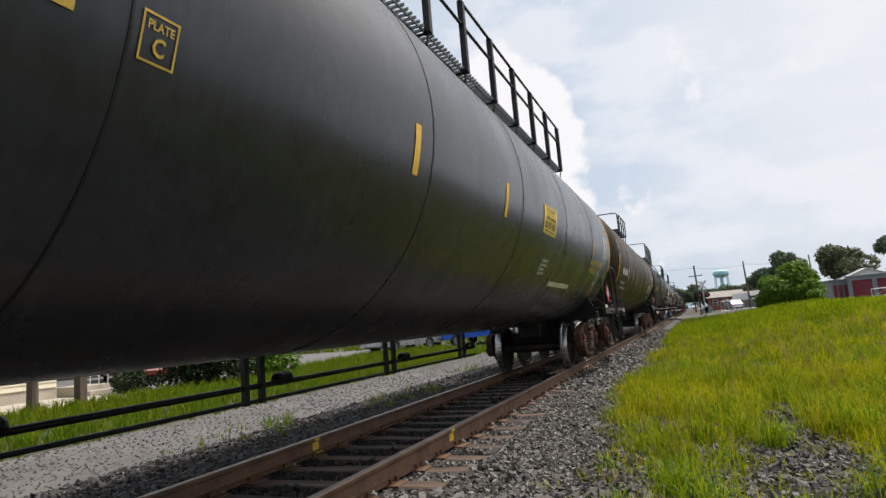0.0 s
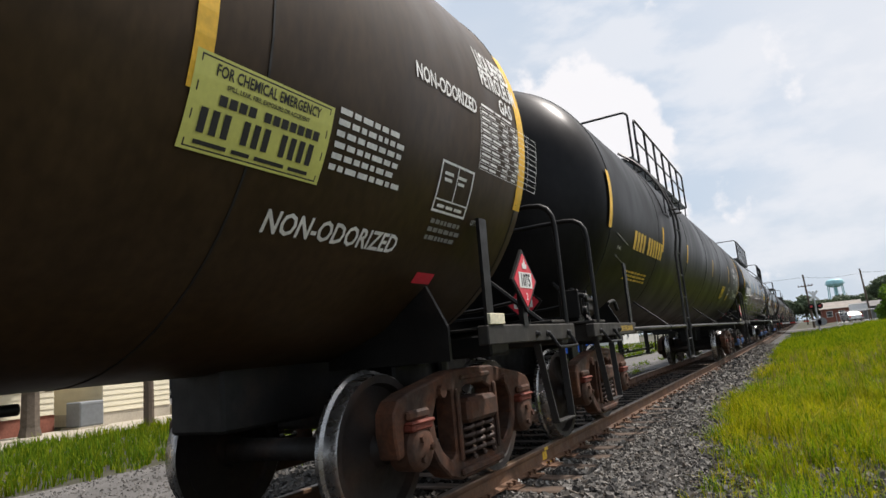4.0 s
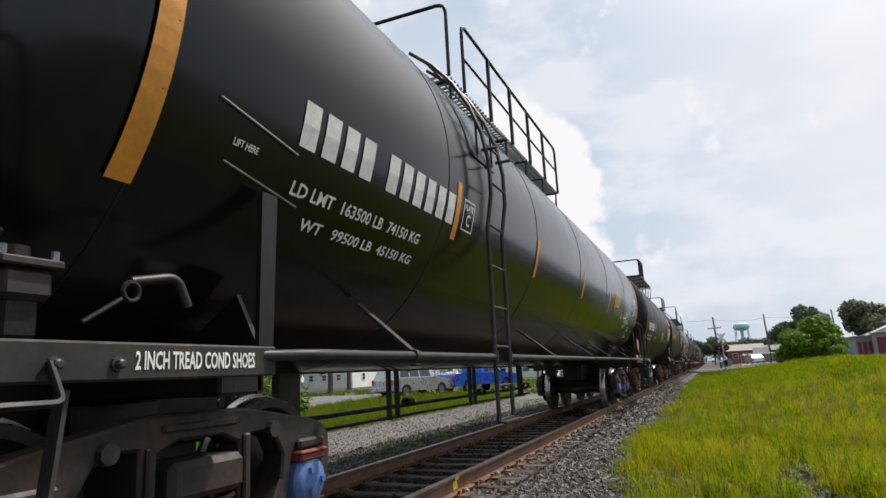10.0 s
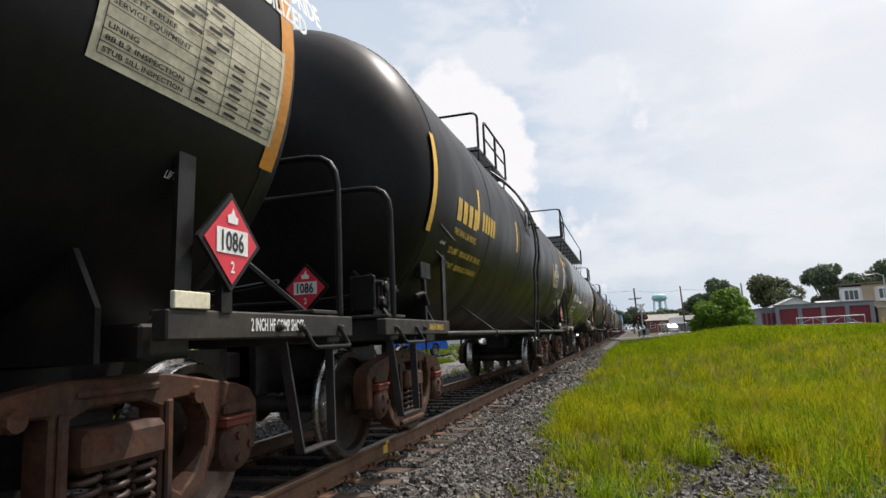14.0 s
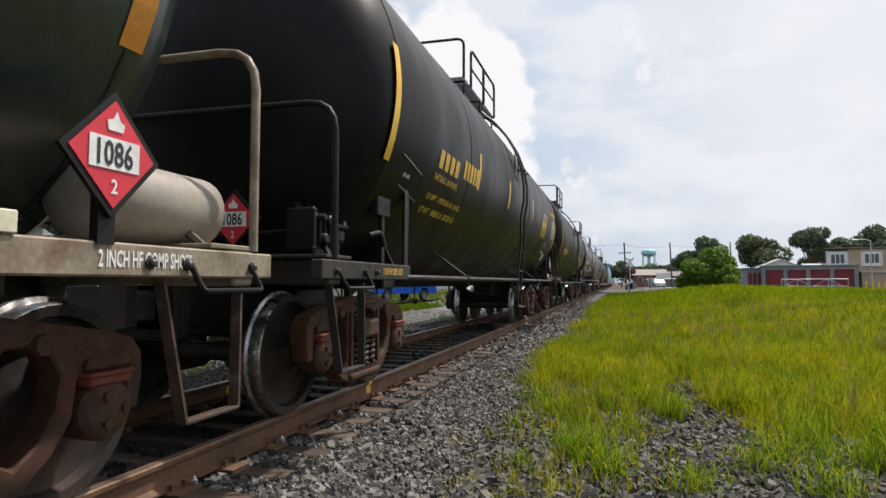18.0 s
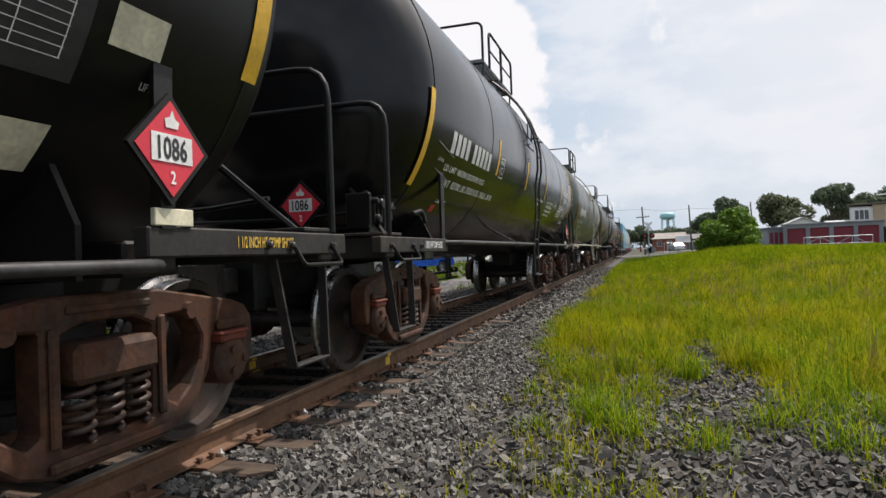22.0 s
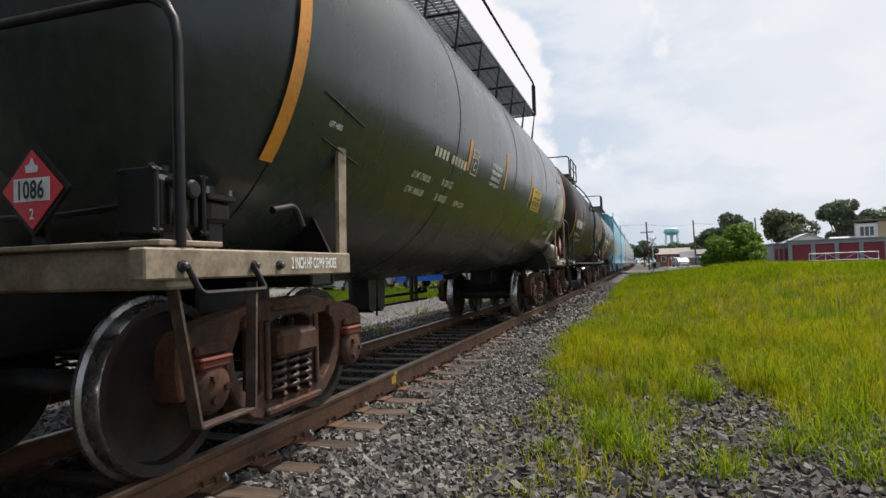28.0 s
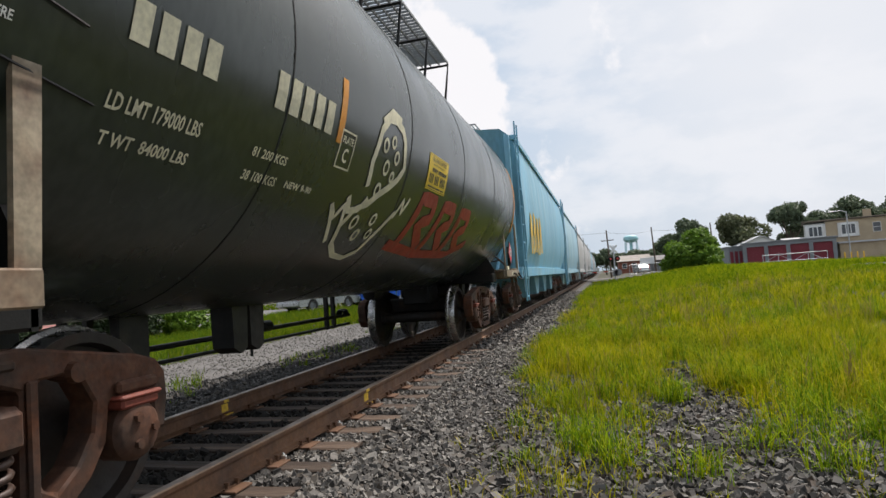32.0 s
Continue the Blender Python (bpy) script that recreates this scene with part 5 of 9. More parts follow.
def notice(k, field, calls, u, v, wide, tall):
    """An emergency notice: a panel, its heading, and its call numbers as bars."""
    size_up(k)
    tank, lead, trail, spec = TANKS[k]
    part("notice_panel", patch_on_tank(bmesh.new(), lead + u, lead + u + wide, v, v + tall, 0.006), field, tank, "weathered cream notice" if field is M_CREAM else "yellow emergency notice panel")
    m = tall / 180 * math.pi * TANK_R
    if calls == 1:
        on_panel(k, "FOR CHEMICAL EMERGENCY", u + 0.12 * wide, v + tall * 0.80, wide * 0.76, m * 0.12, M_INK)
        on_panel(k, "SPILL, LEAK, FIRE, EXPOSURE OR ACCIDENT", u + 0.2 * wide, v + tall * 0.70, wide * 0.6, m * 0.05, M_INK)
        tagged(part("notice_print", bars_on_tank(bmesh.new(), lead + u + 0.17 * wide, v + tall * 0.52, m * 0.11, [wide * 0.05] * 4 + [-wide * 0.03] + [wide * 0.05] * 7, wide * 0.014, 0.0095), M_INK, tank), kind="stuff")
    part("notice_rule", frame_on_tank(bmesh.new(), lead + u + 0.03 * wide, lead + u + 0.97 * wide, v + tall * 0.03, v + tall * 0.97, 0.006), M_INK, tank)
    for c in range(calls):
        base = v + tall * (0.20 if calls == 1 else (0.94 - (c + 1) * 0.88 / calls + 0.05))
        high = m * (0.26 if calls == 1 else 0.30 / calls)
        step = wide * 0.86 / 12
        row = [step * 0.6] * 3 + [-step * 0.4] + [step * 0.6] * 3 + [-step * 0.4] + [step * 0.6] * 4
        tagged(part("call_number", bars_on_tank(bmesh.new(), lead + u + 0.08 * wide, base, high, row, step * 0.4, 0.0095), M_INK, tank), kind="stuff")
        if calls > 1:
            tagged(part("notice_print", bars_on_tank(bmesh.new(), lead + u + 0.12 * wide, base + math.degrees(high * 1.35 / TANK_R), m * 0.035, [wide * 0.15, wide * 0.2, wide * 0.1, wide * 0.2], wide * 0.03, 0.0095), M_INK, tank), kind="stuff")
            part("notice_rule", patch_on_tank(bmesh.new(), lead + u + 0.03 * wide, lead + u + 0.97 * wide, base - tall * 0.05, base - tall * 0.05 + 0.3, 0.0095), M_INK, tank)
    tagged(part("notice_print", bars_on_tank(bmesh.new(), lead + u + 0.08 * wide, v + tall * 0.08, m * 0.045, [wide * 0.2, wide * 0.12, wide * 0.22, wide * 0.16], wide * 0.035, 0.0095), M_INK, tank), kind="stuff")


def test_table(k, ink, u, v, wide, tall, pale=None, rows=()):
    """A ruled table of test dates, its small entries as bars."""
    size_up(k)
    tank, lead, trail, spec = TANKS[k]
    if pale:
        part("test_table_field", patch_on_tank(bmesh.new(), lead + u - 0.03, lead + u + wide + 0.03, v - 1, v + tall + 1, 0.005), pale, tank)
        ink = M_INK
    rnd = random.Random(90 + k)
    bm = bmesh.new()
    for r in range(11):
        z = v + tall * r / 10
        patch_on_tank(bm, lead + u, lead + u + wide, z, z + 0.12, 0.009)
    for c in (0, 0.44, 0.62, 0.82, 0.992):
        patch_on_tank(bm, lead + u + wide * c, lead + u + wide * c + 0.005, v, v + tall, 0.0095)
    tagged(part("test_table", bm, ink, tank, "ruled table of test dates"), kind="stuff")
    bm = bmesh.new()
    for r in range(10):
        if r < len(rows):
            if rows[r]:
                on_panel(k, rows[r], u + 0.02, v + tall * (r + 0.28) / 10, wide * min(0.38, 0.022 * len(rows[r])), tall * 0.0013, ink)
            bars_on_tank(bm, lead + u + wide * 0.47, v + tall * (r + 0.3) / 10, tall * 0.00085, [wide * 0.06, -wide * 0.08, wide * 0.08, -wide * 0.08, wide * 0.08], 0.022, 0.010)
            continue
        row = [wide * rnd.uniform(0.08, 0.15), wide * rnd.uniform(0.06, 0.14), -wide * 0.04, wide * 0.08, -wide * 0.05, wide * 0.08]
        bars_on_tank(bm, lead + u + 0.02, v + tall * (r + 0.3) / 10, tall * 0.00105, row, 0.022, 0.010)
    tagged(part("data_panel", bm, ink, tank), kind="stuff")
    tagged(part("table_heading", bars_on_tank(bmesh.new(), lead + u + 0.02, v + tall + 0.6, tall * 0.0012, [wide * 0.2, wide * 0.1, wide * 0.16], 0.022, 0.010), ink, tank), kind="stuff")


def frame_stencil(k, ink, u, v, wide, tall):
    """A square lined stencil with a divided field."""
    size_up(k)
    tank, lead, trail, spec = TANKS[k]
    bm = frame_on_tank(bmesh.new(), lead + u, lead + u + wide, v, v + tall, 0.015)
    patch_on_tank(bm, lead + u + wide * 0.49, lead + u + wide * 0.515, v + tall * 0.27, v + tall * 0.95, 0.007)
    patch_on_tank(bm, lead + u, lead + u + wide, v + tall * 0.235, v + tall * 0.265, 0.007)
    part("stencil_frame", bm, ink, tank)
    tagged(part("small_print", bars_on_tank(bmesh.new(), lead + u + wide * 0.12, v + tall * 0.74, 0.020, [wide * 0.26, -wide * 0.06, wide * 0.26], wide * 0.04), ink, tank), kind="stuff")
    tagged(part("small_print", bars_on_tank(bmesh.new(), lead + u + wide * 0.14, v + tall * 0.62, 0.020, [wide * 0.22, -wide * 0.1, wide * 0.2], wide * 0.04), ink, tank), kind="stuff")
    tagged(part("small_print", bars_on_tank(bmesh.new(), lead + u + wide * 0.12, v + tall * 0.10, 0.020, [wide * 0.2, wide * 0.2, wide * 0.24], wide * 0.05), ink, tank), kind="stuff")


def plate_stencil(k, ink, u, v, f=1.0):
    size_up(k)
    tank, lead, trail, spec = TANKS[k]
    part("stencil_frame", frame_on_tank(bmesh.new(), lead + u, lead + u + 0.25 * f, v, v + 9.5 * f, 0.014 * f), ink, tank)
    words(k, ink, "PLATE", u + 0.035 * f, v + 6.4 * f, 0.18 * f, 0.050 * f)
    words(k, ink, "C", u + 0.082 * f, v + 1.8 * f, 0.085 * f, 0.10 * f)


def fine_print(k, ink, n, u, v, wide):
    """Lines of print too small to read, as bars; v is the block's middle."""
    size_up(k)
    tank, lead, trail, spec = TANKS[k]
    rnd = random.Random(300 + k + n)
    bm = bmesh.new()
    for r in range(n):
        row, left = [], wide * rnd.uniform(0.85, 1.0)
        while left > 0.08 * wide:
            row.append(min(left, wide * rnd.uniform(0.05, 0.15)))
            left -= row[-1] + 0.03 * wide
        bars_on_tank(bm, lead + u, v + (n / 2 - r - 1) * 1.9, 0.028, row, wide * 0.03)
    tagged(part("small_print", bm, ink, tank), kind="stuff")


def on_head(x, z, half):
    """A point of the leading head, x and z from the tank's axis."""
    return (x, -half - 0.80 * math.sqrt(max(0.0, 1 - (x * x + z * z) / TANK_R ** 2)) - 0.006, TANK_Z + z)


def head_words(k, ink, body, x, z, wide, tall):
    size_up(k)
    tank, lead, trail, spec = TANKS[k]
    co, fs = text_mesh(body, round(tall / 0.70, 3))
    bm = bmesh.new()
    f = wide / (co[:, 0].max() - co[:, 0].min())
    vs = [bm.verts.new(on_head(x + a * f, z + b, trail)) for a, b in co]
    for q in fs:
        try:
            bm.faces.new([vs[i] for i in q])
        except ValueError:
            pass
    part("stencil", bm, ink, tank)


def head_bars(k, ink, n, x, z, wide, tall):
    size_up(k)
    tank, lead, trail, spec = TANKS[k]
    bm = bmesh.new()
    w = wide / n
    for i in range(n):
        p = [(x + w * i, z), (x + w * i + w * 0.7, z), (x + w * i + w * 0.7, z + tall), (x + w * i, z + tall)]
        bm.faces.new([bm.verts.new(on_head(a, b, trail)) for a, b in p])
    part("owner_mark", bm, ink, tank)


def paint_patch(k, mat, u, v, wide, tall, label):
    size_up(k)
    tank, lead, trail, spec = TANKS[k]
    part("paint_patch", patch_on_tank(bmesh.new(), lead + u, lead + u + wide, v, v + tall, 0.0035), mat, tank, label)


def tank_car(spec):
    """One pressure tank car with all its fittings, lettered on the side that the grass faces."""
    size_up(spec["number"])
    length = spec["length"]
    half_len, half = length / 2, length / 2 - END_GAP
    lead, trail = -half, half
    paint = PAINT[spec["paint"]]
    car = thing("tank_car", Matrix.Translation((TRACK_X, spec["y"], 0)), spec["label"], "tank car", "tank cars of the train")
    tank = piece("tank", shared(f"tank_{length}_{TANK_R}_{TANK_Z}_{spec['paint']}", lambda: tank_mesh(half)), paint, car, "", None, 40)
    for k in range(1, spec["seams"] + 1):
        piece("weld_seam", shared(f"weld_seam_{TANK_R}_{TANK_Z}", lambda: ring_mesh(0.006)), M_SEAM, tank, "", Matrix.Translation((0, lead + 2 * half * k / (spec["seams"] + 1), 0)))
    for e in (lead, trail):
        piece("weld_seam", shared(f"weld_seam_{TANK_R}_{TANK_Z}", lambda: ring_mesh(0.006)), M_SEAM, tank, "", Matrix.Translation((0, e, 0)))

    tape = spec["tape"]
    # reflective tape at both ends
    part("reflective_tape", patch_on_tank(bmesh.new(), lead - 0.10, lead + 0.02, *spec["lead_tape"]), tape, tank)
    part("reflective_tape", patch_on_tank(bmesh.new(), trail - 0.04, trail + 0.08, *spec["trail_tape"]), tape, tank)
    bm = bmesh.new()
    tube(bm, [round_tank(lead + 0.28, -17, TANK_R + 0.01), round_tank(lead + 0.86, -20, TANK_R + 0.01)], 0.006, 5)
    part("pad_edge", bm, M_BLACK if spec["paint"] in ("sage", "slate", "grey") else M_PATCH, tank)
    bm = tube(bmesh.new(), [round_tank(lead + 0.40, -26, TANK_R + 0.01), round_tank(lead + 0.98, -29, TANK_R + 0.01)], 0.006, 5)
    part("pad_edge", bm, M_BLACK if spec["paint"] in ("sage", "slate", "grey") else M_PATCH, tank)
    part("lift_stencil", letter_on_tank(bmesh.new(), "LIFT HERE", 0.048, lead + 0.42, -23, 0.8), M_WHITE, tank)
    part("lift_stencil", letter_on_tank(bmesh.new(), "LIFT HERE", 0.048, trail - 0.62, -31, 0.8), M_WHITE, tank)
    TANKS[spec["number"]] = (tank, lead, trail, spec)

    add_top(car, spec["top"], lead + spec["top_at"], paint, spec["run"], 0.64 if spec["number"] > 5 or spec["number"] == 2 else 0.90)
    add_end(car, half_len, -1, spec)
    add_end(car, half_len, 1, spec)
    if spec["rail"]:
        z, yl = spec["rail_z"], lead + spec["ladder"]
        bar = M_LIGHTRAIL if spec["paint"] == "sage" else M_BAR
        for s in (1, -1):
            part("side_handrail", tubed([(s * 1.50, -half_len + 1.98, z), (s * 1.63, -half_len + 2.2, z), (s * 1.66, yl - 0.205, z)], 0.025, 8, 0.1), bar, car, "", None, 60)
            part("side_handrail", tubed([(s * 1.66, yl + 0.205, z), (s * 1.63, half_len - 2.2, z), (s * 1.50, half_len - 1.98, z)], 0.025, 8, 0.1), bar, car, "", None, 60)
            for d in spec["brackets"]:
                y = lead + d
                flat = bmesh.new()
                strap = [flat.verts.new((s * (1.15 + 0.47 * f) + s * dx, y + 0.14 * (1 - f) + w, TANK_Z - 1.20 + (z + 0.02 - TANK_Z + 1.20) * f + dx)) for f in (0, 1) for w in (-0.030, 0.030) for dx in (0.0, 0.014)]
                for q in ((0, 1, 3, 2), (4, 6, 7, 5), (0, 4, 5, 1), (2, 3, 7, 6), (0, 2, 6, 4), (1, 5, 7, 3)):
                    flat.faces.new([strap[v] for v in q])
                bmesh.ops.recalc_face_normals(flat, faces=flat.faces)
                bracket = part("rail_bracket", flat, bar, car, "flat steel strap from the tank to the handrail")
                part("clamp", tubed([(s * 1.64, y - 0.030, z), (s * 1.64, y + 0.030, z)], 0.040, 8), bar, bracket, "", None, 60)
                part("clamp_bolt", boxed(s * 1.62, s * 1.66, y - 0.03, y + 0.03, z - 0.062, z - 0.050, 0.003), bar, bracket)
        add_ladder(car, yl, bar, M_PATCH if spec["paint"] == "sage" else paint, z, spec["braced"])
    # brake rigging under the far side: two long rods on paired hangers
    a, b = -half_len + 3.7, half_len - 3.7
    x = -1.05
    part("brake_rod", tubed([(x, a, 0.62), (x, b, 0.62)], 0.02 if spec["braced"] else 0.030, 8), M_BLACK, car, "", None, 60)
    if spec["braced"]:
        for y in (a + 1.6, (a + b) / 2, b - 1.8):
            part("rod_hanger", tubed([(x, y - 0.08, 1.15), (x, y - 0.08, 0.58), (x, y + 0.08, 0.58), (x, y + 0.08, 0.70)], 0.018, 6, 0.03), M_BLACK, car)
    else:
        part("brake_rod", tubed([(x, a, 0.47), (x, b, 0.47)], 0.022, 8), M_BLACK, car, "", None, 60)
        n = 4 if length > 18 else 3
        for k in range(n):
            y = a + 0.9 + (b - a - 1.8) * k / (n - 1)
            for dy in (0, 0.26):
                part("rod_hanger", boxed(x - 0.03, x + 0.03, y + dy - 0.035, y + dy + 0.035, 0.44, 1.40, 0.006), M_BLACK, car)
            part("rod_coupling", lathe(bmesh.new(), [(0.06, 0), (0.075, 0.03), (0.075, 0.22), (0.06, 0.25)], Matrix.Translation((x, y + 0.5, 0.66)) @ Y_TURN, 10), M_BLACK, car)
    part("brake_cylinder", lathe(bmesh.new(), [(0, 0), (0.10, 0.02), (0.11, 0.4), (0.07, 0.5), (0.03, 0.52), (0.03, 0.9)], Matrix.Translation((-0.2, half_len - 4.9, 0.97)) @ Y_TURN, 16), M_BLACK, car, "", None, 45)
    part("brake_lever", boxed(-0.04, 0.04, -half_len + 4.0, -half_len + 4.3, 0.42, 1.30, 0.01), M_BLACK, car)
    if spec["outlet"]:
        for dy, dark in ((-1.68, M_BLACK), (-1.40, M_DUSTBLACK)):
            part("outlet_skid", prism(bmesh.new(), [(-0.12, 1.12), (-0.11, 0.62), (0.00, 0.56), (0.10, 0.60), (0.14, 1.12)], 0.22, Matrix(((0, 0, 1, -0.15), (1, 0, 0, dy), (0, 1, 0, 0), (0, 0, 0, 1)))), dark, car, "flared outlet guard plate below the belly")
        part("outlet_pin", tubed([(0, -1.40, 0.62), (0, -1.40, 0.50)], 0.014, 6), M_BLACK, car)
    fm = M_TRUCK if spec["rusty"] else M_TRUCK_DARK
    for y in (-half_len + 2.1, half_len - spec["truck"]):
        add_truck(car, y, fm, spec["caps"], "rusty" if spec["rusty"] else "greasy")
    return car
# ---- the cars, in the order in which they pass ----
BASE = dict(paint="black", rail=True, ladder=8.0, top="hoops", top_at=6.0, seams=4, tape=M_YELLOW, sill_text="2 INCH HF COMP SHOES", sill_ink=M_WHITE, un="1086", rusty=True, caps=M_TRUCK, run=(-1.25, 1.25), truck=1.8, trail_text=True, placard=1.68, lead_tape=(-34, -2), trail_tape=(-24, 22), rail_z=1.15, braced=False, brackets=(2.4, 8.7), outlet=False, valve=False, box=False, tank_air=False)
LPG = dict(run=(-3.2, 2.6), brackets=(2.6, 8.0, 11.0, 13.6), un="1075", sill_text="2 INCH TREAD COND SHOES", seams=5, top_at=8.6)
# leading end of the barrel at the clip's start
FRONT = {0: -20.0, 1: -1.2, 2: 17.5, 3: 35.7, 4: 54.75, 5: 73.95, 6: 93.25, 7: 107.35, 8: 122.0, 9: 136.4, 10: 151.9, 11: 167.4, 12: 182.35, 13: 196.5, 14: 211.0, 15: 225.6, 16: 240.1, 17: 254.3}
CARS = {
    0: dict(LPG, label="black pressure tank car with white lettering"),
    1: dict(LPG, trail_text=False, paint="steel", rail=False, top="long", top_at=8.0, label="charcoal pressure tank car with yellow stencils and railed roof walk"),
    2: dict(LPG, run=(-1.5, 1.5), truck=1.42, placard=1.42, trail_text=False, paint="brown", rail=False, label="sooty brown pressure tank car with white lettering, pale notice"),
    3: dict(LPG, top_at=7.6, run=(-3.0, 3.2), brackets=(2.2, 8.0, 12.84), placard=1.9, lead_tape=(-16, 8), paint="charcoal", ladder=3.69, rail_z=1.13, sill_ink=M_GOLD, label="charcoal pressure tank car with yellow stencils and a side ladder"),
    4: dict(LPG, top_at=10.6, run=(-3.0, 3.1), brackets=(5.14, 7.48, 9.66, 2.6), lead_tape=(-10, 16), tank_air=True, ladder=12.72, rail_z=1.18, rusty=False, caps=M_CAP_BLUE, label="glossy black pressure tank car, freshly painted, with blue bearing caps"),
    5: dict(LPG, top_at=7.2, run=(-2.8, 2.7), brackets=(1.9, 5.77, 8.5, 10.4, 13.2), ladder=3.64, rail_z=1.17, tape=M_ORANGE, caps=M_CAP_BLUE, rusty=False, label="black pressure tank car with orange tape and white lettering"),
    6: dict(paint="charcoal", rail=False, tape=M_ORANGE, top="grid", top_at=5.0, seams=3, outlet=True, label="charcoal tank car without side rails, orange tape, pale test table"),
    7: dict(lead_tape=(-21, 12), paint="charcoal", sill_ink=M_GOLD, tape=M_YELLOW, box=True, ladder=5.91, rail_z=1.08, braced=True, label="charcoal tank car with large yellow lettering and a side ladder"),
    8: dict(placard=1.45, paint="slate", rail=False, tape=M_ORANGE, top="full", top_at=6.5, seams=3, tank_air=True, outlet=True, label="slate green tank car with a long grated roof walk"),
    9: dict(lead_tape=(-21, 12), paint="charcoal", sill_ink=M_GOLD, box=True, ladder=6.27, rail_z=1.1, braced=True, label="charcoal tank car with yellow lettering and a slanting step ladder"),
    10: dict(placard=1.95, lead_tape=(-21, 12), paint="charcoal", sill_ink=M_GOLD, box=True, ladder=6.22, rail_z=1.05, braced=True, sill_text="1 1/2 INCH HF COMP SHOES", label="charcoal tank car with yellow lettering and a bright yellow notice"),
    11: dict(brackets=(3.82, 8.29), ladder=5.63, rail_z=1.17, label="black tank car with white lettering and slanting rail brackets"),
    12: dict(paint="sage", ladder=5.61, rail_z=1.19, braced=True, tape=M_ORANGE, top_at=5.0, sill_ink=M_CREAM, label="weathered sage grey tank car with a rust-stained end"),
    13: dict(lead_tape=(-21, 12), valve=True, paint="grey", sill_ink=M_CREAM, box=True, ladder=5.8, rail_z=1.15, label="dull grey tank car with a dark repainted rectangle"),
    14: dict(paint="slate", rail=False, tape=M_ORANGE, top="full", top_at=6.5, seams=3, outlet=True, tank_air=True, label="slate green tank car with grated roof walk, pale table"),
    15: dict(truck=1.65, brackets=(4.1, 7.65, 9.14), paint="maroon", ladder=5.73, rail_z=1.11, tape=M_ORANGE, tank_air=True, label="maroon-brown tank car with white lettering and a dark ladder"),
    16: dict(outlet=True, truck=2.2, paint="slate", rail=False, tape=M_ORANGE, top="grid", top_at=5.6, seams=4, sill_ink=M_CREAM, label="slate green tank car with graffiti in white and red"),
}
def stroke(bm, pts, w=0.05):
    """A sprayed line over the barrel through points of (metres along, degrees up)."""
    dense = []
    for a, b in zip(pts, pts[1:]):
        dense += [(a[0] + (b[0] - a[0]) * i / 4, a[1] + (b[1] - a[1]) * i / 4) for i in range(4)]
    dense.append(pts[-1])
    prev = None
    for i, (u, v) in enumerate(dense):
        a, b = dense[max(i - 1, 0)], dense[min(i + 1, len(dense) - 1)]
        du, dv = b[0] - a[0], radians(b[1] - a[1]) * TANK_R
        n = math.hypot(du, dv) or 1
        ou, ov = -dv / n * w / 2, math.degrees(du / n * w / 2 / TANK_R)
        pair = (bm.verts.new(round_tank(u + ou, v + ov, TANK_R + 0.006)), bm.verts.new(round_tank(u - ou, v - ov, TANK_R + 0.006)))
        if prev:
            bm.faces.new((prev[0], prev[1], pair[1], pair[0]))
        prev = pair
    return bm

def ring(u, v, ru, rv, a0=0, a1=360, n=14):
    return [(u + ru * math.cos(radians(a0 + (a1 - a0) * i / n)), v + rv * math.sin(radians(a0 + (a1 - a0) * i / n))) for i in range(n + 1)]


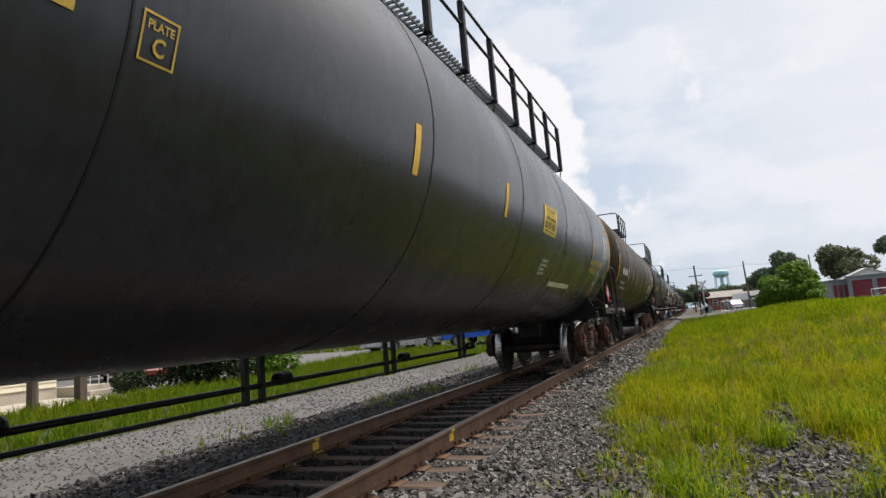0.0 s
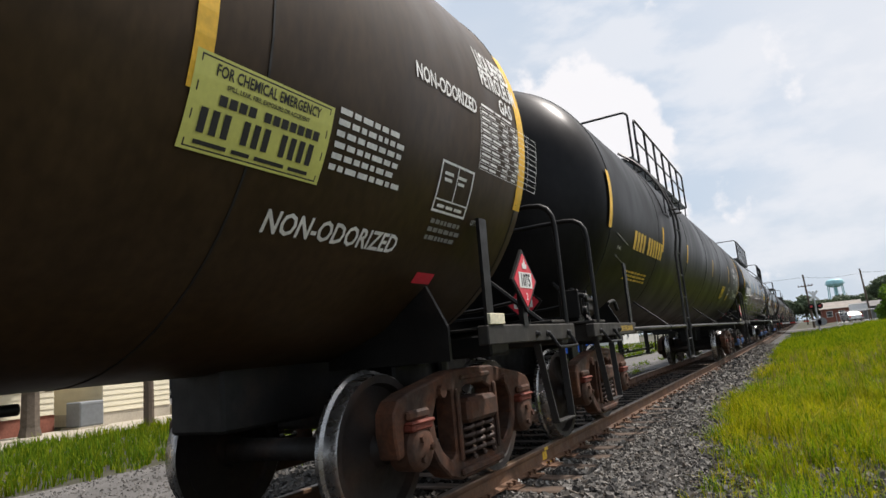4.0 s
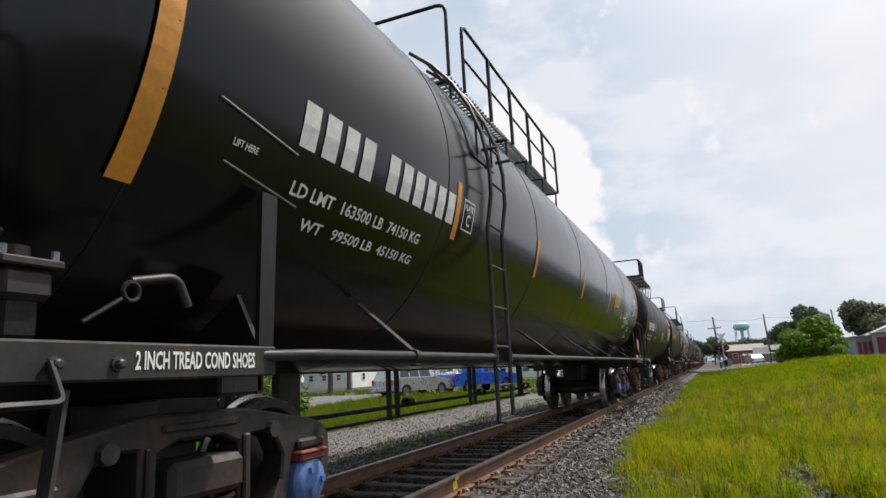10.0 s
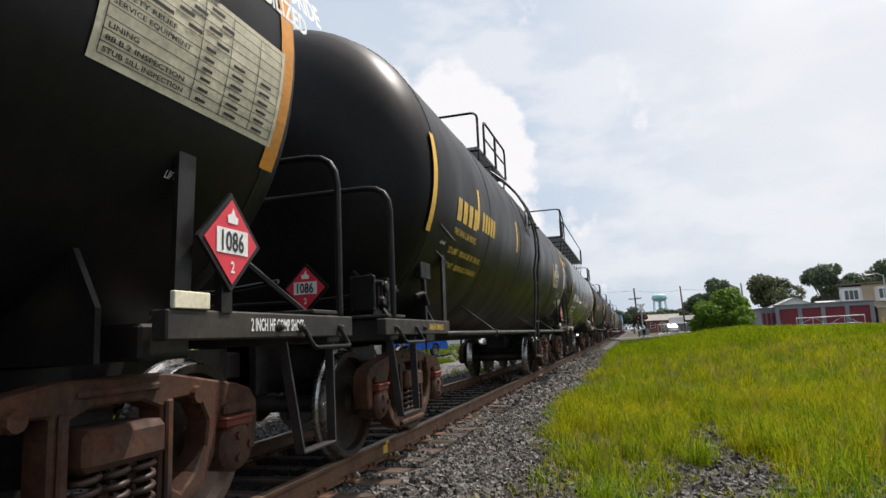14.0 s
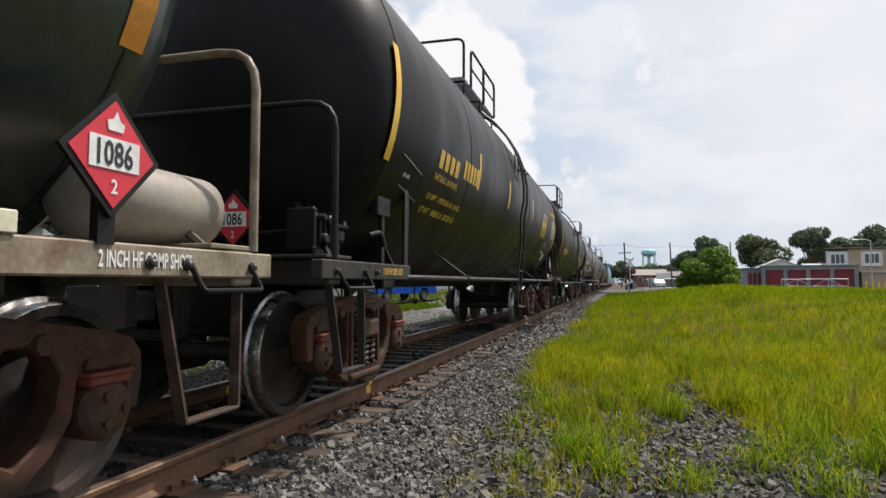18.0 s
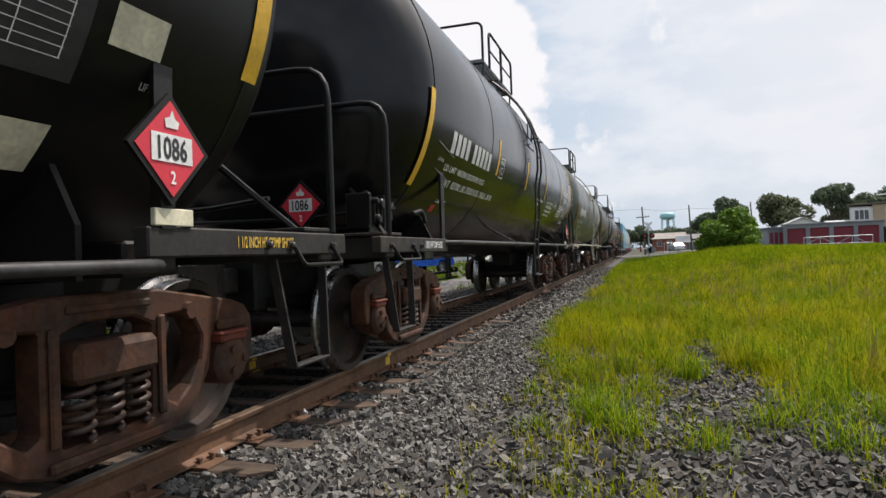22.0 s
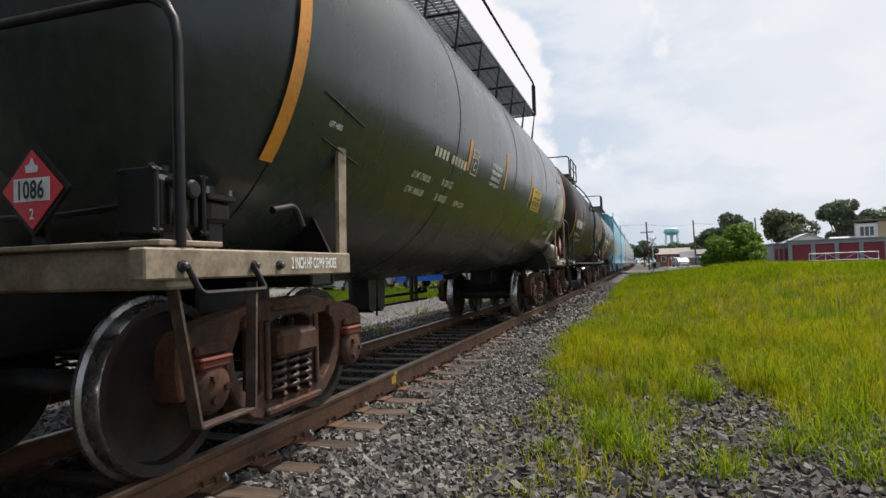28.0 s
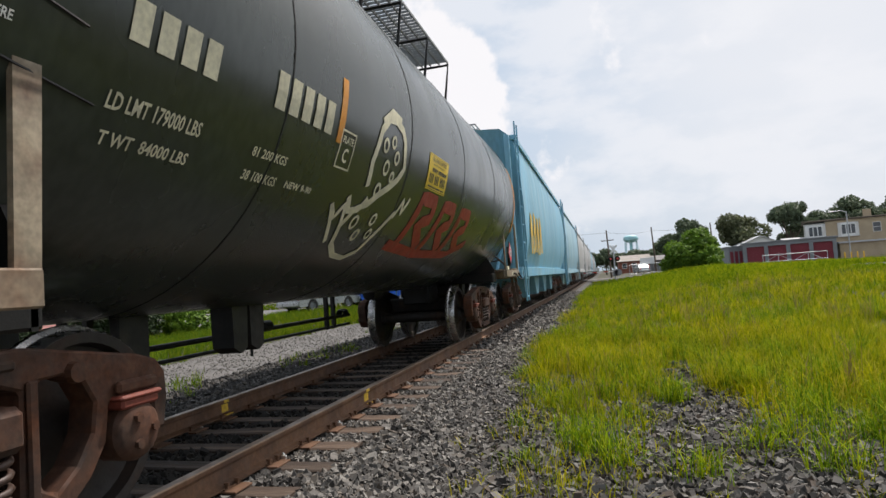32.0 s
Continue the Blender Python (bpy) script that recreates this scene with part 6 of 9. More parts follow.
TRAIN = []
for k, extra in CARS.items():
    length = FRONT[k + 1] - FRONT[k]
    spec = dict(BASE, **extra)
    spec["length"], spec["number"] = round(length, 2), k
    spec["y"] = FRONT[k] - END_GAP + length / 2
    TRAIN.append((tank_car(spec), spec["y"]))
    if k == 16:
        # spray-paint: a white looping outline and a red scrawl, along the barrel's lower half
        tank = next(c for c in TRAIN[-1][0].children if c.name.startswith("tank") and not c.name.startswith("tank_car"))
        lead = -(length / 2 - END_GAP)

        def at(*pts):
            return [(lead + u, v) for u, v in pts]

        g = bmesh.new()
        stroke(g, at((3.75, -27), (3.70, -20), (3.79, -10.5), (3.95, -6), (4.12, -5.4), (4.30, -7), (4.38, -10), (4.46, -18), (4.36, -22), (4.22, -25), (4.05, -28), (3.89, -32)), 0.075)
        stroke(g, at((3.80, -8), (4.02, -3.5), (4.25, -4.5)), 0.06)
        stroke(g, at((3.89, -32), (3.72, -34), (3.62, -40), (3.70, -46), (3.90, -50), (4.15, -51), (4.32, -48), (4.40, -42), (4.52, -36), (4.62, -32)), 0.06)
        stroke(g, at((3.50, -31), (3.60, -35), (3.78, -34), (3.86, -30)), 0.06)
        for u, v, r in ((3.92, -14, 0.05), (4.10, -12, 0.045), (4.22, -16, 0.05), (4.02, -20, 0.055), (4.20, -22, 0.04), (3.98, -27, 0.05), (3.84, -38, 0.055), (4.02, -42, 0.05), (4.20, -36, 0.05), (4.28, -41, 0.045)):
            stroke(g, ring(lead + u, v, r, r * 36), 0.028)
        part("graffiti", g, M_CREAM, tank, "white sprayed outline figure")
        part("graffiti", stroke(bmesh.new(), at((3.56, -45.5), (3.28, -34), (3.42, -38), (3.50, -33), (3.62, -40)), 0.045), M_CREAM, tank, "white sprayed letters")
        part("graffiti", stroke(bmesh.new(), at((4.62, -34), (4.72, -27), (4.78, -32), (4.88, -26)), 0.045), M_CREAM, tank, "white sprayed letters")
        for u in (5.15, 6.05, 6.95):
            part("graffiti", stroke(bmesh.new(), at((u, -45), (u + 0.15, -24), (u + 0.62, -24), (u + 0.66, -31), (u + 0.30, -34), (u + 0.75, -44)), 0.16), M_SPRAY_RED, tank, "faded red sprayed letter")
        part("graffiti", stroke(bmesh.new(), at((4.9, -44), (6.0, -47), (7.4, -46), (8.1, -38)), 0.13), M_SPRAY_RED, tank, "faded red sprayed stroke")
    if k == 3:
        tank = next(c for c in TRAIN[-1][0].children if c.name.startswith("tank") and not c.name.startswith("tank_car"))
        lead = -(length / 2 - END_GAP)
        for pts in (((12.18, -34), (12.23, -31), (12.30, -35), (12.36, -30), (12.42, -35), (12.50, -29.5)), ((12.15, -36), (12.33, -37), (12.60, -33), (12.70, -30)), ((12.45, -34), (12.55, -31), (12.60, -35), (12.68, -32))):
            part("graffiti", stroke(bmesh.new(), [(lead + u, v) for u, v in pts], 0.014), M_PATCH, tank, "thin pale sprayed scrawl")


# -- lettering of each car --
words(1, M_GOLD, "LIQUEFIED PETROLEUM GAS", 13.32, -23.7, 1.44, 0.098)
words(1, M_GOLD, "NON-ODORIZED", 13.31, -29.4, 0.78, 0.102)
test_table(1, M_WHITE, 14.88, -16.1, 1.03, 15.1)
frame_stencil(1, M_WHITE, 14.37, -37.4, 0.37, 10.5)
fine_print(1, M_GOLD, 4, 14.39, -41.7, 0.36)
paint_patch(1, M_CREAM, 10.4, -43.3, 1.64, 3, "cream painted data block")
words(1, M_WHITE, "OWNERSHIP SUBJECT TO A", 9.38, -31.4, 0.39, 0.034)
words(1, M_WHITE, "SECURITY AGREEMENT FILED", 9.39, -33.6, 0.42, 0.035)
words(1, M_WHITE, "WITH THE INTERSTATE", 9.4, -35.8, 0.33, 0.035)
words(1, M_WHITE, "COMMERCE COMMISSION", 9.41, -37.9, 0.37, 0.037)
notice(1, M_PANEL, 1, 9.06, -18.8, 0.77, 13)
plate_stencil(1, M_GOLD, 2.70, -22.4, 0.66)
owner_mark(1, M_GOLD, 10, 0.75, -20.5, 1.75, 0.2)
for at in ((13.51, -17.2, 8.1), (5.05, -20.6, 12.4), (7.33, -20.2, 12.4),):
    dash(1, *at)
owner_mark(2, M_WHITE, 9, 1.03, -19.9, 1.41, 0.178)
words(2, M_WHITE, "LD LMT 163900 LB 74 350 KG", 1.02, -30.0, 1.18, 0.079)
words(2, M_WHITE, "LT WT   99100 LB 44 950 KG  OKLA 11/1991", 1.01, -35.5, 1.79, 0.078)
words(2, M_PATCH, "2'' TREADGUARD", 0.99, -41.4, 0.42, 0.061)
words(2, M_PATCH, "TREAD COND. SHOES", 1.0, -43.5, 0.55, 0.051)
paint_patch(2, M_RED, 1.16, -48.1, 0.18, 3.4, "small red paint mark")
plate_stencil(2, M_WHITE, 2.76, -21.0)
notice(2, M_PANEL_PALE, 1, 12.54, -31.7, 0.76, 13)
fine_print(2, M_WHITE, 6, 13.34, -22.8, 0.6)
words(2, M_WHITE, "NON-ODORIZED", 13.07, -41.1, 1.03, 0.11)
words(2, M_WHITE, "NON-ODORIZED", 13.97, -4.9, 0.75, 0.095)
words(2, M_WHITE, "LIQUEFIED", 14.91, 10.4, 0.54, 0.168)
words(2, M_WHITE, "PETROLEUM", 14.88, 4.8, 0.59, 0.138)
words(2, M_WHITE, "GAS", 15.12, -0.3, 0.22, 0.112)
test_table(2, M_WHITE, 14.77, -17.6, 1.0, 14.9)
frame_stencil(2, M_WHITE, 14.31, -30.3, 0.42, 11.3)
fine_print(2, M_PATCH, 3, 14.35, -33.8, 0.42)
paint_patch(2, M_RED, 14.48, -47.8, 0.22, 3, "small red paint mark")
for at in ((2.71, -25.3, 16.2), (4.28, -25.9, 16.2), (6.14, -26.1, 15.7), (8.25, -25.4, 15.2), (10.40, -24.8, 14.6), (12.52, -24.0, 14.2),):
    dash(2, *at)
owner_mark(3, M_GOLD, 10, 1.16, -20.8, 1.9, 0.25)
fine_print(3, M_GOLD, 3, 1.13, -32.8, 1.41)
notice(3, M_PANEL, 1, 11.78, -33.2, 0.6, 13)
words(3, M_WHITE, "OWNERSHIP SUBJECT TO A", 13.29, -21.0, 0.43, 0.033)
words(3, M_WHITE, "SECURITY AGREEMENT FILED", 13.29, -23.0, 0.47, 0.033)
words(3, M_WHITE, "WITH THE INTERSTATE", 13.29, -25.2, 0.36, 0.03)
words(3, M_WHITE, "COMMERCE COMMISSION", 13.29, -27.1, 0.42, 0.033)
fine_print(3, M_GOLD, 3, 13.27, -30.4, 0.36)
words(3, M_WHITE, "LIQUEFIED", 14.4, -0.4, 0.67, 0.13)
words(3, M_WHITE, "PETROLEUM", 14.35, -6.8, 0.79, 0.109)
words(3, M_WHITE, "GAS", 14.6, -13.2, 0.25, 0.095)
frame_stencil(3, M_WHITE, 14.54, -30.6, 0.37, 10.2)
words(3, M_WHITE, "NON-ODORIZED", 14.99, -27.4, 1.04, 0.102)
test_table(3, M_WHITE, 15.34, -18.7, 1.01, 16.5)
for at in ((3.07, -15.7, 13.8), (5.48, -15.4, 12.4), (9.37, -16.0, 14.2), (13.16, -15.2, 17.8),):
    dash(3, *at)
owner_mark(4, M_WHITE, 10, 0.79, -17.0, 2.0, 0.252)
words(4, M_WHITE, "LD LMT  163300 LB  74100 KG", 0.93, -26.1, 1.58, 0.076)
words(4, M_WHITE, "LT WT   99700 LB  45200 KG", 0.93, -31.2, 1.6, 0.074)
plate_stencil(4, M_WHITE, 2.98, -17.1)
notice(4, M_PANEL, 3, 13.4, -16.6, 0.68, 14.6)
words(4, M_WHITE, "FRA AIP", 13.54, -24.6, 0.48, 0.096)
words(4, M_WHITE, "NON-ODORIZED", 14.2, -16.9, 0.98, 0.114)
words(4, M_WHITE, "LIQUEFIED PETROLEUM GAS", 14.21, -23.1, 1.12, 0.107)
words(4, M_WHITE, "OWNERSHIP SUBJECT TO A SECURITY AGREEMENT", 13.53, -27.7, 0.83, 0.029)
words(4, M_WHITE, "FILED WITH THE SURFACE TRANSPORTATION BOARD", 13.54, -29.4, 0.84, 0.033)
fine_print(4, M_WHITE, 2, 13.48, -32.1, 0.83)
frame_stencil(4, M_WHITE, 14.94, -37.9, 0.5, 10.3)
test_table(4, M_WHITE, 15.51, -17.0, 0.99, 18.4)
for at in ((2.89, -13.1, 17.0), (5.85, -12.5, 17.9), (8.25, -11.9, 17.9), (11.47, -10.9, 18.8), (13.24, -13.8, 17.0),):
    dash(4, *at)
owner_mark(5, M_WHITE, 10, 0.85, -18.2, 2.12, 0.244)
words(5, M_WHITE, "LD LMT  163500 LB  74150 KG", 0.89, -27.1, 1.55, 0.075)
words(5, M_WHITE, "WT   99500 LB  45150 KG", 1.08, -32.9, 1.37, 0.066)
plate_stencil(5, M_WHITE, 3.11, -18.2)
test_table(5, M_WHITE, 15.56, -15.0, 1.0, 14)
frame_stencil(5, M_WHITE, 15.18, -37.8, 0.41, 10.5)
words(5, M_WHITE, "PETROLEUM GAS", 14.35, -24.9, 0.68, 0.09)
words(5, M_WHITE, "ODORIZED", 14.32, -19.4, 0.44, 0.097)
fine_print(5, M_WHITE, 2, 14.31, -27.6, 0.31)
paint_patch(5, M_RED, 15.35, -52.1, 0.2, 3, "small red paint mark")
notice(5, M_PANEL, 3, 12.23, -18.1, 0.66, 13)
for at in ((3.01, -22.1, 17.1), (5.61, -22.0, 16.1), (8.64, -21.5, 15.3), (11.49, -21.9, 13.9), (13.6, -22.7, 17.4),):
    dash(5, *at)
owner_mark(6, M_WHITE, 9, 0.63, -17.1, 1.92, 0.254)
words(6, M_WHITE, "LD LMT 178600 LBS 81000 KGS", 0.57, -24.6, 1.64, 0.07)
words(6, M_WHITE, "WT  84400 LBS 38300 KGS", 0.72, -29.0, 1.48, 0.067)
words(6, M_WHITE, "2-91", 0.79, -34.7, 0.19, 0.067)
plate_stencil(6, M_WHITE, 3.02, -15.9)
words(6, M_WHITE, "OWNERSHIP SUBJECT TO A SECURITY AGREEMENT FILED", 3.23, -24.1, 0.89, 0.03)
words(6, M_WHITE, "WITH THE SURFACE TRANSPORTATION BOARD", 3.23, -25.3, 0.71, 0.028)
notice(6, M_PANEL, 2, 6.48, -26.1, 0.84, 13)
words(6, M_WHITE, "FIBERGLASS INSULATION", 8.12, -24.1, 0.83, 0.048)
words(6, M_WHITE, "DO NOT EXCEED 450F", 8.1, -26.8, 0.74, 0.05)
frame_stencil(6, M_WHITE, 9.37, -32.2, 0.42, 9.5)
test_table(6, M_WHITE, 10.22, -19.0, 1.10, 15.6, M_CREAM, ("STUB SILL INSPECTION", "88.B.2 INSPECTION", "LINING", "", "SERVICE EQUIPMENT", "SAFETY RELIEF"))
words(6, M_WHITE, "VINYL CHLORIDE", 10.77, 10.6, 1.06, 0.147)
words(6, M_WHITE, "STABILIZED", 10.94, 5.2, 0.67, 0.116)
for at in ((2.60, -21.5, 17.4), (5.07, -22.9, 17.2), (7.86, -22.3, 16.5),):
    dash(6, *at)
owner_mark(7, M_GOLD, 4, 0.78, -12.3, 0.96, 0.248)
owner_mark(7, M_GOLD, 5, 1.93, -10.5, 0.78, 0.233)
words(7, M_GOLD, "THE TANK CAR PEOPLE", 0.78, -17.5, 0.95, 0.068)
words(7, M_GOLD, "LD LMT  180100 LB  81 700 KG", 0.76, -24.8, 1.4, 0.067)
words(7, M_GOLD, "T WT   82900 LB  37 600 KG", 0.85, -30.5, 1.32, 0.063)
fine_print(7, M_WHITE, 4, 9.82, -0.4, 0.53)
notice(7, M_CREAM, 1, 9.63, -17.0, 0.89, 13)
words(7, M_GOLD, "VINYL CHLORIDE STABILIZED", 11.38, 9.3, 1.43, 0.114)
test_table(7, M_WHITE, 11.67, -13.2, 1.01, 17.9)
frame_stencil(7, M_WHITE, 10.71, -30.3, 0.62, 9.8)
paint_patch(7, M_CREAM, 11.57, -32.6, 0.52, 7.6, "cream painted data block")
for at in ((1.84, -11.1, 16.7), (4.53, -9.8, 17.3), (6.96, -14.4, 17.0), (9.56, -14.4, 17.0),):
    dash(7, *at)
owner_mark(8, M_WHITE, 9, 0.9, -20, 1.9, 0.22)
words(8, M_WHITE, "LD LMT 179000 LBS 81200 KGS", 0.9, -28.5, 1.6, 0.065)
words(8, M_WHITE, "LT WT  84000 LBS 38100 KGS", 0.9, -33.5, 1.6, 0.065)
words(8, M_WHITE, "COMPRESSED TO 3 1/2\"", 7.84, -13.9, 0.5, 0.047)
words(8, M_WHITE, "DO NOT EXCEED 450 F", 7.84, -16.9, 0.45, 0.039)
words(8, M_WHITE, "VINYL CHLORIDE", 10.56, 9.7, 0.72, 0.135)
words(8, M_WHITE, "STABILIZED", 10.66, 4.4, 0.57, 0.093)
test_table(8, M_WHITE, 10.45, -15.2, 1.0, 14)
frame_stencil(8, M_WHITE, 9.88, -31.0, 0.43, 9.5)
fine_print(8, M_PATCH, 2, 9.09, -30.3, 0.54)
paint_patch(8, M_CREAM, 10.75, -39.3, 0.39, 7.0, "cream painted data block")
for at in ((2.9, -20, 15.5), (5.1, -20, 15.5), (7.3, -20, 15.5), (9.54, -17.3, 16.2),):
    dash(8, *at)
owner_mark(9, M_GOLD, 4, 1.28, -14.6, 0.82, 0.185)
owner_mark(9, M_GOLD, 5, 2.27, -13.1, 0.77, 0.215)
words(9, M_GOLD, "THE TANK CAR PEOPLE", 1.24, -18.9, 0.88, 0.062)
words(9, M_GOLD, "LD LMT  178700 LB  81 100 KG", 1.21, -26.1, 1.31, 0.059)
words(9, M_GOLD, "LT WT   84300 LB  38 200 KG", 1.19, -31.6, 1.32, 0.067)
notice(9, M_PANEL, 1, 9.92, -17.7, 0.76, 13)
words(9, M_WHITE, "OWNERSHIP SUBJECT TO A", 10.05, 0.7, 0.46, 0.039)
words(9, M_WHITE, "SECURITY AGREEMENT FILED", 10.04, -1.3, 0.47, 0.038)
words(9, M_WHITE, "WITH THE INTERSTATE", 10.05, -3.3, 0.41, 0.037)
words(9, M_WHITE, "COMMERCE COMMISSION", 10.06, -5.1, 0.42, 0.036)
words(9, M_GOLD, "VINYL CHLORIDE STABILIZED", 11.37, 6.1, 1.47, 0.089)
test_table(9, M_WHITE, 11.91, -14.6, 1.06, 14.7)
frame_stencil(9, M_WHITE, 11.09, -30.3, 0.41, 9.5)
paint_patch(9, M_CREAM, 11.67, -36.9, 0.38, 6.9, "cream painted data block")
for at in ((3.08, -13.8, 16.0), (5.35, -13.3, 15.4), (8.22, -11.5, 15.7), (10.7, -13.6, 15.8),):
    dash(9, *at)
owner_mark(10, M_GOLD, 4, 1.18, -21.7, 0.89, 0.216)
owner_mark(10, M_GOLD, 5, 2.25, -21.4, 0.7, 0.206)
words(10, M_GOLD, "THE TANK CAR PEOPLE", 1.16, -27.5, 0.95, 0.068)
words(10, M_GOLD, "LD LMT  180500 LB  81 900 KG", 1.14, -35.1, 1.49, 0.072)
words(10, M_GOLD, "LT WT   82500 LB  37 400 KG", 1.14, -40.5, 1.46, 0.071)
notice(10, M_PANEL, 2, 8.89, -28.2, 0.69, 13)
words(10, M_GOLD, "VINYL CHLORIDE", 9.59, -18.0, 0.89, 0.089)
words(10, M_GOLD, "STABILIZED", 9.68, -23.0, 0.65, 0.084)
test_table(10, M_WHITE, 10.67, -30.3, 1.09, 14)
frame_stencil(10, M_WHITE, 10.32, -39.2, 0.44, 9.5)
paint_patch(10, M_CREAM, 11.39, -46.8, 0.46, 7.7, "cream painted data block")
paint_patch(10, M_CREAM, 11.93, -26.4, 0.27, 5.8, "cream painted data block")
for at in ((2.14, -17.8, 16.1), (5.62, -17.0, 15.2), (8.86, -17.7, 11.3), (10.68, -18.5, 14.3),):
    dash(10, *at)
owner_mark(11, M_WHITE, 9, 0.7, -18.8, 1.79, 0.224)
words(11, M_WHITE, "LD LMT 180300 LBS 81800 KGS", 0.67, -25.5, 1.72, 0.068)
words(11, M_WHITE, "WT  82700 LBS 37500 KGS OKLA 10-95", 0.85, -31.2, 2.25, 0.079)
words(11, M_WHITE, "COND. SHOES", 0.94, -37.9, 0.32, 0.038)
paint_patch(11, M_RED, 0.89, -42.1, 0.14, 3.0, "small red paint mark")
plate_stencil(11, M_WHITE, 3.02, -19.2)
words(11, M_WHITE, "CONSULT OWNER BEFORE", 6.63, -21.3, 0.78, 0.052)
words(11, M_WHITE, "REPAIRING TANK", 6.61, -24.4, 0.49, 0.053)
words(11, M_WHITE, "0.65 INCH CERAMIC FIBER", 8.01, -20.0, 0.88, 0.052)
words(11, M_WHITE, "AND 4 INCH FIBERGLASS", 8.01, -23.5, 0.85, 0.053)
words(11, M_WHITE, "COMPRESSED TO 4 INCHES", 8.0, -26.6, 0.93, 0.051)
words(11, M_WHITE, "DO NOT EXCEED 450 F", 7.99, -29.7, 0.79, 0.049)
words(11, M_WHITE, "VINYL CHLORIDE,", 10.51, -7.2, 1.04, 0.117)
words(11, M_WHITE, "STABILIZED", 10.68, -13.3, 0.68, 0.097)
fine_print(11, M_WHITE, 3, 9.98, -19.1, 0.69)
fine_print(11, M_WHITE, 3, 9.89, -24.3, 0.84)
frame_stencil(11, M_WHITE, 10.96, -31.9, 0.59, 10.4)
test_table(11, M_WHITE, 11.56, -14.3, 1.27, 18.4)
words(11, M_PATCH, "2'' TREAD COND. SHOES", 11.05, -41.5, 0.62, 0.055)
for at in ((2.9, -18.8, 16.6), (5.19, -18.8, 16.3), (7.51, -18.2, 15.9), (10.15, -16.4, 17.4),):
    dash(11, *at)
owner_mark(12, M_WHITE, 9, 0.84, -15.1, 1.85, 0.229)
words(12, M_WHITE, "LD LMT 182200 LB  82650 KG", 0.86, -24.1, 1.6, 0.075)
words(12, M_WHITE, "WT  80800 LB  36650 KG", 1.06, -29.8, 1.4, 0.059)
plate_stencil(12, M_WHITE, 2.81, -16.2)
paint_patch(12, M_BLACK, 9.22, -14.1, 1.11, 4, "rectangle of newer dark paint")
words(12, M_WHITE, "VINYL CHLORIDE, STABILIZED", 9.25, -13.4, 1.05, 0.09)
test_table(12, M_WHITE, 10.4, -13.1, 0.98, 14)
notice(12, M_PANEL_PALE, 1, 9.3, -35.8, 0.77, 13)
paint_patch(12, M_BLACK, 10.11, -32.2, 0.59, 8.4, "rectangle of newer dark paint")
frame_stencil(12, M_CREAM, 10.11, -32.8, 0.59, 9.5)
fine_print(12, M_WHITE, 2, 8.64, -23.6, 0.72)
words(12, M_WHITE, "INSULATION", 7.67, -26.4, 0.25, 0.051)
words(12, M_WHITE, "450 F", 7.68, -30.4, 0.16, 0.046)
for at in ((2.78, -19.8, 16.5), (4.67, -15.4, 12.6), (8.7, -19.4, 11.0),):
    dash(12, *at)
owner_mark(13, M_GOLD, 4, 0.82, -21.5, 0.82, 0.205)
owner_mark(13, M_GOLD, 5, 1.79, -21.8, 0.77, 0.215)
words(13, M_GOLD, "THE TANK CAR PEOPLE", 0.84, -27.9, 0.85, 0.07)
words(13, M_GOLD, "LD LMT 180100 LB  81 700 KG", 0.9, -35.3, 1.3, 0.08)
words(13, M_GOLD, "T WT  82900 LB  37 600 KG", 1.22, -40.2, 1.06, 0.069)
paint_patch(13, M_BLACK, 2.49, -33.1, 1.28, 13.4, "rectangle of newer dark paint")
notice(13, M_PANEL, 1, 7.46, -25.9, 0.75, 13)
for at in ((1.64, -14.9, 10.2), (3.95, -15.0, 9.6),):
    dash(13, *at)
owner_mark(14, M_CREAM, 9, 2.33, -18.2, 1.05, 0.089)
words(14, M_CREAM, "LD LMT 179000 LBS", 1.97, -26.9, 0.46, 0.058)
words(14, M_CREAM, "LT WT  84000 LBS", 1.96, -31.8, 0.45, 0.06)
words(14, M_CREAM, "81 200 KGS", 2.77, -26.3, 0.34, 0.07)
words(14, M_CREAM, "38 100 KGS", 2.75, -31.8, 0.36, 0.074)
words(14, M_CREAM, "NEW 12-90", 3.39, -31.8, 0.36, 0.062)
plate_stencil(14, M_CREAM, 3.54, -18.5)
words(14, M_WHITE, "0.65\" CERAMIC FIBER AND", 4.45, -11.2, 0.55, 0.056)
words(14, M_WHITE, "4\" FIBERGLASS INSULATION", 4.44, -13.7, 0.56, 0.048)
words(14, M_WHITE, "COMPRESSED TO 3 1/2\"", 4.46, -16.3, 0.5, 0.048)
words(14, M_WHITE, "DO NOT EXCEED 450 F", 4.46, -18.8, 0.49, 0.041)
notice(14, M_PANEL, 1, 7.47, -20.8, 0.84, 13)
test_table(14, M_CREAM, 10.44, -18.6, 1.01, 15.5, M_CREAM)
paint_patch(14, M_BLACK, 10.63, 6.7, 0.57, 4, "rectangle of newer dark paint")
words(14, M_WHITE, "STABILIZED", 10.64, 4.9, 0.5, 0.101)
paint_patch(14, M_BLACK, 9.74, -32.0, 0.47, 8.2, "rectangle of newer dark paint")
frame_stencil(14, M_CREAM, 9.74, -32.6, 0.47, 9.5)
words(14, M_PATCH, "OWNERSHIP SUBJECT TO A SECURITY", 9.01, -32.1, 0.49, 0.027)
words(14, M_PATCH, "AGREEMENT WITH TRUSTEE", 9.03, -33.4, 0.44, 0.028)
paint_patch(14, M_CREAM, 10.75, -36.8, 0.32, 8.1, "cream painted data block")
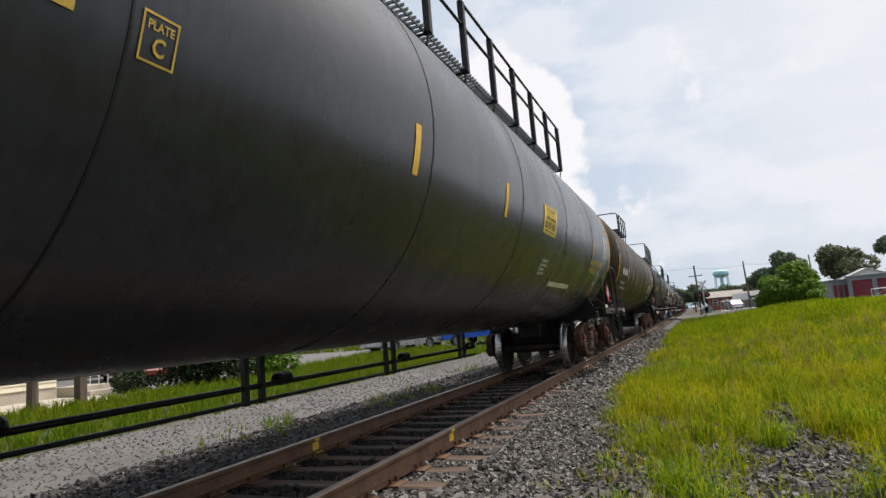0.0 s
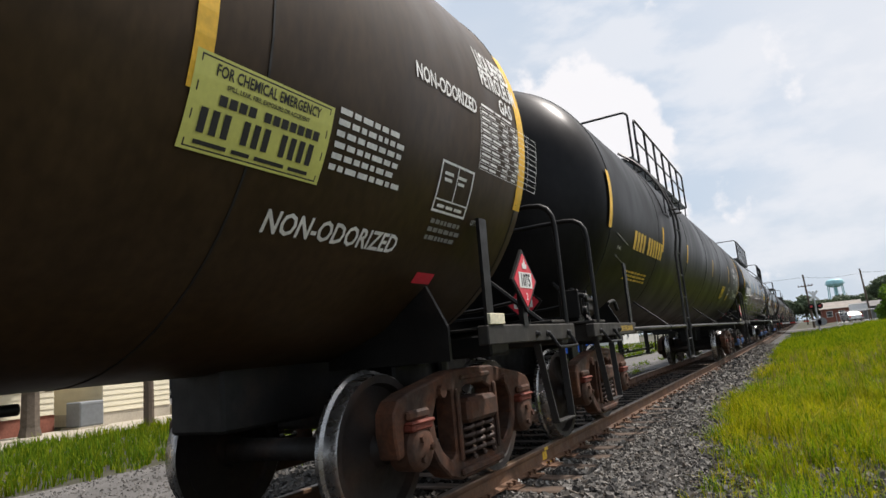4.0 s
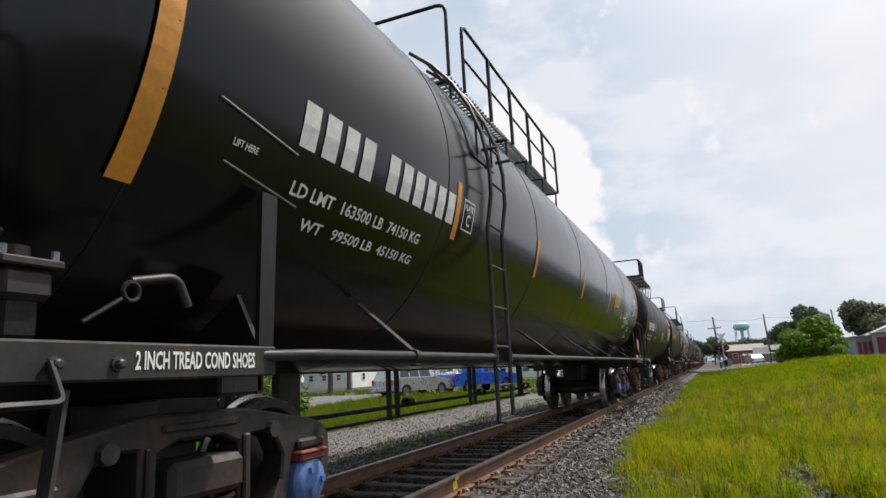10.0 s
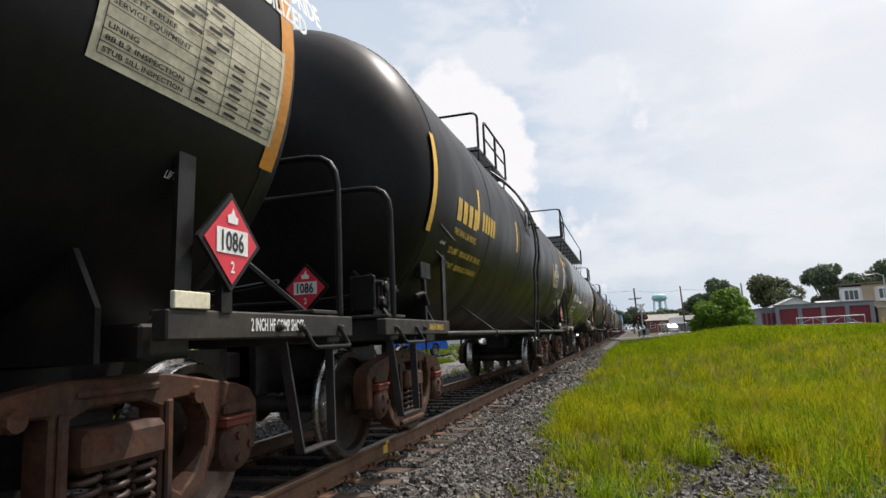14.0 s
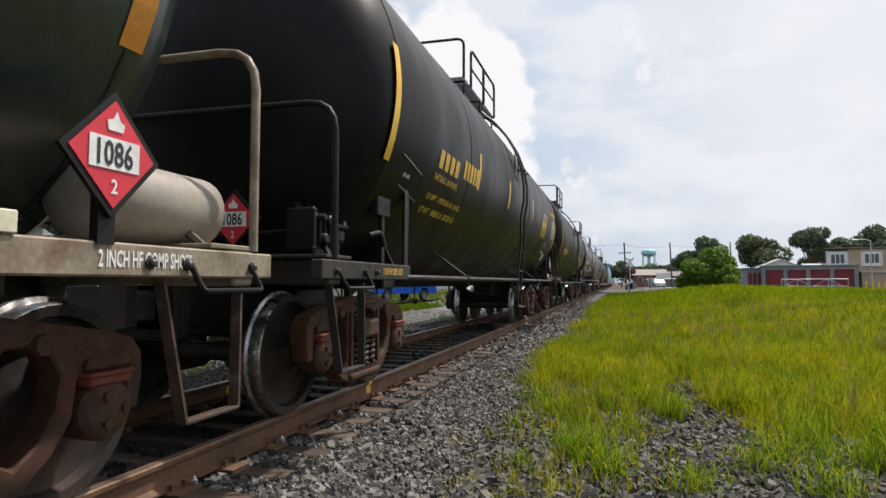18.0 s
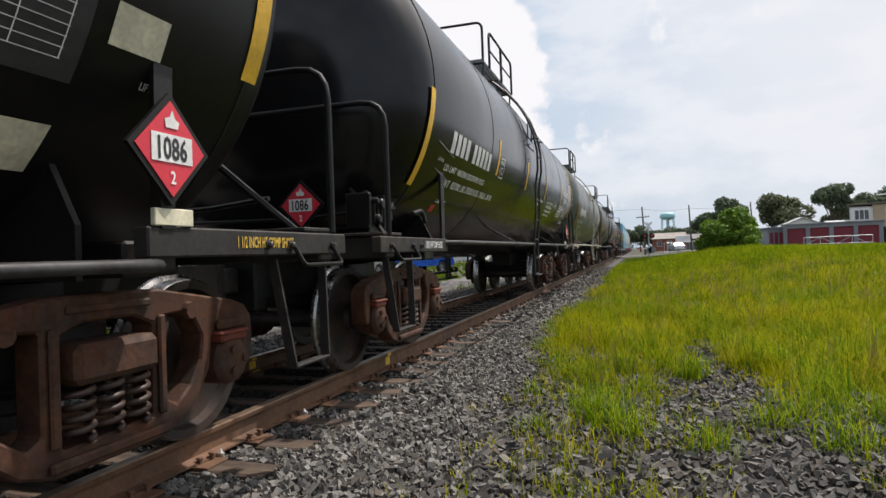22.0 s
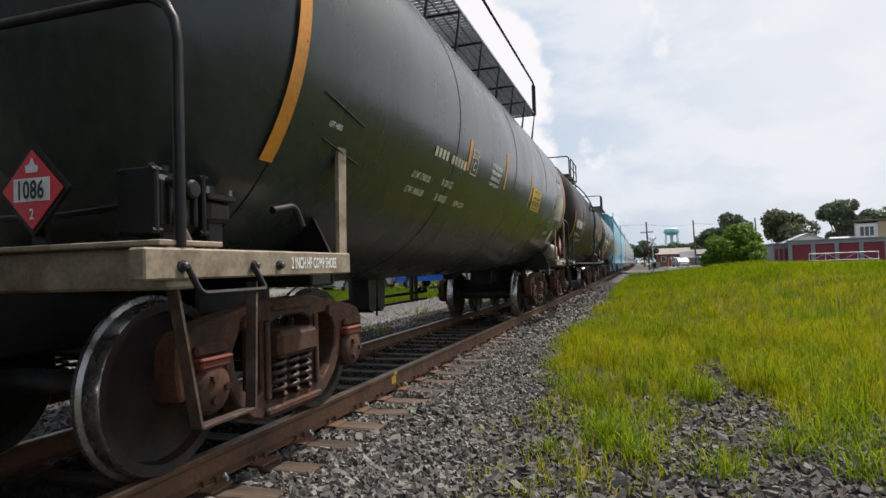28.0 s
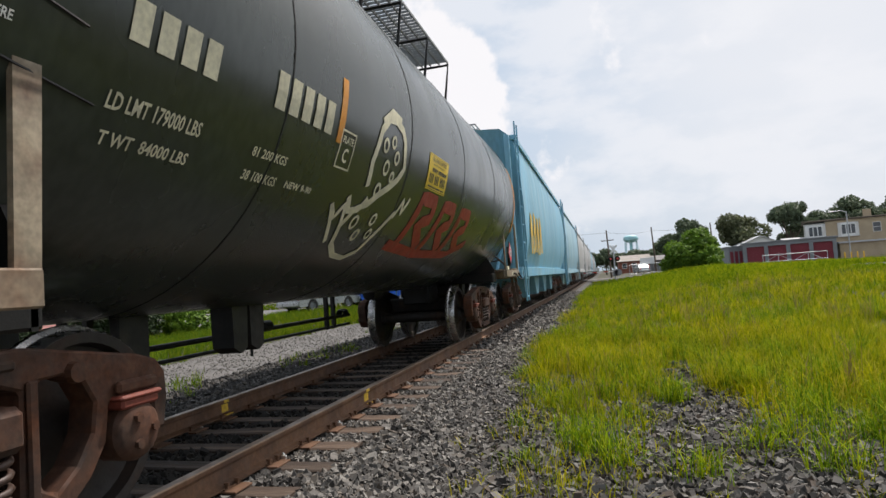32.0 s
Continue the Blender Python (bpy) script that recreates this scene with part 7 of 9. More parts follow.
for at in ((3.44, -17.8, 11.5), (5.29, -17.6, 16.4), (7.28, -16.2, 13.9),):
    dash(14, *at)
owner_mark(15, M_WHITE, 9, 0.56, -16.4, 1.7, 0.219)
words(15, M_WHITE, "LD LMT  179400 LB  81400 KG", 0.61, -24.4, 1.45, 0.062)
words(15, M_WHITE, "LT WT  83600 LB  37900 KG NEW  7-88", 0.62, -29.8, 2.05, 0.06)
plate_stencil(15, M_WHITE, 2.68, -16.9)
notice(15, M_PANEL, 1, 8.12, -17.9, 0.61, 13)
words(15, M_WHITE, "4\" FIBERGLASS INSULATION OVER", 8.1, -25.5, 0.81, 0.035)
words(15, M_WHITE, "0.65\" CERAMIC FIBER COMPRESSED", 8.1, -27.5, 0.87, 0.035)
words(15, M_WHITE, "TO 4\" TOTAL THICKNESS. DO NOT", 8.1, -29.8, 0.81, 0.036)
words(15, M_WHITE, "EXCEED 450 F", 8.1, -32.2, 0.39, 0.036)
words(15, M_WHITE, "VINYL CHLORIDE", 9.79, -14.4, 0.79, 0.111)
words(15, M_WHITE, "STABILIZED", 9.89, -17.4, 0.58, 0.08)
fine_print(15, M_WHITE, 5, 9.54, -27.2, 0.92)
fine_print(15, M_WHITE, 2, 9.57, -34.1, 0.68)
test_table(15, M_WHITE, 10.89, -19.8, 1.17, 14)
frame_stencil(15, M_CREAM, 10.91, -34.4, 0.49, 9.5)
for at in ((2.59, -21.4, 15.6), (4.74, -21.8, 15.5), (7.63, -22.2, 12.1), (9.44, -21.6, 15.8),):
    dash(15, *at)
owner_mark(16, M_CREAM, 4, 1.05, -19.1, 0.61, 0.17)
owner_mark(16, M_CREAM, 5, 2.14, -18.6, 0.79, 0.209)
words(16, M_CREAM, "LD LMT 179000 LBS", 1.03, -28.7, 0.58, 0.071)
words(16, M_CREAM, "T WT  84000 LBS", 1.06, -33.8, 0.54, 0.058)
words(16, M_CREAM, "81 200 KGS", 2.07, -28.7, 0.38, 0.053)
words(16, M_CREAM, "38 100 KGS", 2.06, -33.6, 0.36, 0.056)
words(16, M_CREAM, "NEW 9-90", 2.53, -33.2, 0.35, 0.045)
plate_stencil(16, M_CREAM, 3.05, -25.2)
notice(16, M_PANEL, 1, 5.21, -20.6, 0.78, 13)
for at in ((3.04, -19.5, 15.4),):
    dash(16, *at)


for k, u in ((9, 12.22), (10, 11.40)):
    paint_patch(k, M_PAD, u, -33, 0.44, 14, "dull square backing plate over the placard")


def rag(k, u):
    """A white cloth caught on the side rail, crumpled over it."""
    size_up(k)
    tank, lead, trail, spec = TANKS[k]
    rnd = random.Random(77)
    bm = bmesh.new()
    z = spec["rail_z"]
    rows = []
    for i in range(9):
        y = lead + u + 0.055 * i
        drop = 0.05 + 0.10 * abs(math.sin(i * 1.3)) + rnd.uniform(0, 0.05)
        rows.append([bm.verts.new((1.64 + dx + rnd.uniform(-0.012, 0.012), y + rnd.uniform(-0.012, 0.012), z + dz)) for dx, dz in ((-0.045, -0.02), (-0.02, 0.036), (0.02, 0.040), (0.050, -0.005), (0.058, -drop))])
    for a, b in zip(rows, rows[1:]):
        for j in range(4):
            bm.faces.new((a[j], a[j + 1], b[j + 1], b[j]))
    part("rag", bm, M_WHITE, tank.parent, "white rag caught on the handrail")


rag(4, 15.35)
head_bars(4, M_WHITE, 10, 0.02, 0.44, 0.86, 0.12)
head_words(4, M_WHITE, "34710 US GAL", 0.30, 0.26, 0.52, 0.065)
head_words(4, M_WHITE, "127 602 L", 0.30, 0.13, 0.36, 0.065)
head_bars(4, M_WHITE, 12, 0.12, -0.48, 0.56, 0.055)
head_words(4, M_WHITE, "36\" CLASS C WHLS", 0.13, -0.59, 0.50, 0.055)
head_words(4, M_WHITE, "SPRG D-5", 0.15, -0.70, 0.28, 0.055)
head_words(4, M_WHITE, "BR BM AAR 24", 0.15, -0.82, 0.38, 0.055)
head_bars(2, M_WHITE, 9, -0.02, 0.36, 0.62, 0.11)
head_words(2, M_WHITE, "CAPY  33648 US GALS", 0.0, 0.26, 0.56, 0.058)
head_words(2, M_WHITE, "CAPY 127 371 LTR", 0.0, 0.18, 0.44, 0.058)
head_words(2, M_WHITE, "CAPY  28 018 IMP GALS", 0.0, 0.10, 0.60, 0.058)
head_words(2, M_WHITE, "36\" 1W STL WHLS", 0.06, -0.02, 0.44, 0.058)
head_words(2, M_WHITE, "D-5 SPGS", 0.13, -0.12, 0.24, 0.055)
head_words(2, M_PATCH, "AAR 24 BR BM", 0.16, -0.60, 0.40, 0.055)
paint_patch(2, M_PATCH, -0.02, 3, 0.24, 10, "square grey-blue repair plate")


def hopper_mesh(half, top):
    """A covered hopper body: curved sides that lean in at the eaves, sloped ends."""
    bm = bmesh.new()
    prof = [(0.9, 1.05), (1.42, 1.30), (1.56, 1.9), (1.60, 2.8), (1.56, 3.7), (1.44, top - 0.28), (1.15, top - 0.04), (0.6, top)]
    ring = [(x, z) for x, z in prof] + [(-x, z) for x, z in reversed(prof)]
    ys = [-half + 0.25] + [-half + 0.25 + (2 * half - 0.5) * k / 12 for k in range(1, 12)] + [half - 0.25]
    rings = []
    for i, y in enumerate(ys):
        row = []
        for x, z in ring:
            pull = 0.0
            if i in (0, len(ys) - 1):
                pull = 1.5 * max(0, (2.3 - z)) / 1.25
            yy = y + (pull if i == 0 else -pull if i == len(ys) - 1 else 0)
            row.append(bm.verts.new((x, yy, z)))
        rings.append(row)
    n = len(ring)
    for a, b in zip(rings, rings[1:]):
        for k in range(n):
            bm.faces.new((a[k], a[(k + 1) % n], b[(k + 1) % n], b[k]))
    bm.faces.new(rings[0][::-1])
    bm.faces.new(rings[-1])
    bmesh.ops.recalc_face_normals(bm, faces=bm.faces)
    return bm


def hopper_car(y, length, mat, top, label, panel=None):
    half = length / 2 - 0.55
    car = thing("hopper_car", Matrix.Translation((TRACK_X, y, 0)), label, "hopper car", "hopper cars of the train")
    body = piece("body", shared(f"hopper_{length}_{mat.name}_{top}", lambda: hopper_mesh(half, top)), mat, car, "", None, 40)
    if panel:
        for k in range(4):
            letter = [(0.0, 0.0), (0.16, 0.0), (0.30, 0.62), (0.44, 0.0), (0.60, 0.0), (0.46, 0.98), (0.14, 1.05)]
            part("graffiti", prism(bmesh.new(), [(px + k * 0.78, pz + 0.06 * (k % 2)) for px, pz in letter], 0.004, Matrix.Translation((1.604, -half + 1.3, 1.62)) @ FACE_X), panel, body, "yellow sprayed block letter")
    rib = shared(f"rib_{mat.name}_{top}", lambda: box(boxed(1.605, 1.66, -0.05, 0.05, 1.35, top - 0.45, 0.008), 1.60, 1.605, -0.06, 0.06, 1.4, 1.5))
    for s in (1, -1):
        part("roof_walk", mesh_grating(bmesh.new(), s * 0.25, s * 0.62, -half + 0.1, half - 0.1, top + 0.12, 0.5), M_GRATE, car)
        part("eave_rail", boxed(s * 1.40, s * 1.52, -half + 0.15, half - 0.15, top - 0.36, top - 0.24, 0.01), mat, car)
        part("side_sill", boxed(s * 1.40, s * 1.50, -half - 0.1, half + 0.1, 1.05, 1.28, 0.01), mat, car)
        for e in (-1, 1):
            ye = e * (half + 0.12)
            lad = part("ladder", tube(tubed([(s * 1.56, ye, 0.5), (s * 1.56, ye, top)], 0.02, 6), [(s * 1.56, ye - e * 0.42, 0.5), (s * 1.56, ye - e * 0.42, top)], 0.02, 6), mat, car)
            for k in range(10):
                piece("rung", shared("hopper_rung", lambda: tubed([(0, -0.21, 0), (0, 0.21, 0)], 0.014, 6)), mat, lad, "", Matrix.Translation((s * 1.56, ye - e * 0.21, 0.6 + k * (top - 0.9) / 9)))
            part("corner_post", boxed(s * 1.30, s * 1.42, ye - 0.06, ye + 0.06, 1.0, top - 0.3, 0.01), mat, car)
    for e in (-1, 1):
        part("end_platform", boxed(-1.5, 1.5, e * (half - 0.1), e * (half + 0.2), 1.03, 1.2, 0.01), mat, car)
        part("slope_sheet_brace", tubed([(0.9, e * (half - 1.1), 1.9), (0.9, e * (half + 0.1), 1.2)], 0.04, 6), mat, car)
        part("center_sill", boxed(-0.22, 0.22, e * (half + 0.1), e * (half - 3.0), 0.72, 1.10, 0.01), M_BLACK, car)
        add_coupler(car, e * length / 2, e)
        add_truck(car, e * (length / 2 - 2.1), M_TRUCK, M_TRUCK_DARK, "rusty")
    for k in range(4):
        yk = (k - 1.5) * (length - 8.4) / 3.2
        part("hopper_bay", prism(bmesh.new(), [(-0.95, 1.25), (-0.35, 0.45), (0.35, 0.45), (0.95, 1.25)], 2.2, Matrix(((0, 0, 1, -1.1), (1, 0, 0, yk), (0, 1, 0, 0), (0, 0, 0, 1)))), mat, car)
    for k in range(4):
        part("roof_hatch", boxed(-0.22, 0.22, -half + 1.6 + k * (2 * half - 3.2) / 3 - 0.7, -half + 1.6 + k * (2 * half - 3.2) / 3 + 0.7, top - 0.01, top + 0.16, 0.03), mat, car)
    return car


y = FRONT[17] - END_GAP
for k in range(13):
    mat, top, name = [(M_BLUE, 4.65, "blue"), (M_SKYBLUE, 4.65, "pale blue"), (M_PALE, 4.6, "pale grey"), (M_PALE, 4.7, "pale grey"), (M_SKYBLUE, 4.6, "pale blue")][min(k, 2) if k < 3 else 2 + k % 3]
    length = 17.6 if k < 2 else 18.2
    TRAIN.append((hopper_car(y + length / 2, length, mat, top, f"{name} covered hopper car with curved ribless sides" if k else "blue covered hopper car with a yellow sprayed panel", M_GOLD if k == 0 else None), y + length / 2))
    y += length
# ---- beyond the track ----
M_LEAF = islands("tree_leaves", [(0.070, 0.100, 0.060), (0.100, 0.134, 0.076), (0.132, 0.168, 0.092)], 0.6, trans=0.25)
M_LEAF_OLIVE = islands("olive_tree_leaves", [(0.078, 0.096, 0.050), (0.108, 0.124, 0.060), (0.136, 0.150, 0.074)], 0.6, trans=0.25)
M_BUSH = islands("bush_leaves", [(0.060, 0.125, 0.012), (0.110, 0.20, 0.018), (0.165, 0.265, 0.026)], 0.55, trans=0.3)
M_SHRUB = islands("light_shrub_leaves", [(0.085, 0.17, 0.018), (0.15, 0.255, 0.026), (0.21, 0.32, 0.036)], 0.55, trans=0.35)
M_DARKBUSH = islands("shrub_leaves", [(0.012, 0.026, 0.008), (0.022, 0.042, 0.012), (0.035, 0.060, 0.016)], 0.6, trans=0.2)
M_BARK = material("grey_bark", (0.10, 0.08, 0.06), 0.9, vary=0.25, scale=5, bump=0.01)
M_POLE = material("creosoted_pole", (0.11, 0.08, 0.058), 0.9, vary=0.2, scale=4, stretch=(3, 3, 0.4), bump=0.006)
M_TOWER = material("aqua_tower_paint", (0.34, 0.60, 0.63), 0.5, vary=0.08, scale=0.3)
M_SIDING = material("cream_siding", (0.66, 0.61, 0.46), 0.7, vary=0.06, scale=1.5, random=0.05)
M_WHITEWALL = material("white_render", (0.70, 0.70, 0.66), 0.7, vary=0.08, scale=0.8)
M_TANWALL = material("tan_brick_wall", (0.42, 0.33, 0.22), 0.85, vary=0.12, scale=0.6, fine=9)
M_BRICK = material("red_brick_wall", (0.24, 0.085, 0.055), 0.85, vary=0.2, scale=1.2, fine=12)
M_ROOF = material("grey_shingles", (0.17, 0.16, 0.155), 0.9, vary=0.14, scale=1, fine=16, bump=0.01)
M_PALEROOF = material("pale_roof", (0.46, 0.47, 0.48), 0.7, vary=0.08, scale=0.8)
M_TANROOF = material("tan_shingles", (0.25, 0.225, 0.195), 0.9, vary=0.14, scale=1, fine=16)
M_CONCRETE = material("grey_painted_block", (0.21, 0.225, 0.235), 0.8, vary=0.1, scale=0.7, fine=9)
M_DOORRED = material("maroon_roll_door", (0.20, 0.022, 0.034), 0.55, vary=0.1, scale=0.8)
M_TRIM = material("white_trim", (0.72, 0.72, 0.70), 0.6, vary=0.05)
M_GLASS = material("dark_window_glass", (0.03, 0.035, 0.04), 0.08, vary=0.1, spec=0.8)
M_METAL = material("grey_galvanised_pipe", (0.45, 0.46, 0.47), 0.45, 0.6, vary=0.1)
M_SILVER = material("silver_car_paint", (0.48, 0.50, 0.51), 0.3, 0.5, vary=0.04, coat=0.5)
M_WHITECAR = material("white_car_paint", (0.70, 0.70, 0.70), 0.3, vary=0.03, coat=0.5)
M_BLUECAR = material("blue_car_paint", (0.015, 0.10, 0.55), 0.3, 0.2, vary=0.04, coat=0.6)
M_DARKCAR = material("dark_car_paint", (0.03, 0.035, 0.04), 0.3, 0.2, vary=0.04, coat=0.5)
M_REDCAR = material("dull_red_car_paint", (0.20, 0.04, 0.03), 0.35, vary=0.06, coat=0.4)
M_TYRE = material("tyre_rubber", (0.015, 0.015, 0.015), 0.85, vary=0.15)
M_SIGNWHITE = material("white_signboard", (0.75, 0.75, 0.74), 0.5, vary=0.04)
M_SIGNRED = material("red_signal_band", (0.55, 0.05, 0.04), 0.5, vary=0.05)


def leaf_cloud(centres, n, size, seed):
    """Leaf clumps as small bent quads gathered round centres of (x, y, z, radius)."""
    g = np.random.default_rng(seed)
    c = np.array(centres, float)
    wgt = c[:, 3] ** 2
    i = g.choice(len(c), n, p=wgt / wgt.sum())
    d = g.normal(size=(n, 3))
    d /= np.linalg.norm(d, axis=1, keepdims=True)
    rad = c[i, 3] * g.uniform(0.45, 1.08, n) ** 0.5
    p = c[i, :3] + d * rad[:, None] * [1, 1, 0.85]
    a = g.normal(size=(n, 3))
    a /= np.linalg.norm(a, axis=1, keepdims=True)
    b = np.cross(a, d + 0.5 * g.normal(size=(n, 3)))
    b /= np.linalg.norm(b, axis=1, keepdims=True)
    s = g.uniform(0.5, 1.2, n)[:, None] * size
    up = np.cross(a, b) * s * 0.25
    v = np.stack([p - a * s, p + b * s * 0.55 + up, p + a * s, p - b * s * 0.55 + up], 1)
    f = np.array([[0, 1, 2], [0, 2, 3]])
    return v.reshape(-1, 3), (np.arange(n)[:, None, None] * 4 + f[None]).reshape(-1, 3)


def tree(x, y, height, spread, mat, label, seed, n=2600, leaf=0.45, bush=False, low=0.35, category="tree"):
    """A trunk with limbs and an uneven crown of leaf clumps; a bush carries its leaves to the ground."""
    rnd = random.Random(seed)
    z0 = gz(x, y)
    t = thing("bush" if bush else "tree", Matrix.Translation((x, y, z0)), label, "bush" if bush else category, "bushes" if bush else "trees beyond the field")
    bm = bmesh.new()
    tips = []
    trunk_top = height * (0.12 if bush else low)
    r = height * (0.012 if bush else 0.028)
    lathe(bm, [(r * 1.4, -0.1), (r, 0.3), (r * 0.8, trunk_top), (0, trunk_top + 0.2)], Matrix.Identity(4), 8)
    for k in range(9 if not bush else 11):
        a = k * 2.4 + rnd.uniform(-0.4, 0.4)
        el = rnd.uniform(0.35, 1.3) if not bush else rnd.uniform(0.2, 1.35)
        ln = spread * rnd.uniform(0.55, 0.95)
        tip = Vector((math.cos(a) * math.cos(el) * ln, math.sin(a) * math.cos(el) * ln, trunk_top + math.sin(el) * (height - trunk_top) * rnd.uniform(0.72, 0.92)))
        tube(bm, [(0, 0, trunk_top * 0.8), tip * 0.5 + Vector((0, 0, trunk_top * 0.35)), tip], r * 0.32, 5)
        tips.append((*tip, spread * rnd.uniform(0.24, 0.42)))
        if bush:
            tips.append((tip.x * 0.9, tip.y * 0.9, tip.z * rnd.uniform(0.25, 0.6), spread * rnd.uniform(0.20, 0.36)))
            for q in (1.06, 1.16, 1.25):
                tips.append((tip.x * q + rnd.uniform(-0.1, 0.1), tip.y * q, tip.z * (0.9 + 0.1 * q) + (q - 1) * 0.5, spread * 0.30 * (1.35 - q)))
    tips.append((0, 0, height * 0.82, spread * 0.4))
    tips.append((rnd.uniform(-0.3, 0.3) * spread, 0, height * 0.62, spread * 0.45))
    part("trunk", bm, M_BARK, t)
    v, f = leaf_cloud(tips, n, leaf, seed)
    v[:, 2] = np.maximum(v[:, 2], 0.03)
    heap("crown", v, f, mat, t)
    return t


tree(6.1, 45.6, 2.6, 1.95, M_BUSH, "dense green bush with arching shoots on the rise of the field", 3, 7600, 0.15, True)
tree(6.95, 43.8, 1.5, 1.05, M_SHRUB, "lighter green leafy shrub before the larger bush", 8, 3000, 0.13, True)
tree(4.9, 45.8, 1.25, 1.2, M_BUSH, "low outlying part of the green bushes", 4, 2200, 0.14, True)
for x, y, h, s, m, sd in ((18.0, 141, 10.2, 4.6, M_LEAF, 11), (14.2, 143, 8.0, 3.4, M_LEAF, 12), (27.3, 138, 10.0, 5.6, M_LEAF_OLIVE, 13), (38.0, 142, 12.9, 5.0, M_LEAF, 14), (46.5, 150, 10.4, 4.4, M_LEAF, 15), (53.0, 152, 14.0, 5.6, M_LEAF, 16), (61.0, 150, 13.0, 5.8, M_LEAF, 17), (70, 150, 13.0, 6.0, M_LEAF, 18), (31.5, 150, 6.4, 4.0, M_LEAF, 19), (41.5, 152, 7.5, 4.2, M_LEAF, 31)):
    tree(x, y, h, s, m, "full-crowned broadleaf tree behind the storage units", sd, 3600, 0.42)
for x, y, h, s, sd in ((-3.0, 175, 6.2, 4.2, 21), (1.0, 178, 6.6, 3.6, 22), (4.2, 185, 5.2, 4.4, 23), (9.5, 180, 5.0, 4.6, 24), (13.5, 178, 5.4, 4.2, 25), (-8.5, 180, 6.0, 4.6, 26), (18, 185, 6.0, 5.0, 27)):
    tree(x, y, h, s, M_LEAF, "dark tree beyond the level crossing", sd, 1800, 0.5)
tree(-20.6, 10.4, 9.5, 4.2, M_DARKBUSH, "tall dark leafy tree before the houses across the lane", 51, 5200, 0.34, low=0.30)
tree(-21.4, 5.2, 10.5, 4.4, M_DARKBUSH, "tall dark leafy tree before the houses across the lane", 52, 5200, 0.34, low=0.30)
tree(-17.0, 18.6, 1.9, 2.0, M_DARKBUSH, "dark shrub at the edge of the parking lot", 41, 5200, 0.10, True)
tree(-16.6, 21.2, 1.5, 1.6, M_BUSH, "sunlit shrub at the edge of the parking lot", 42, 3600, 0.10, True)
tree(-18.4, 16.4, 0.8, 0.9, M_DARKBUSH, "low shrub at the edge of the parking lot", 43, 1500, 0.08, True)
for x, y, h, s, sd in ((-30, 46, 9, 5, 51), (-35, 18.5, 9.5, 3.6, 61), (-41, 21.5, 11, 4.2, 62), (-44, 44, 10, 5.5, 52), (-38, 62, 9, 5.0, 53), (-52, 60, 11, 6, 54), (-36, 100, 9, 5, 56), (-24, 24, 6.5, 2.6, 55), (-46, 20, 9, 5, 57), (-40, 2, 9, 5, 58)):
    tree(x, y, h, s, M_LEAF, "broadleaf tree behind the houses", sd, 3000, 0.36, low=0.3)
for x, y, h, s, sd in ((-29.0, 13.5, 13.5, 7.0, 71), (-33.0, 17.5, 15.0, 7.5, 72), (-36.0, 21.5, 14.0, 7.0, 73)):
    tree(x, y, h, s, M_LEAF, "tall dark broadleaf tree beside the cottage", sd, 3000, 0.36, low=0.2)


def woods(name, y, x0, x1, h, seed, label):
    """Far woods as one bank of leaf clumps with an uneven skyline."""
    rnd = random.Random(seed)
    cs, x = [], x0
    while x < x1:
        hh = h * rnd.uniform(0.55, 1.1)
        cs += [(x, y + rnd.uniform(-5, 5), hh * 0.6, hh * 0.45), (x + rnd.uniform(-2, 2), y, hh * 0.28, hh * 0.4)]
        x += rnd.uniform(2.5, 5.5)
    v, f = leaf_cloud(cs, 60 * len(cs), h * 0.07, seed)
    v[:, 2] = np.maximum(v[:, 2] + gz(30, y), gz(30, y))
    return tagged(heap(name, v, f, M_LEAF), label, "woods", kind="stuff")


woods("far_woods", 260, -160, 260, 7.0, 61, "dark line of far woods")
woods("far_woods", 190, 60, 190, 9.0, 62, "dark line of woods behind the buildings")
woods("far_woods", 130, -190, -60, 11.0, 63, "woods behind the houses across the track")


# -- houses --
def window_part(parent, m, w, h, mat=M_TRIM, panes=2):
    """A framed window in its wall; the face looks along local z."""
    fr = bmesh.new()
    for x0, x1, y0, y1 in ((-w / 2, w / 2, -h / 2, -h / 2 + 0.07), (-w / 2, w / 2, h / 2 - 0.07, h / 2), (-w / 2, -w / 2 + 0.07, -h / 2 + 0.07, h / 2 - 0.07), (w / 2 - 0.07, w / 2, -h / 2 + 0.07, h / 2 - 0.07), (-w / 2 + 0.07, w / 2 - 0.07, -0.03, 0.03)):
        box(fr, x0, x1, y0, y1, -0.02, 0.06)
    bmesh.ops.transform(fr, matrix=m, verts=fr.verts)
    win = part("window", fr, mat, parent)
    for k in (-1, 1):
        pn = boxed(-w / 2 + 0.07, w / 2 - 0.07, min(k * 0.03, k * (h / 2 - 0.07)), max(k * 0.03, k * (h / 2 - 0.07)), 0.0, 0.02)
        bmesh.ops.transform(pn, matrix=m, verts=pn.verts)
        part("pane", pn, M_GLASS, win)
    return win


FACE_MINUS_Y = Matrix(((1, 0, 0, 0), (0, 0, -1, 0), (0, 1, 0, 0), (0, 0, 0, 1)))


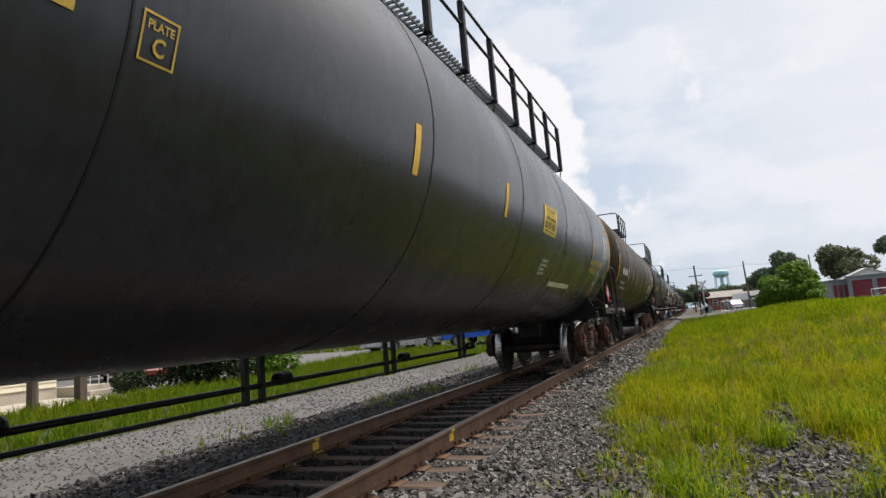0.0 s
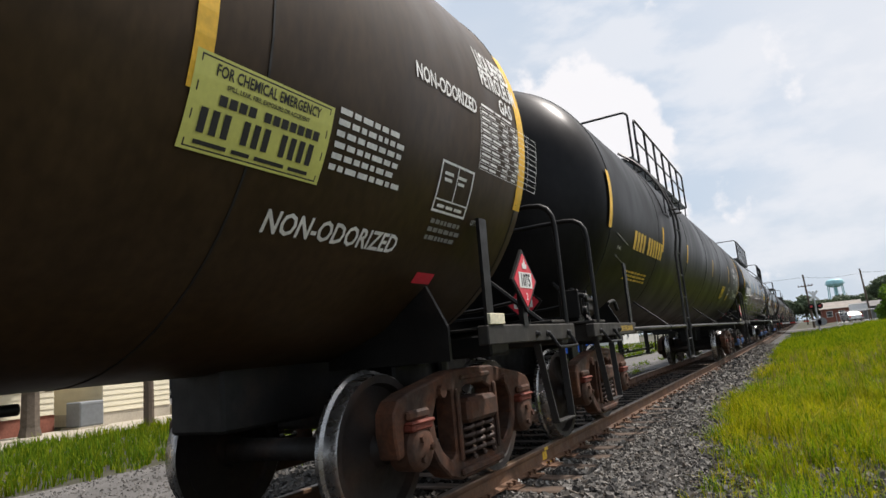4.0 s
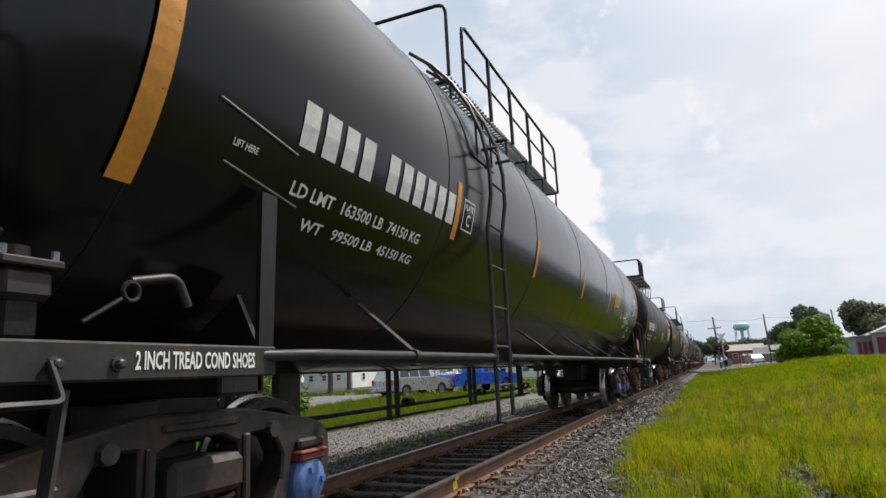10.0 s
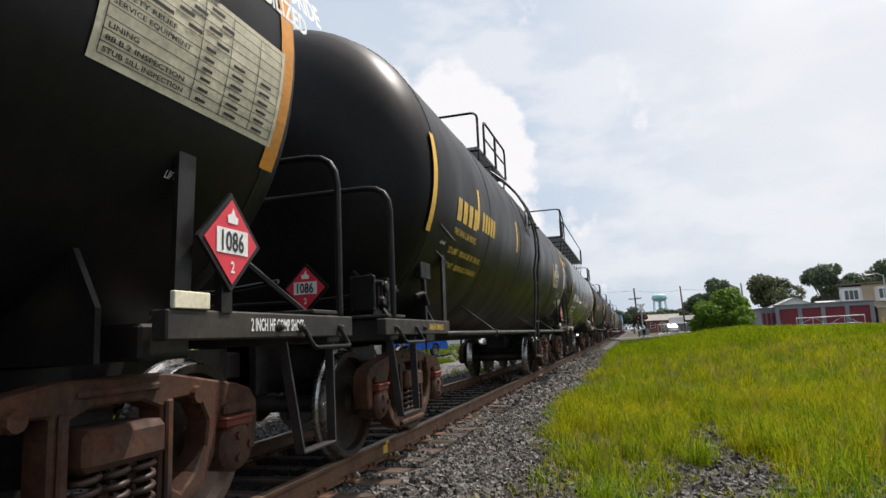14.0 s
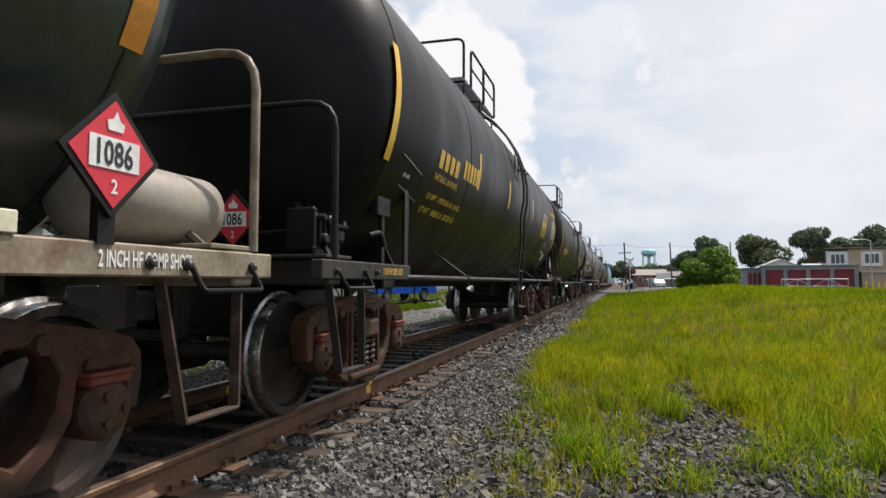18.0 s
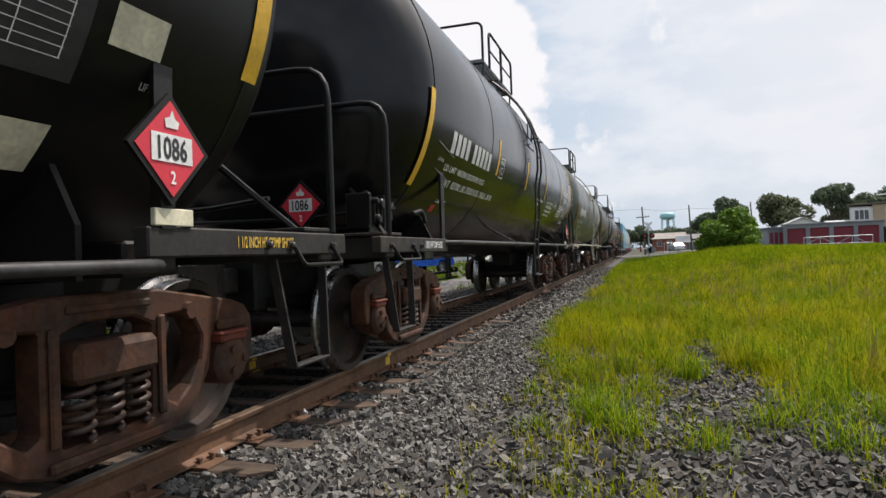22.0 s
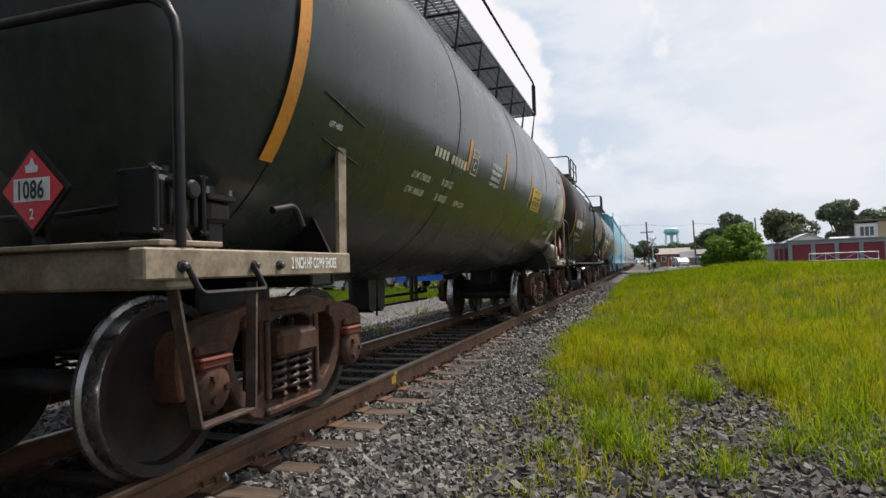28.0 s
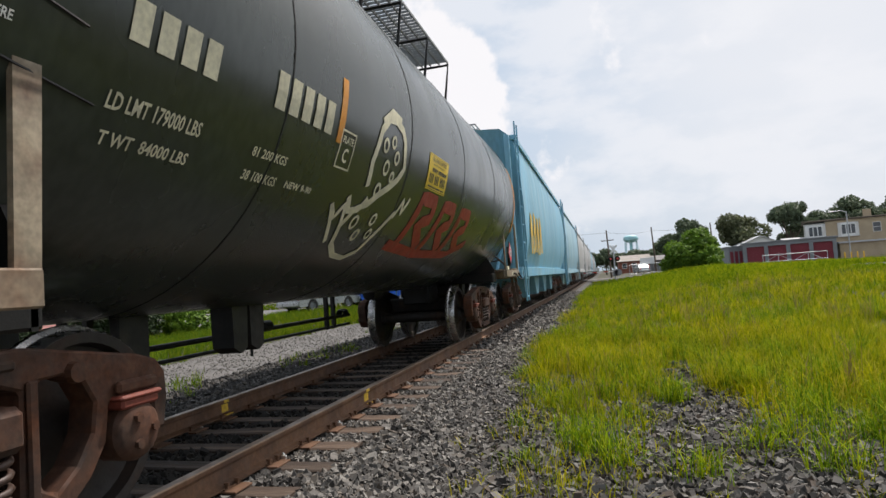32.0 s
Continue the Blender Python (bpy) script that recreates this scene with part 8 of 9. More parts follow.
def gable_house(x0, x1, y0, y1, wall_h, roof_h, wall_mat, roof_mat, label, ridge_along="x", windows=(), windows_x=(), base=None, lift=0.0):
    """A house with overhanging gable roof; windows on its -y and +x walls."""
    z = gz((x0 + x1) / 2, (y0 + y1) / 2) + lift
    hs = thing("house", Matrix.Translation((x0, y0, z)), label, "house", "houses round the field")
    w, d = x1 - x0, y1 - y0
    bm = boxed(0, w, 0, d, -0.5, wall_h)
    if ridge_along == "x":
        for xx in (0, w - 0.12):
            prism(bm, [(0, wall_h), (d, wall_h), (d / 2, wall_h + roof_h)], 0.12, Matrix(((0, 0, 1, xx), (1, 0, 0, 0), (0, 1, 0, 0), (0, 0, 0, 1))))
    else:
        for yy in (0, d - 0.12):
            prism(bm, [(0, wall_h), (w, wall_h), (w / 2, wall_h + roof_h)], 0.12, Matrix(((1, 0, 0, 0), (0, 0, 1, yy), (0, 1, 0, 0), (0, 0, 0, 1))))
    part("wall", bm, wall_mat, hs)
    o = 0.4
    for s in (-1, 1):
        bm = bmesh.new()
        if ridge_along == "x":
            e = d / 2 + o
            k = roof_h / (d / 2)
            prism(bm, [(-o, 0), (w + o, 0), (w + o, 1), (-o, 1)], 0.12, Matrix(((1, 0, 0, 0), (0, s * e, 0, d / 2), (0, -k * e, 1, wall_h + roof_h + 0.01), (0, 0, 0, 1))))
        else:
            e = w / 2 + o
            k = roof_h / (w / 2)
            prism(bm, [(-o, 0), (d + o, 0), (d + o, 1), (-o, 1)], 0.12, Matrix(((0, s * e, 0, w / 2), (1, 0, 0, 0), (0, -k * e, 1, wall_h + roof_h + 0.01), (0, 0, 0, 1))))
        part("roof", bm, roof_mat, hs)
    for wx, wz, ww, wh in windows:
        window_part(hs, Matrix.Translation((wx, -0.02, wz)) @ FACE_MINUS_Y, ww, wh)
    for wy, wz, ww, wh in windows_x:
        window_part(hs, Matrix.Translation((w + 0.02, wy, wz)) @ FACE_X, ww, wh)
    if base:
        part("foundation", boxed(-0.03, w + 0.03, -0.03, d + 0.03, -0.5, base[0]), base[1], hs)
    return hs


def siding_on(hs, x, y0, y1, z0, z1, mat, skip=()):
    """Overlapping boards on a wall that faces +x."""
    n = int((z1 - z0) / 0.19)
    me = make_small(prism(bmesh.new(), [(0, 0), (0.035, 0), (0.008, 0.205), (0, 0.205)], y1 - y0, Matrix(((1, 0, 0, 0), (0, 0, 1, 0), (0, 1, 0, 0), (0, 0, 0, 1)))), "siding_board")
    for k in range(n):
        piece("siding_board", me, mat, hs, "", Matrix.Translation((x, y0, z0 + k * 0.19)))


# two houses across the lane, their long walls along the track
brick_house = gable_house(-31.0, -21.6, -6.0, 11.6, 3.4, 2.4, M_SIDING, M_ROOF, "cream-sided house on a dark brick base", "y", windows_x=((3, 1.9, 1.1, 1.3), (8, 1.9, 1.1, 1.3), (13.5, 1.9, 1.1, 1.3)), base=(0.55, M_BRICK))
siding_on(brick_house, 9.43, 0.0, 17.6, 0.56, 3.3, M_SIDING)
cream_house = gable_house(-32.0, -21.2, 13.0, 15.6, 3.0, 1.0, M_SIDING, M_ROOF, "cream-sided cottage with a concrete footing", "x", windows_x=((1.3, 2.1, 1.0, 0.9),), base=(0.42, M_WALK))
siding_on(cream_house, 10.83, 0.0, 2.6, 0.43, 2.9, M_SIDING)
unit = thing("heat_pump", Matrix.Translation((-21.0, 12.3, gz(-21, 12.3) + 0.03)), "grey outdoor heat pump between the houses", "heat pump")
part("casing", boxed(-0.4, 0.4, -0.4, 0.4, 0.05, 0.85, 0.03), M_CONCRETE, unit)
part("base", boxed(-0.5, 0.5, -0.5, 0.5, 0.0, 0.05), M_WALK, unit)
for k in range(8):
    part("louvre", boxed(0.40, 0.415, -0.36, 0.36, 0.12 + k * 0.09, 0.17 + k * 0.09), M_CONCRETE, unit)
step = thing("stoop", Matrix.Translation((-20.6, 16.3, gz(-20.6, 16.3) + 0.02)), "low concrete stoop with two steps", "steps")
part("step", boxed(-1.0, 0.5, -0.5, 0.6, 0, 0.36, 0.01), M_WALK, step)
part("step", boxed(0.5, 0.85, -0.5, 0.6, 0, 0.18, 0.01), M_WALK, step)
for k in range(4):
    part("rail_post", tubed([(-0.9 + 0.45 * k, 0.55, 0.3), (-0.9 + 0.45 * k, 0.55, 1.2)], 0.018, 6), M_TRIM, step)
part("handrail", tubed([(-0.95, 0.55, 1.2), (0.8, 0.55, 1.05)], 0.022, 6), M_TRIM, step)
gable_house(-54, -46, 76, 86, 3.0, 1.6, M_WHITEWALL, M_ROOF, "low white house with small square windows", "x", windows=((1.2, 1.5, 0.8, 0.9), (3.4, 1.5, 0.8, 0.9), (5.8, 1.5, 0.8, 0.9)), windows_x=((3, 1.5, 0.9, 1.0),))
gable_house(-66, -56, 70, 78, 2.6, 1.2, M_CONCRETE, M_ROOF, "grey single-storey shed across the lane", "x")
gable_house(-44, -34, 30, 42, 4.6, 2.4, M_WHITEWALL, M_ROOF, "white two-storey house behind trees", "x", windows_x=((3, 1.6, 1.1, 1.4), (8, 1.6, 1.1, 1.4), (3, 3.8, 1.1, 1.4), (8, 3.8, 1.1, 1.4)))
gable_house(-30, -22, 88, 98, 4.0, 2.0, M_WHITEWALL, M_ROOF, "white house beyond the bank", "y", windows=((2, 1.6, 1.1, 1.4), (5.5, 1.6, 1.1, 1.4)), windows_x=((3, 1.6, 1.1, 1.4),))
# beyond the field
gable_house(25.2, 33.4, 129, 137, 3.6, 1.7, M_WHITEWALL, M_PALEROOF, "white gabled house behind the storage units", "y", windows=((2.0, 2.6, 1.0, 1.2), (6.0, 2.6, 1.0, 1.2)))
gable_house(34.6, 41.5, 131, 138, 3.2, 1.3, M_WHITEWALL, M_PALEROOF, "pale-roofed low house behind the storage units", "x", windows=((2.0, 2.3, 1.0, 1.0),))
gable_house(3.4, 9.8, 139, 148, 2.5, 1.2, M_BRICK, M_TANROOF, "red brick house with a tan gable roof by the crossing", "x", windows=((1.2, 1.5, 1.0, 1.1), (3.2, 1.5, 1.0, 1.1), (5.0, 1.5, 1.0, 1.1)))
gable_house(10.4, 18, 150, 157, 2.4, 1.0, M_CONCRETE, M_ROOF, "grey flat shed beyond the crossing", "x")

# long tan building with white bay windows
tan = thing("apartment_building", Matrix.Translation((36.0, 126, gz(38, 126))) @ pose(0, 0, 0, 0, 0, -16), "two-storey tan building with white bay windows and a brown cornice", "building")
part("wall", boxed(3.4, 40, 0, 12, -0.5, 6.9), M_TANWALL, tan)
part("wall", boxed(0, 3.4, 0.6, 12, -0.5, 6.7), M_WHITEWALL, tan)
part("cornice", boxed(-0.3, 40.3, -0.35, 12.3, 6.9, 7.2, 0.05), M_BARK, tan)
part("porch_roof", prism(bmesh.new(), [(0, 3.0), (-2.2, 2.5), (-2.2, 2.35), (0, 2.7)], 12.0, Matrix(((0, 0, 1, -0.5), (1, 0, 0, 0), (0, 1, 0, 0), (0, 0, 0, 1)))), M_PALEROOF, tan)
for bx in (0.2, 5.2, 18.0, 27.0):
    bay = part("bay_window", prism(bmesh.new(), [(0, 0), (0.5, -0.8), (2.7, -0.8), (3.2, 0)], 2.5, Matrix.Translation((bx, 0.0, 3.9))), M_TRIM, tan, "white bay window")
    for k in range(3):
        part("pane", boxed(bx + 0.62 + k * 0.70, bx + 1.18 + k * 0.70, -0.82, -0.805, 4.4, 6.0), M_GLASS, bay)
for wx in (11.0, 14.4, 23.5, 33.0, 37.0):
    window_part(tan, Matrix.Translation((wx, -0.02, 5.2)) @ FACE_MINUS_Y, 1.2, 1.7)
    window_part(tan, Matrix.Translation((wx, -0.02, 1.6)) @ FACE_MINUS_Y, 1.2, 1.7)
part("chimney", boxed(9.4, 10.6, 3, 4, 7.1, 8.6), M_TANWALL, tan)

# row of storage units
ST_Z = gz(24, 92)
store = thing("storage_building", Matrix.Translation((18.65, 92.3, ST_Z)) @ pose(0, 0, 0, 0, 0, -18), "row of grey storage units with maroon roller doors", "storage units")
wall = bmesh.new()
box(wall, 0, 10.9, 0.5, 7, -0.5, 3.12)
box(wall, 0, 10.9, 0.0, 0.5, 2.66, 3.12)
for k in range(5):
    box(wall, 2.61 * k, 2.61 * k + 0.46, 0.0, 0.5, -0.5, 2.66)
part("wall", wall, M_CONCRETE, store)
part("roof", boxed(-0.2, 11.1, -0.2, 7.2, 3.121, 3.28, 0.02), M_CONCRETE, store)
for k in range(4):
    a, b = 2.61 * k + 0.46, 2.61 * k + 2.61
    door = part("roller_door", boxed(a, b, 0.28, 0.34, 0.0, 2.66), M_DOORRED, store, "maroon roller door")
    me = make_small(boxed(a, b, 0.255, 0.279, 0, 0.13, 0.006), "door_slat")
    for i in range(17):
        piece("door_slat", me, M_DOORRED, door, "", Matrix.Translation((0, 0, 0.01 + i * 0.154)))
wing = thing("storage_building", Matrix.Translation((17.45, 95, ST_Z)), "far wing of grey storage units with narrow maroon doors", "storage units")
part("wall", boxed(0, 1.85, 0.4, 14, -0.5, 2.9), M_CONCRETE, wing)
for k in range(3):
    part("roller_door", boxed(0.15 + k * 0.6, 0.55 + k * 0.6, 0.33, 0.39, 0, 2.3), M_DOORRED, wing)
part("roof", boxed(-0.2, 1.87, 0.2, 14.2, 2.901, 3.04), M_CONCRETE, wing)
# flat-roofed tan garages at the end of the row
gar = thing("garage", Matrix.Translation((31.0, 94, gz(38, 94))), "row of low tan garages with a pale roof edge", "garage")
part("wall", boxed(0, 22, 0, 8, -0.5, 2.3), M_TANWALL, gar)
part("roof", boxed(-0.2, 22.2, -0.3, 8.2, 2.301, 2.5), M_PALEROOF, gar)
for k in range(6):
    part("garage_door", boxed(0.6 + k * 3.6, 3.4 + k * 3.6, -0.03, -0.002, 0, 2.0), M_TANWALL, gar)

# pipe gate across the yard
gate = thing("pipe_gate", Matrix.Translation((19.4, 85, gz(22, 85))), "long grey pipe gate with diagonal braces", "gate")
part("gate_rail", tubed([(0, 0, 1.35), (7.2, 0, 1.42)], 0.045, 8), M_METAL, gate)
part("gate_rail", tubed([(0, 0, 0.55), (7.2, 0, 0.55)], 0.03, 8), M_METAL, gate)
for x in (0.0, 1.75, 5.1, 7.2):
    part("gate_post", tubed([(x, 0, 0.0), (x, 0, 1.45)], 0.04, 8), M_METAL, gate)
for a, b in (((0.2, 0.5), (1.7, 1.35)), ((1.8, 1.35), (3.3, 0.5)), ((3.5, 0.5), (5.0, 1.38)), ((5.2, 1.38), (7.0, 0.25))):
    part("gate_brace", tubed([(a[0], 0, a[1]), (b[0], 0, b[1])], 0.03, 6), M_METAL, gate)
for k in range(4):
    bl = thing("bollard", Matrix.Translation((28.8 + k * 0.9, 86 + k * 0.6, gz(29, 86))), "yellow steel bollard by the yard", "bollard", "bollards by the yard")
    part("post", lathe(bmesh.new(), [(0.08, -0.1), (0.08, 1.0), (0.05, 1.06), (0, 1.08)], Matrix.Identity(4), 12), M_YELLOW, bl)


# -- poles, wires, tower, crossing --
def utility_pole(x, y, h, arms, label, lean=0.0):
    p = thing("utility_pole", Matrix.Translation((x, y, gz(x, y))) @ pose(0, 0, 0, 0, lean, 0), label, "utility pole", "utility poles")
    part("shaft", lathe(bmesh.new(), [(0.16, -0.3), (0.15, 0.5), (0.10, h), (0, h)], Matrix.Identity(4), 10), M_POLE, p)
    for z in arms:
        arm = part("crossarm", boxed(-0.9, 0.9, -0.06, 0.06, z, z + 0.11), M_POLE, p)
        for k in (-0.8, -0.4, 0.4, 0.8):
            part("insulator", lathe(bmesh.new(), [(0.05, 0), (0.06, 0.08), (0.03, 0.16), (0, 0.16)], Matrix.Translation((k, 0, z + 0.111)), 8), M_STEEL, arm)
    return p


utility_pole(1.2, 96, 7.2, (5.6,), "weathered utility pole beyond the crossing", -2.0)
utility_pole(8.7, 110, 7.6, (), "weathered utility pole along the road", -2.0)
utility_pole(19.8, 121, 8.2, (), "weathered utility pole behind the bush", -2.5)
utility_pole(-17.1, 11.9, 6.5, (5.6,), "brown utility pole before the houses")
post = thing("gate_post", Matrix.Translation((-16.9, 13.2, gz(-16.9, 13.2))), "grey square timber post by the apron", "post")
part("post", boxed(-0.13, 0.13, -0.13, 0.13, -0.2, 2.2, 0.02), M_POLE, post)
for a, b, dz in (((1.2, 96, 6.6), (8.7, 110, 7.2), 0), ((8.7, 110, 7.2), (19.8, 121, 7.8), 0), ((-40, 82, 7.0), (1.2, 96, 6.6), 0)):
    w = thing("overhead_wire", Matrix.Identity(4), "thin black overhead wire between the poles", "wire", "overhead wires")
    a, b = Vector(a), Vector(b)
    part("wire", tubed([a.lerp(b, i / 10) - Vector((0, 0, 0.35 * (1 - (i / 5 - 1) ** 2))) for i in range(11)], 0.018, 4), M_INK, w)
lamp = thing("street_lamp", Matrix.Translation((30.8, 90, gz(30.8, 90))), "grey street lamp on a slender pole", "street lamp")
part("pole", lathe(bmesh.new(), [(0.10, -0.2), (0.06, 6.3), (0, 6.3)], Matrix.Identity(4), 10), M_METAL, lamp)
part("arm", tubed([(0, 0, 6.2), (-0.6, 0, 6.45), (-1.6, 0, 6.4)], 0.04, 6), M_METAL, lamp)
part("luminaire", boxed(-2.1, -1.4, -0.14, 0.14, 6.30, 6.44, 0.04), M_METAL, lamp)

TW = Vector((27.5, 600, 0))
tower = thing("water_tower", Matrix.Translation(TW), "aqua-blue water tower on steel legs", "water tower")
part("tank", lathe(bmesh.new(), [(0, 24.6), (2.6, 24.8), (5.0, 25.6), (6.2, 26.9), (6.4, 27.6), (6.4, 29.6), (6.0, 30.4), (4.0, 31.3), (0, 31.6)], Matrix.Identity(4), 28), M_TOWER, tower, "", None, 50)
part("balcony", lathe(bmesh.new(), [(6.4, 27.2), (7.0, 27.2), (7.0, 27.4), (7.0, 28.2), (6.95, 28.2), (6.95, 27.45), (6.4, 27.45)], Matrix.Identity(4), 28), M_TOWER, tower)
part("riser", lathe(bmesh.new(), [(0.7, -1), (0.7, 24.8)], Matrix.Identity(4), 12), M_TOWER, tower)
for k in range(6):
    a = k * math.pi / 3 + 0.3
    part("leg", tubed([(7.0 * math.cos(a), 7.0 * math.sin(a), -1), (5.6 * math.cos(a), 5.6 * math.sin(a), 26.3)], 0.36, 8), M_TOWER, tower)
    b = a + math.pi / 3
    part("brace", tubed([(6.3 * math.cos(a), 6.3 * math.sin(a), 9), (6.3 * math.cos(b), 6.3 * math.sin(b), 9)], 0.12, 6), M_TOWER, tower)

xing = thing("crossing_signal", Matrix.Translation((1.35, 75.0, gz(1.35, 75.0))), "railway crossing signal with crossed white boards", "crossing signal")
part("mast", lathe(bmesh.new(), [(0.09, -0.1), (0.07, 4.0), (0.09, 4.05), (0, 4.12)], Matrix.Identity(4), 10), M_METAL, xing)
for s in (-1, 1):
    bd = boxed(-0.62, 0.62, -0.012, 0.012, -0.11, 0.11, 0.004)
    part("crossbuck_board", bd, M_SIGNWHITE, xing, "", Matrix.Translation((0.0, -0.10 - 0.013 * (s + 1), 3.6)) @ pose(0, 0, 0, 0, s * 50, 0))
    lampb = part("flasher", lathe(bmesh.new(), [(0, 0.02), (0.15, 0.02), (0.29, 0.0), (0.29, -0.02), (0, -0.04)], Matrix.Translation((s * 0.38, -0.12, 2.5)) @ Matrix(((1, 0, 0, 0), (0, 0, -1, 0), (0, 1, 0, 0), (0, 0, 0, 1))), 18), M_BLACK, xing)
    part("lens", lathe(bmesh.new(), [(0, 0.03), (0.10, 0.03), (0.12, 0.022)], Matrix.Translation((s * 0.38, -0.12, 2.5)) @ Matrix(((1, 0, 0, 0), (0, 0, -1, 0), (0, 1, 0, 0), (0, 0, 0, 1))), 14), M_SIGNRED, lampb)
part("gate_machine", boxed(-0.3, 0.3, -0.25, 0.25, 0.5, 1.2, 0.04), M_STEEL, xing)
part("counterweight", lathe(bmesh.new(), [(0, 0.05), (0.4, 0.05), (0.42, 0.0), (0.42, -0.05), (0, -0.05)], Matrix.Translation((0.35, -0.2, 0.9)) @ Y_TURN, 18), M_STEEL, xing)
arm = part("gate_arm", boxed(-5.4, -0.2, -0.32, -0.28, 1.0, 1.12, 0.01), M_SIGNWHITE, xing, "lowered white and red gate arm")
for k in range(4):
    part("arm_band", boxed(-1.3 - k * 1.25, -0.8 - k * 1.25, -0.324, -0.3205, 1.0, 1.12), M_SIGNRED, arm)
board = thing("sign_board", Matrix.Translation((7.6, 112, gz(7.6, 112))), "white rectangular board on two posts", "sign")
part("board", boxed(-1.3, 1.3, -0.05, 0.0, 1.5, 2.6, 0.01), M_SIGNWHITE, board)
for s in (-1, 1):
    part("post", boxed(s * 1.0 - 0.05, s * 1.0 + 0.05, 0.0005, 0.1, -0.2, 2.6), M_POLE, board)
fence = thing("mesh_fence", Matrix.Identity(4), "grey post-and-mesh fence along the field", "fence")
pts = [(4.0 + 1.9 * k, 100 + 1.5 * k) for k in range(8)]
for x, y in pts:
    part("post", tubed([(x, y, gz(x, y)), (x, y, gz(x, y) + 1.6)], 0.04, 6), M_METAL, fence)
for z in (1.55, 0.15):
    part("rail", tubed([(x, y, gz(x, y) + z) for x, y in pts], 0.025, 6), M_METAL, fence)
for k in range(28):
    q = k / 4
    i = min(int(q), 6)
    x, y = pts[i][0] + (pts[i + 1][0] - pts[i][0]) * (q - i), pts[i][1] + (pts[i + 1][1] - pts[i][1]) * (q - i)
    part("picket", boxed(x - 0.02, x + 0.02, y - 0.01, y + 0.01, gz(x, y) + 0.16, gz(x, y) + 1.54), M_METAL, fence)


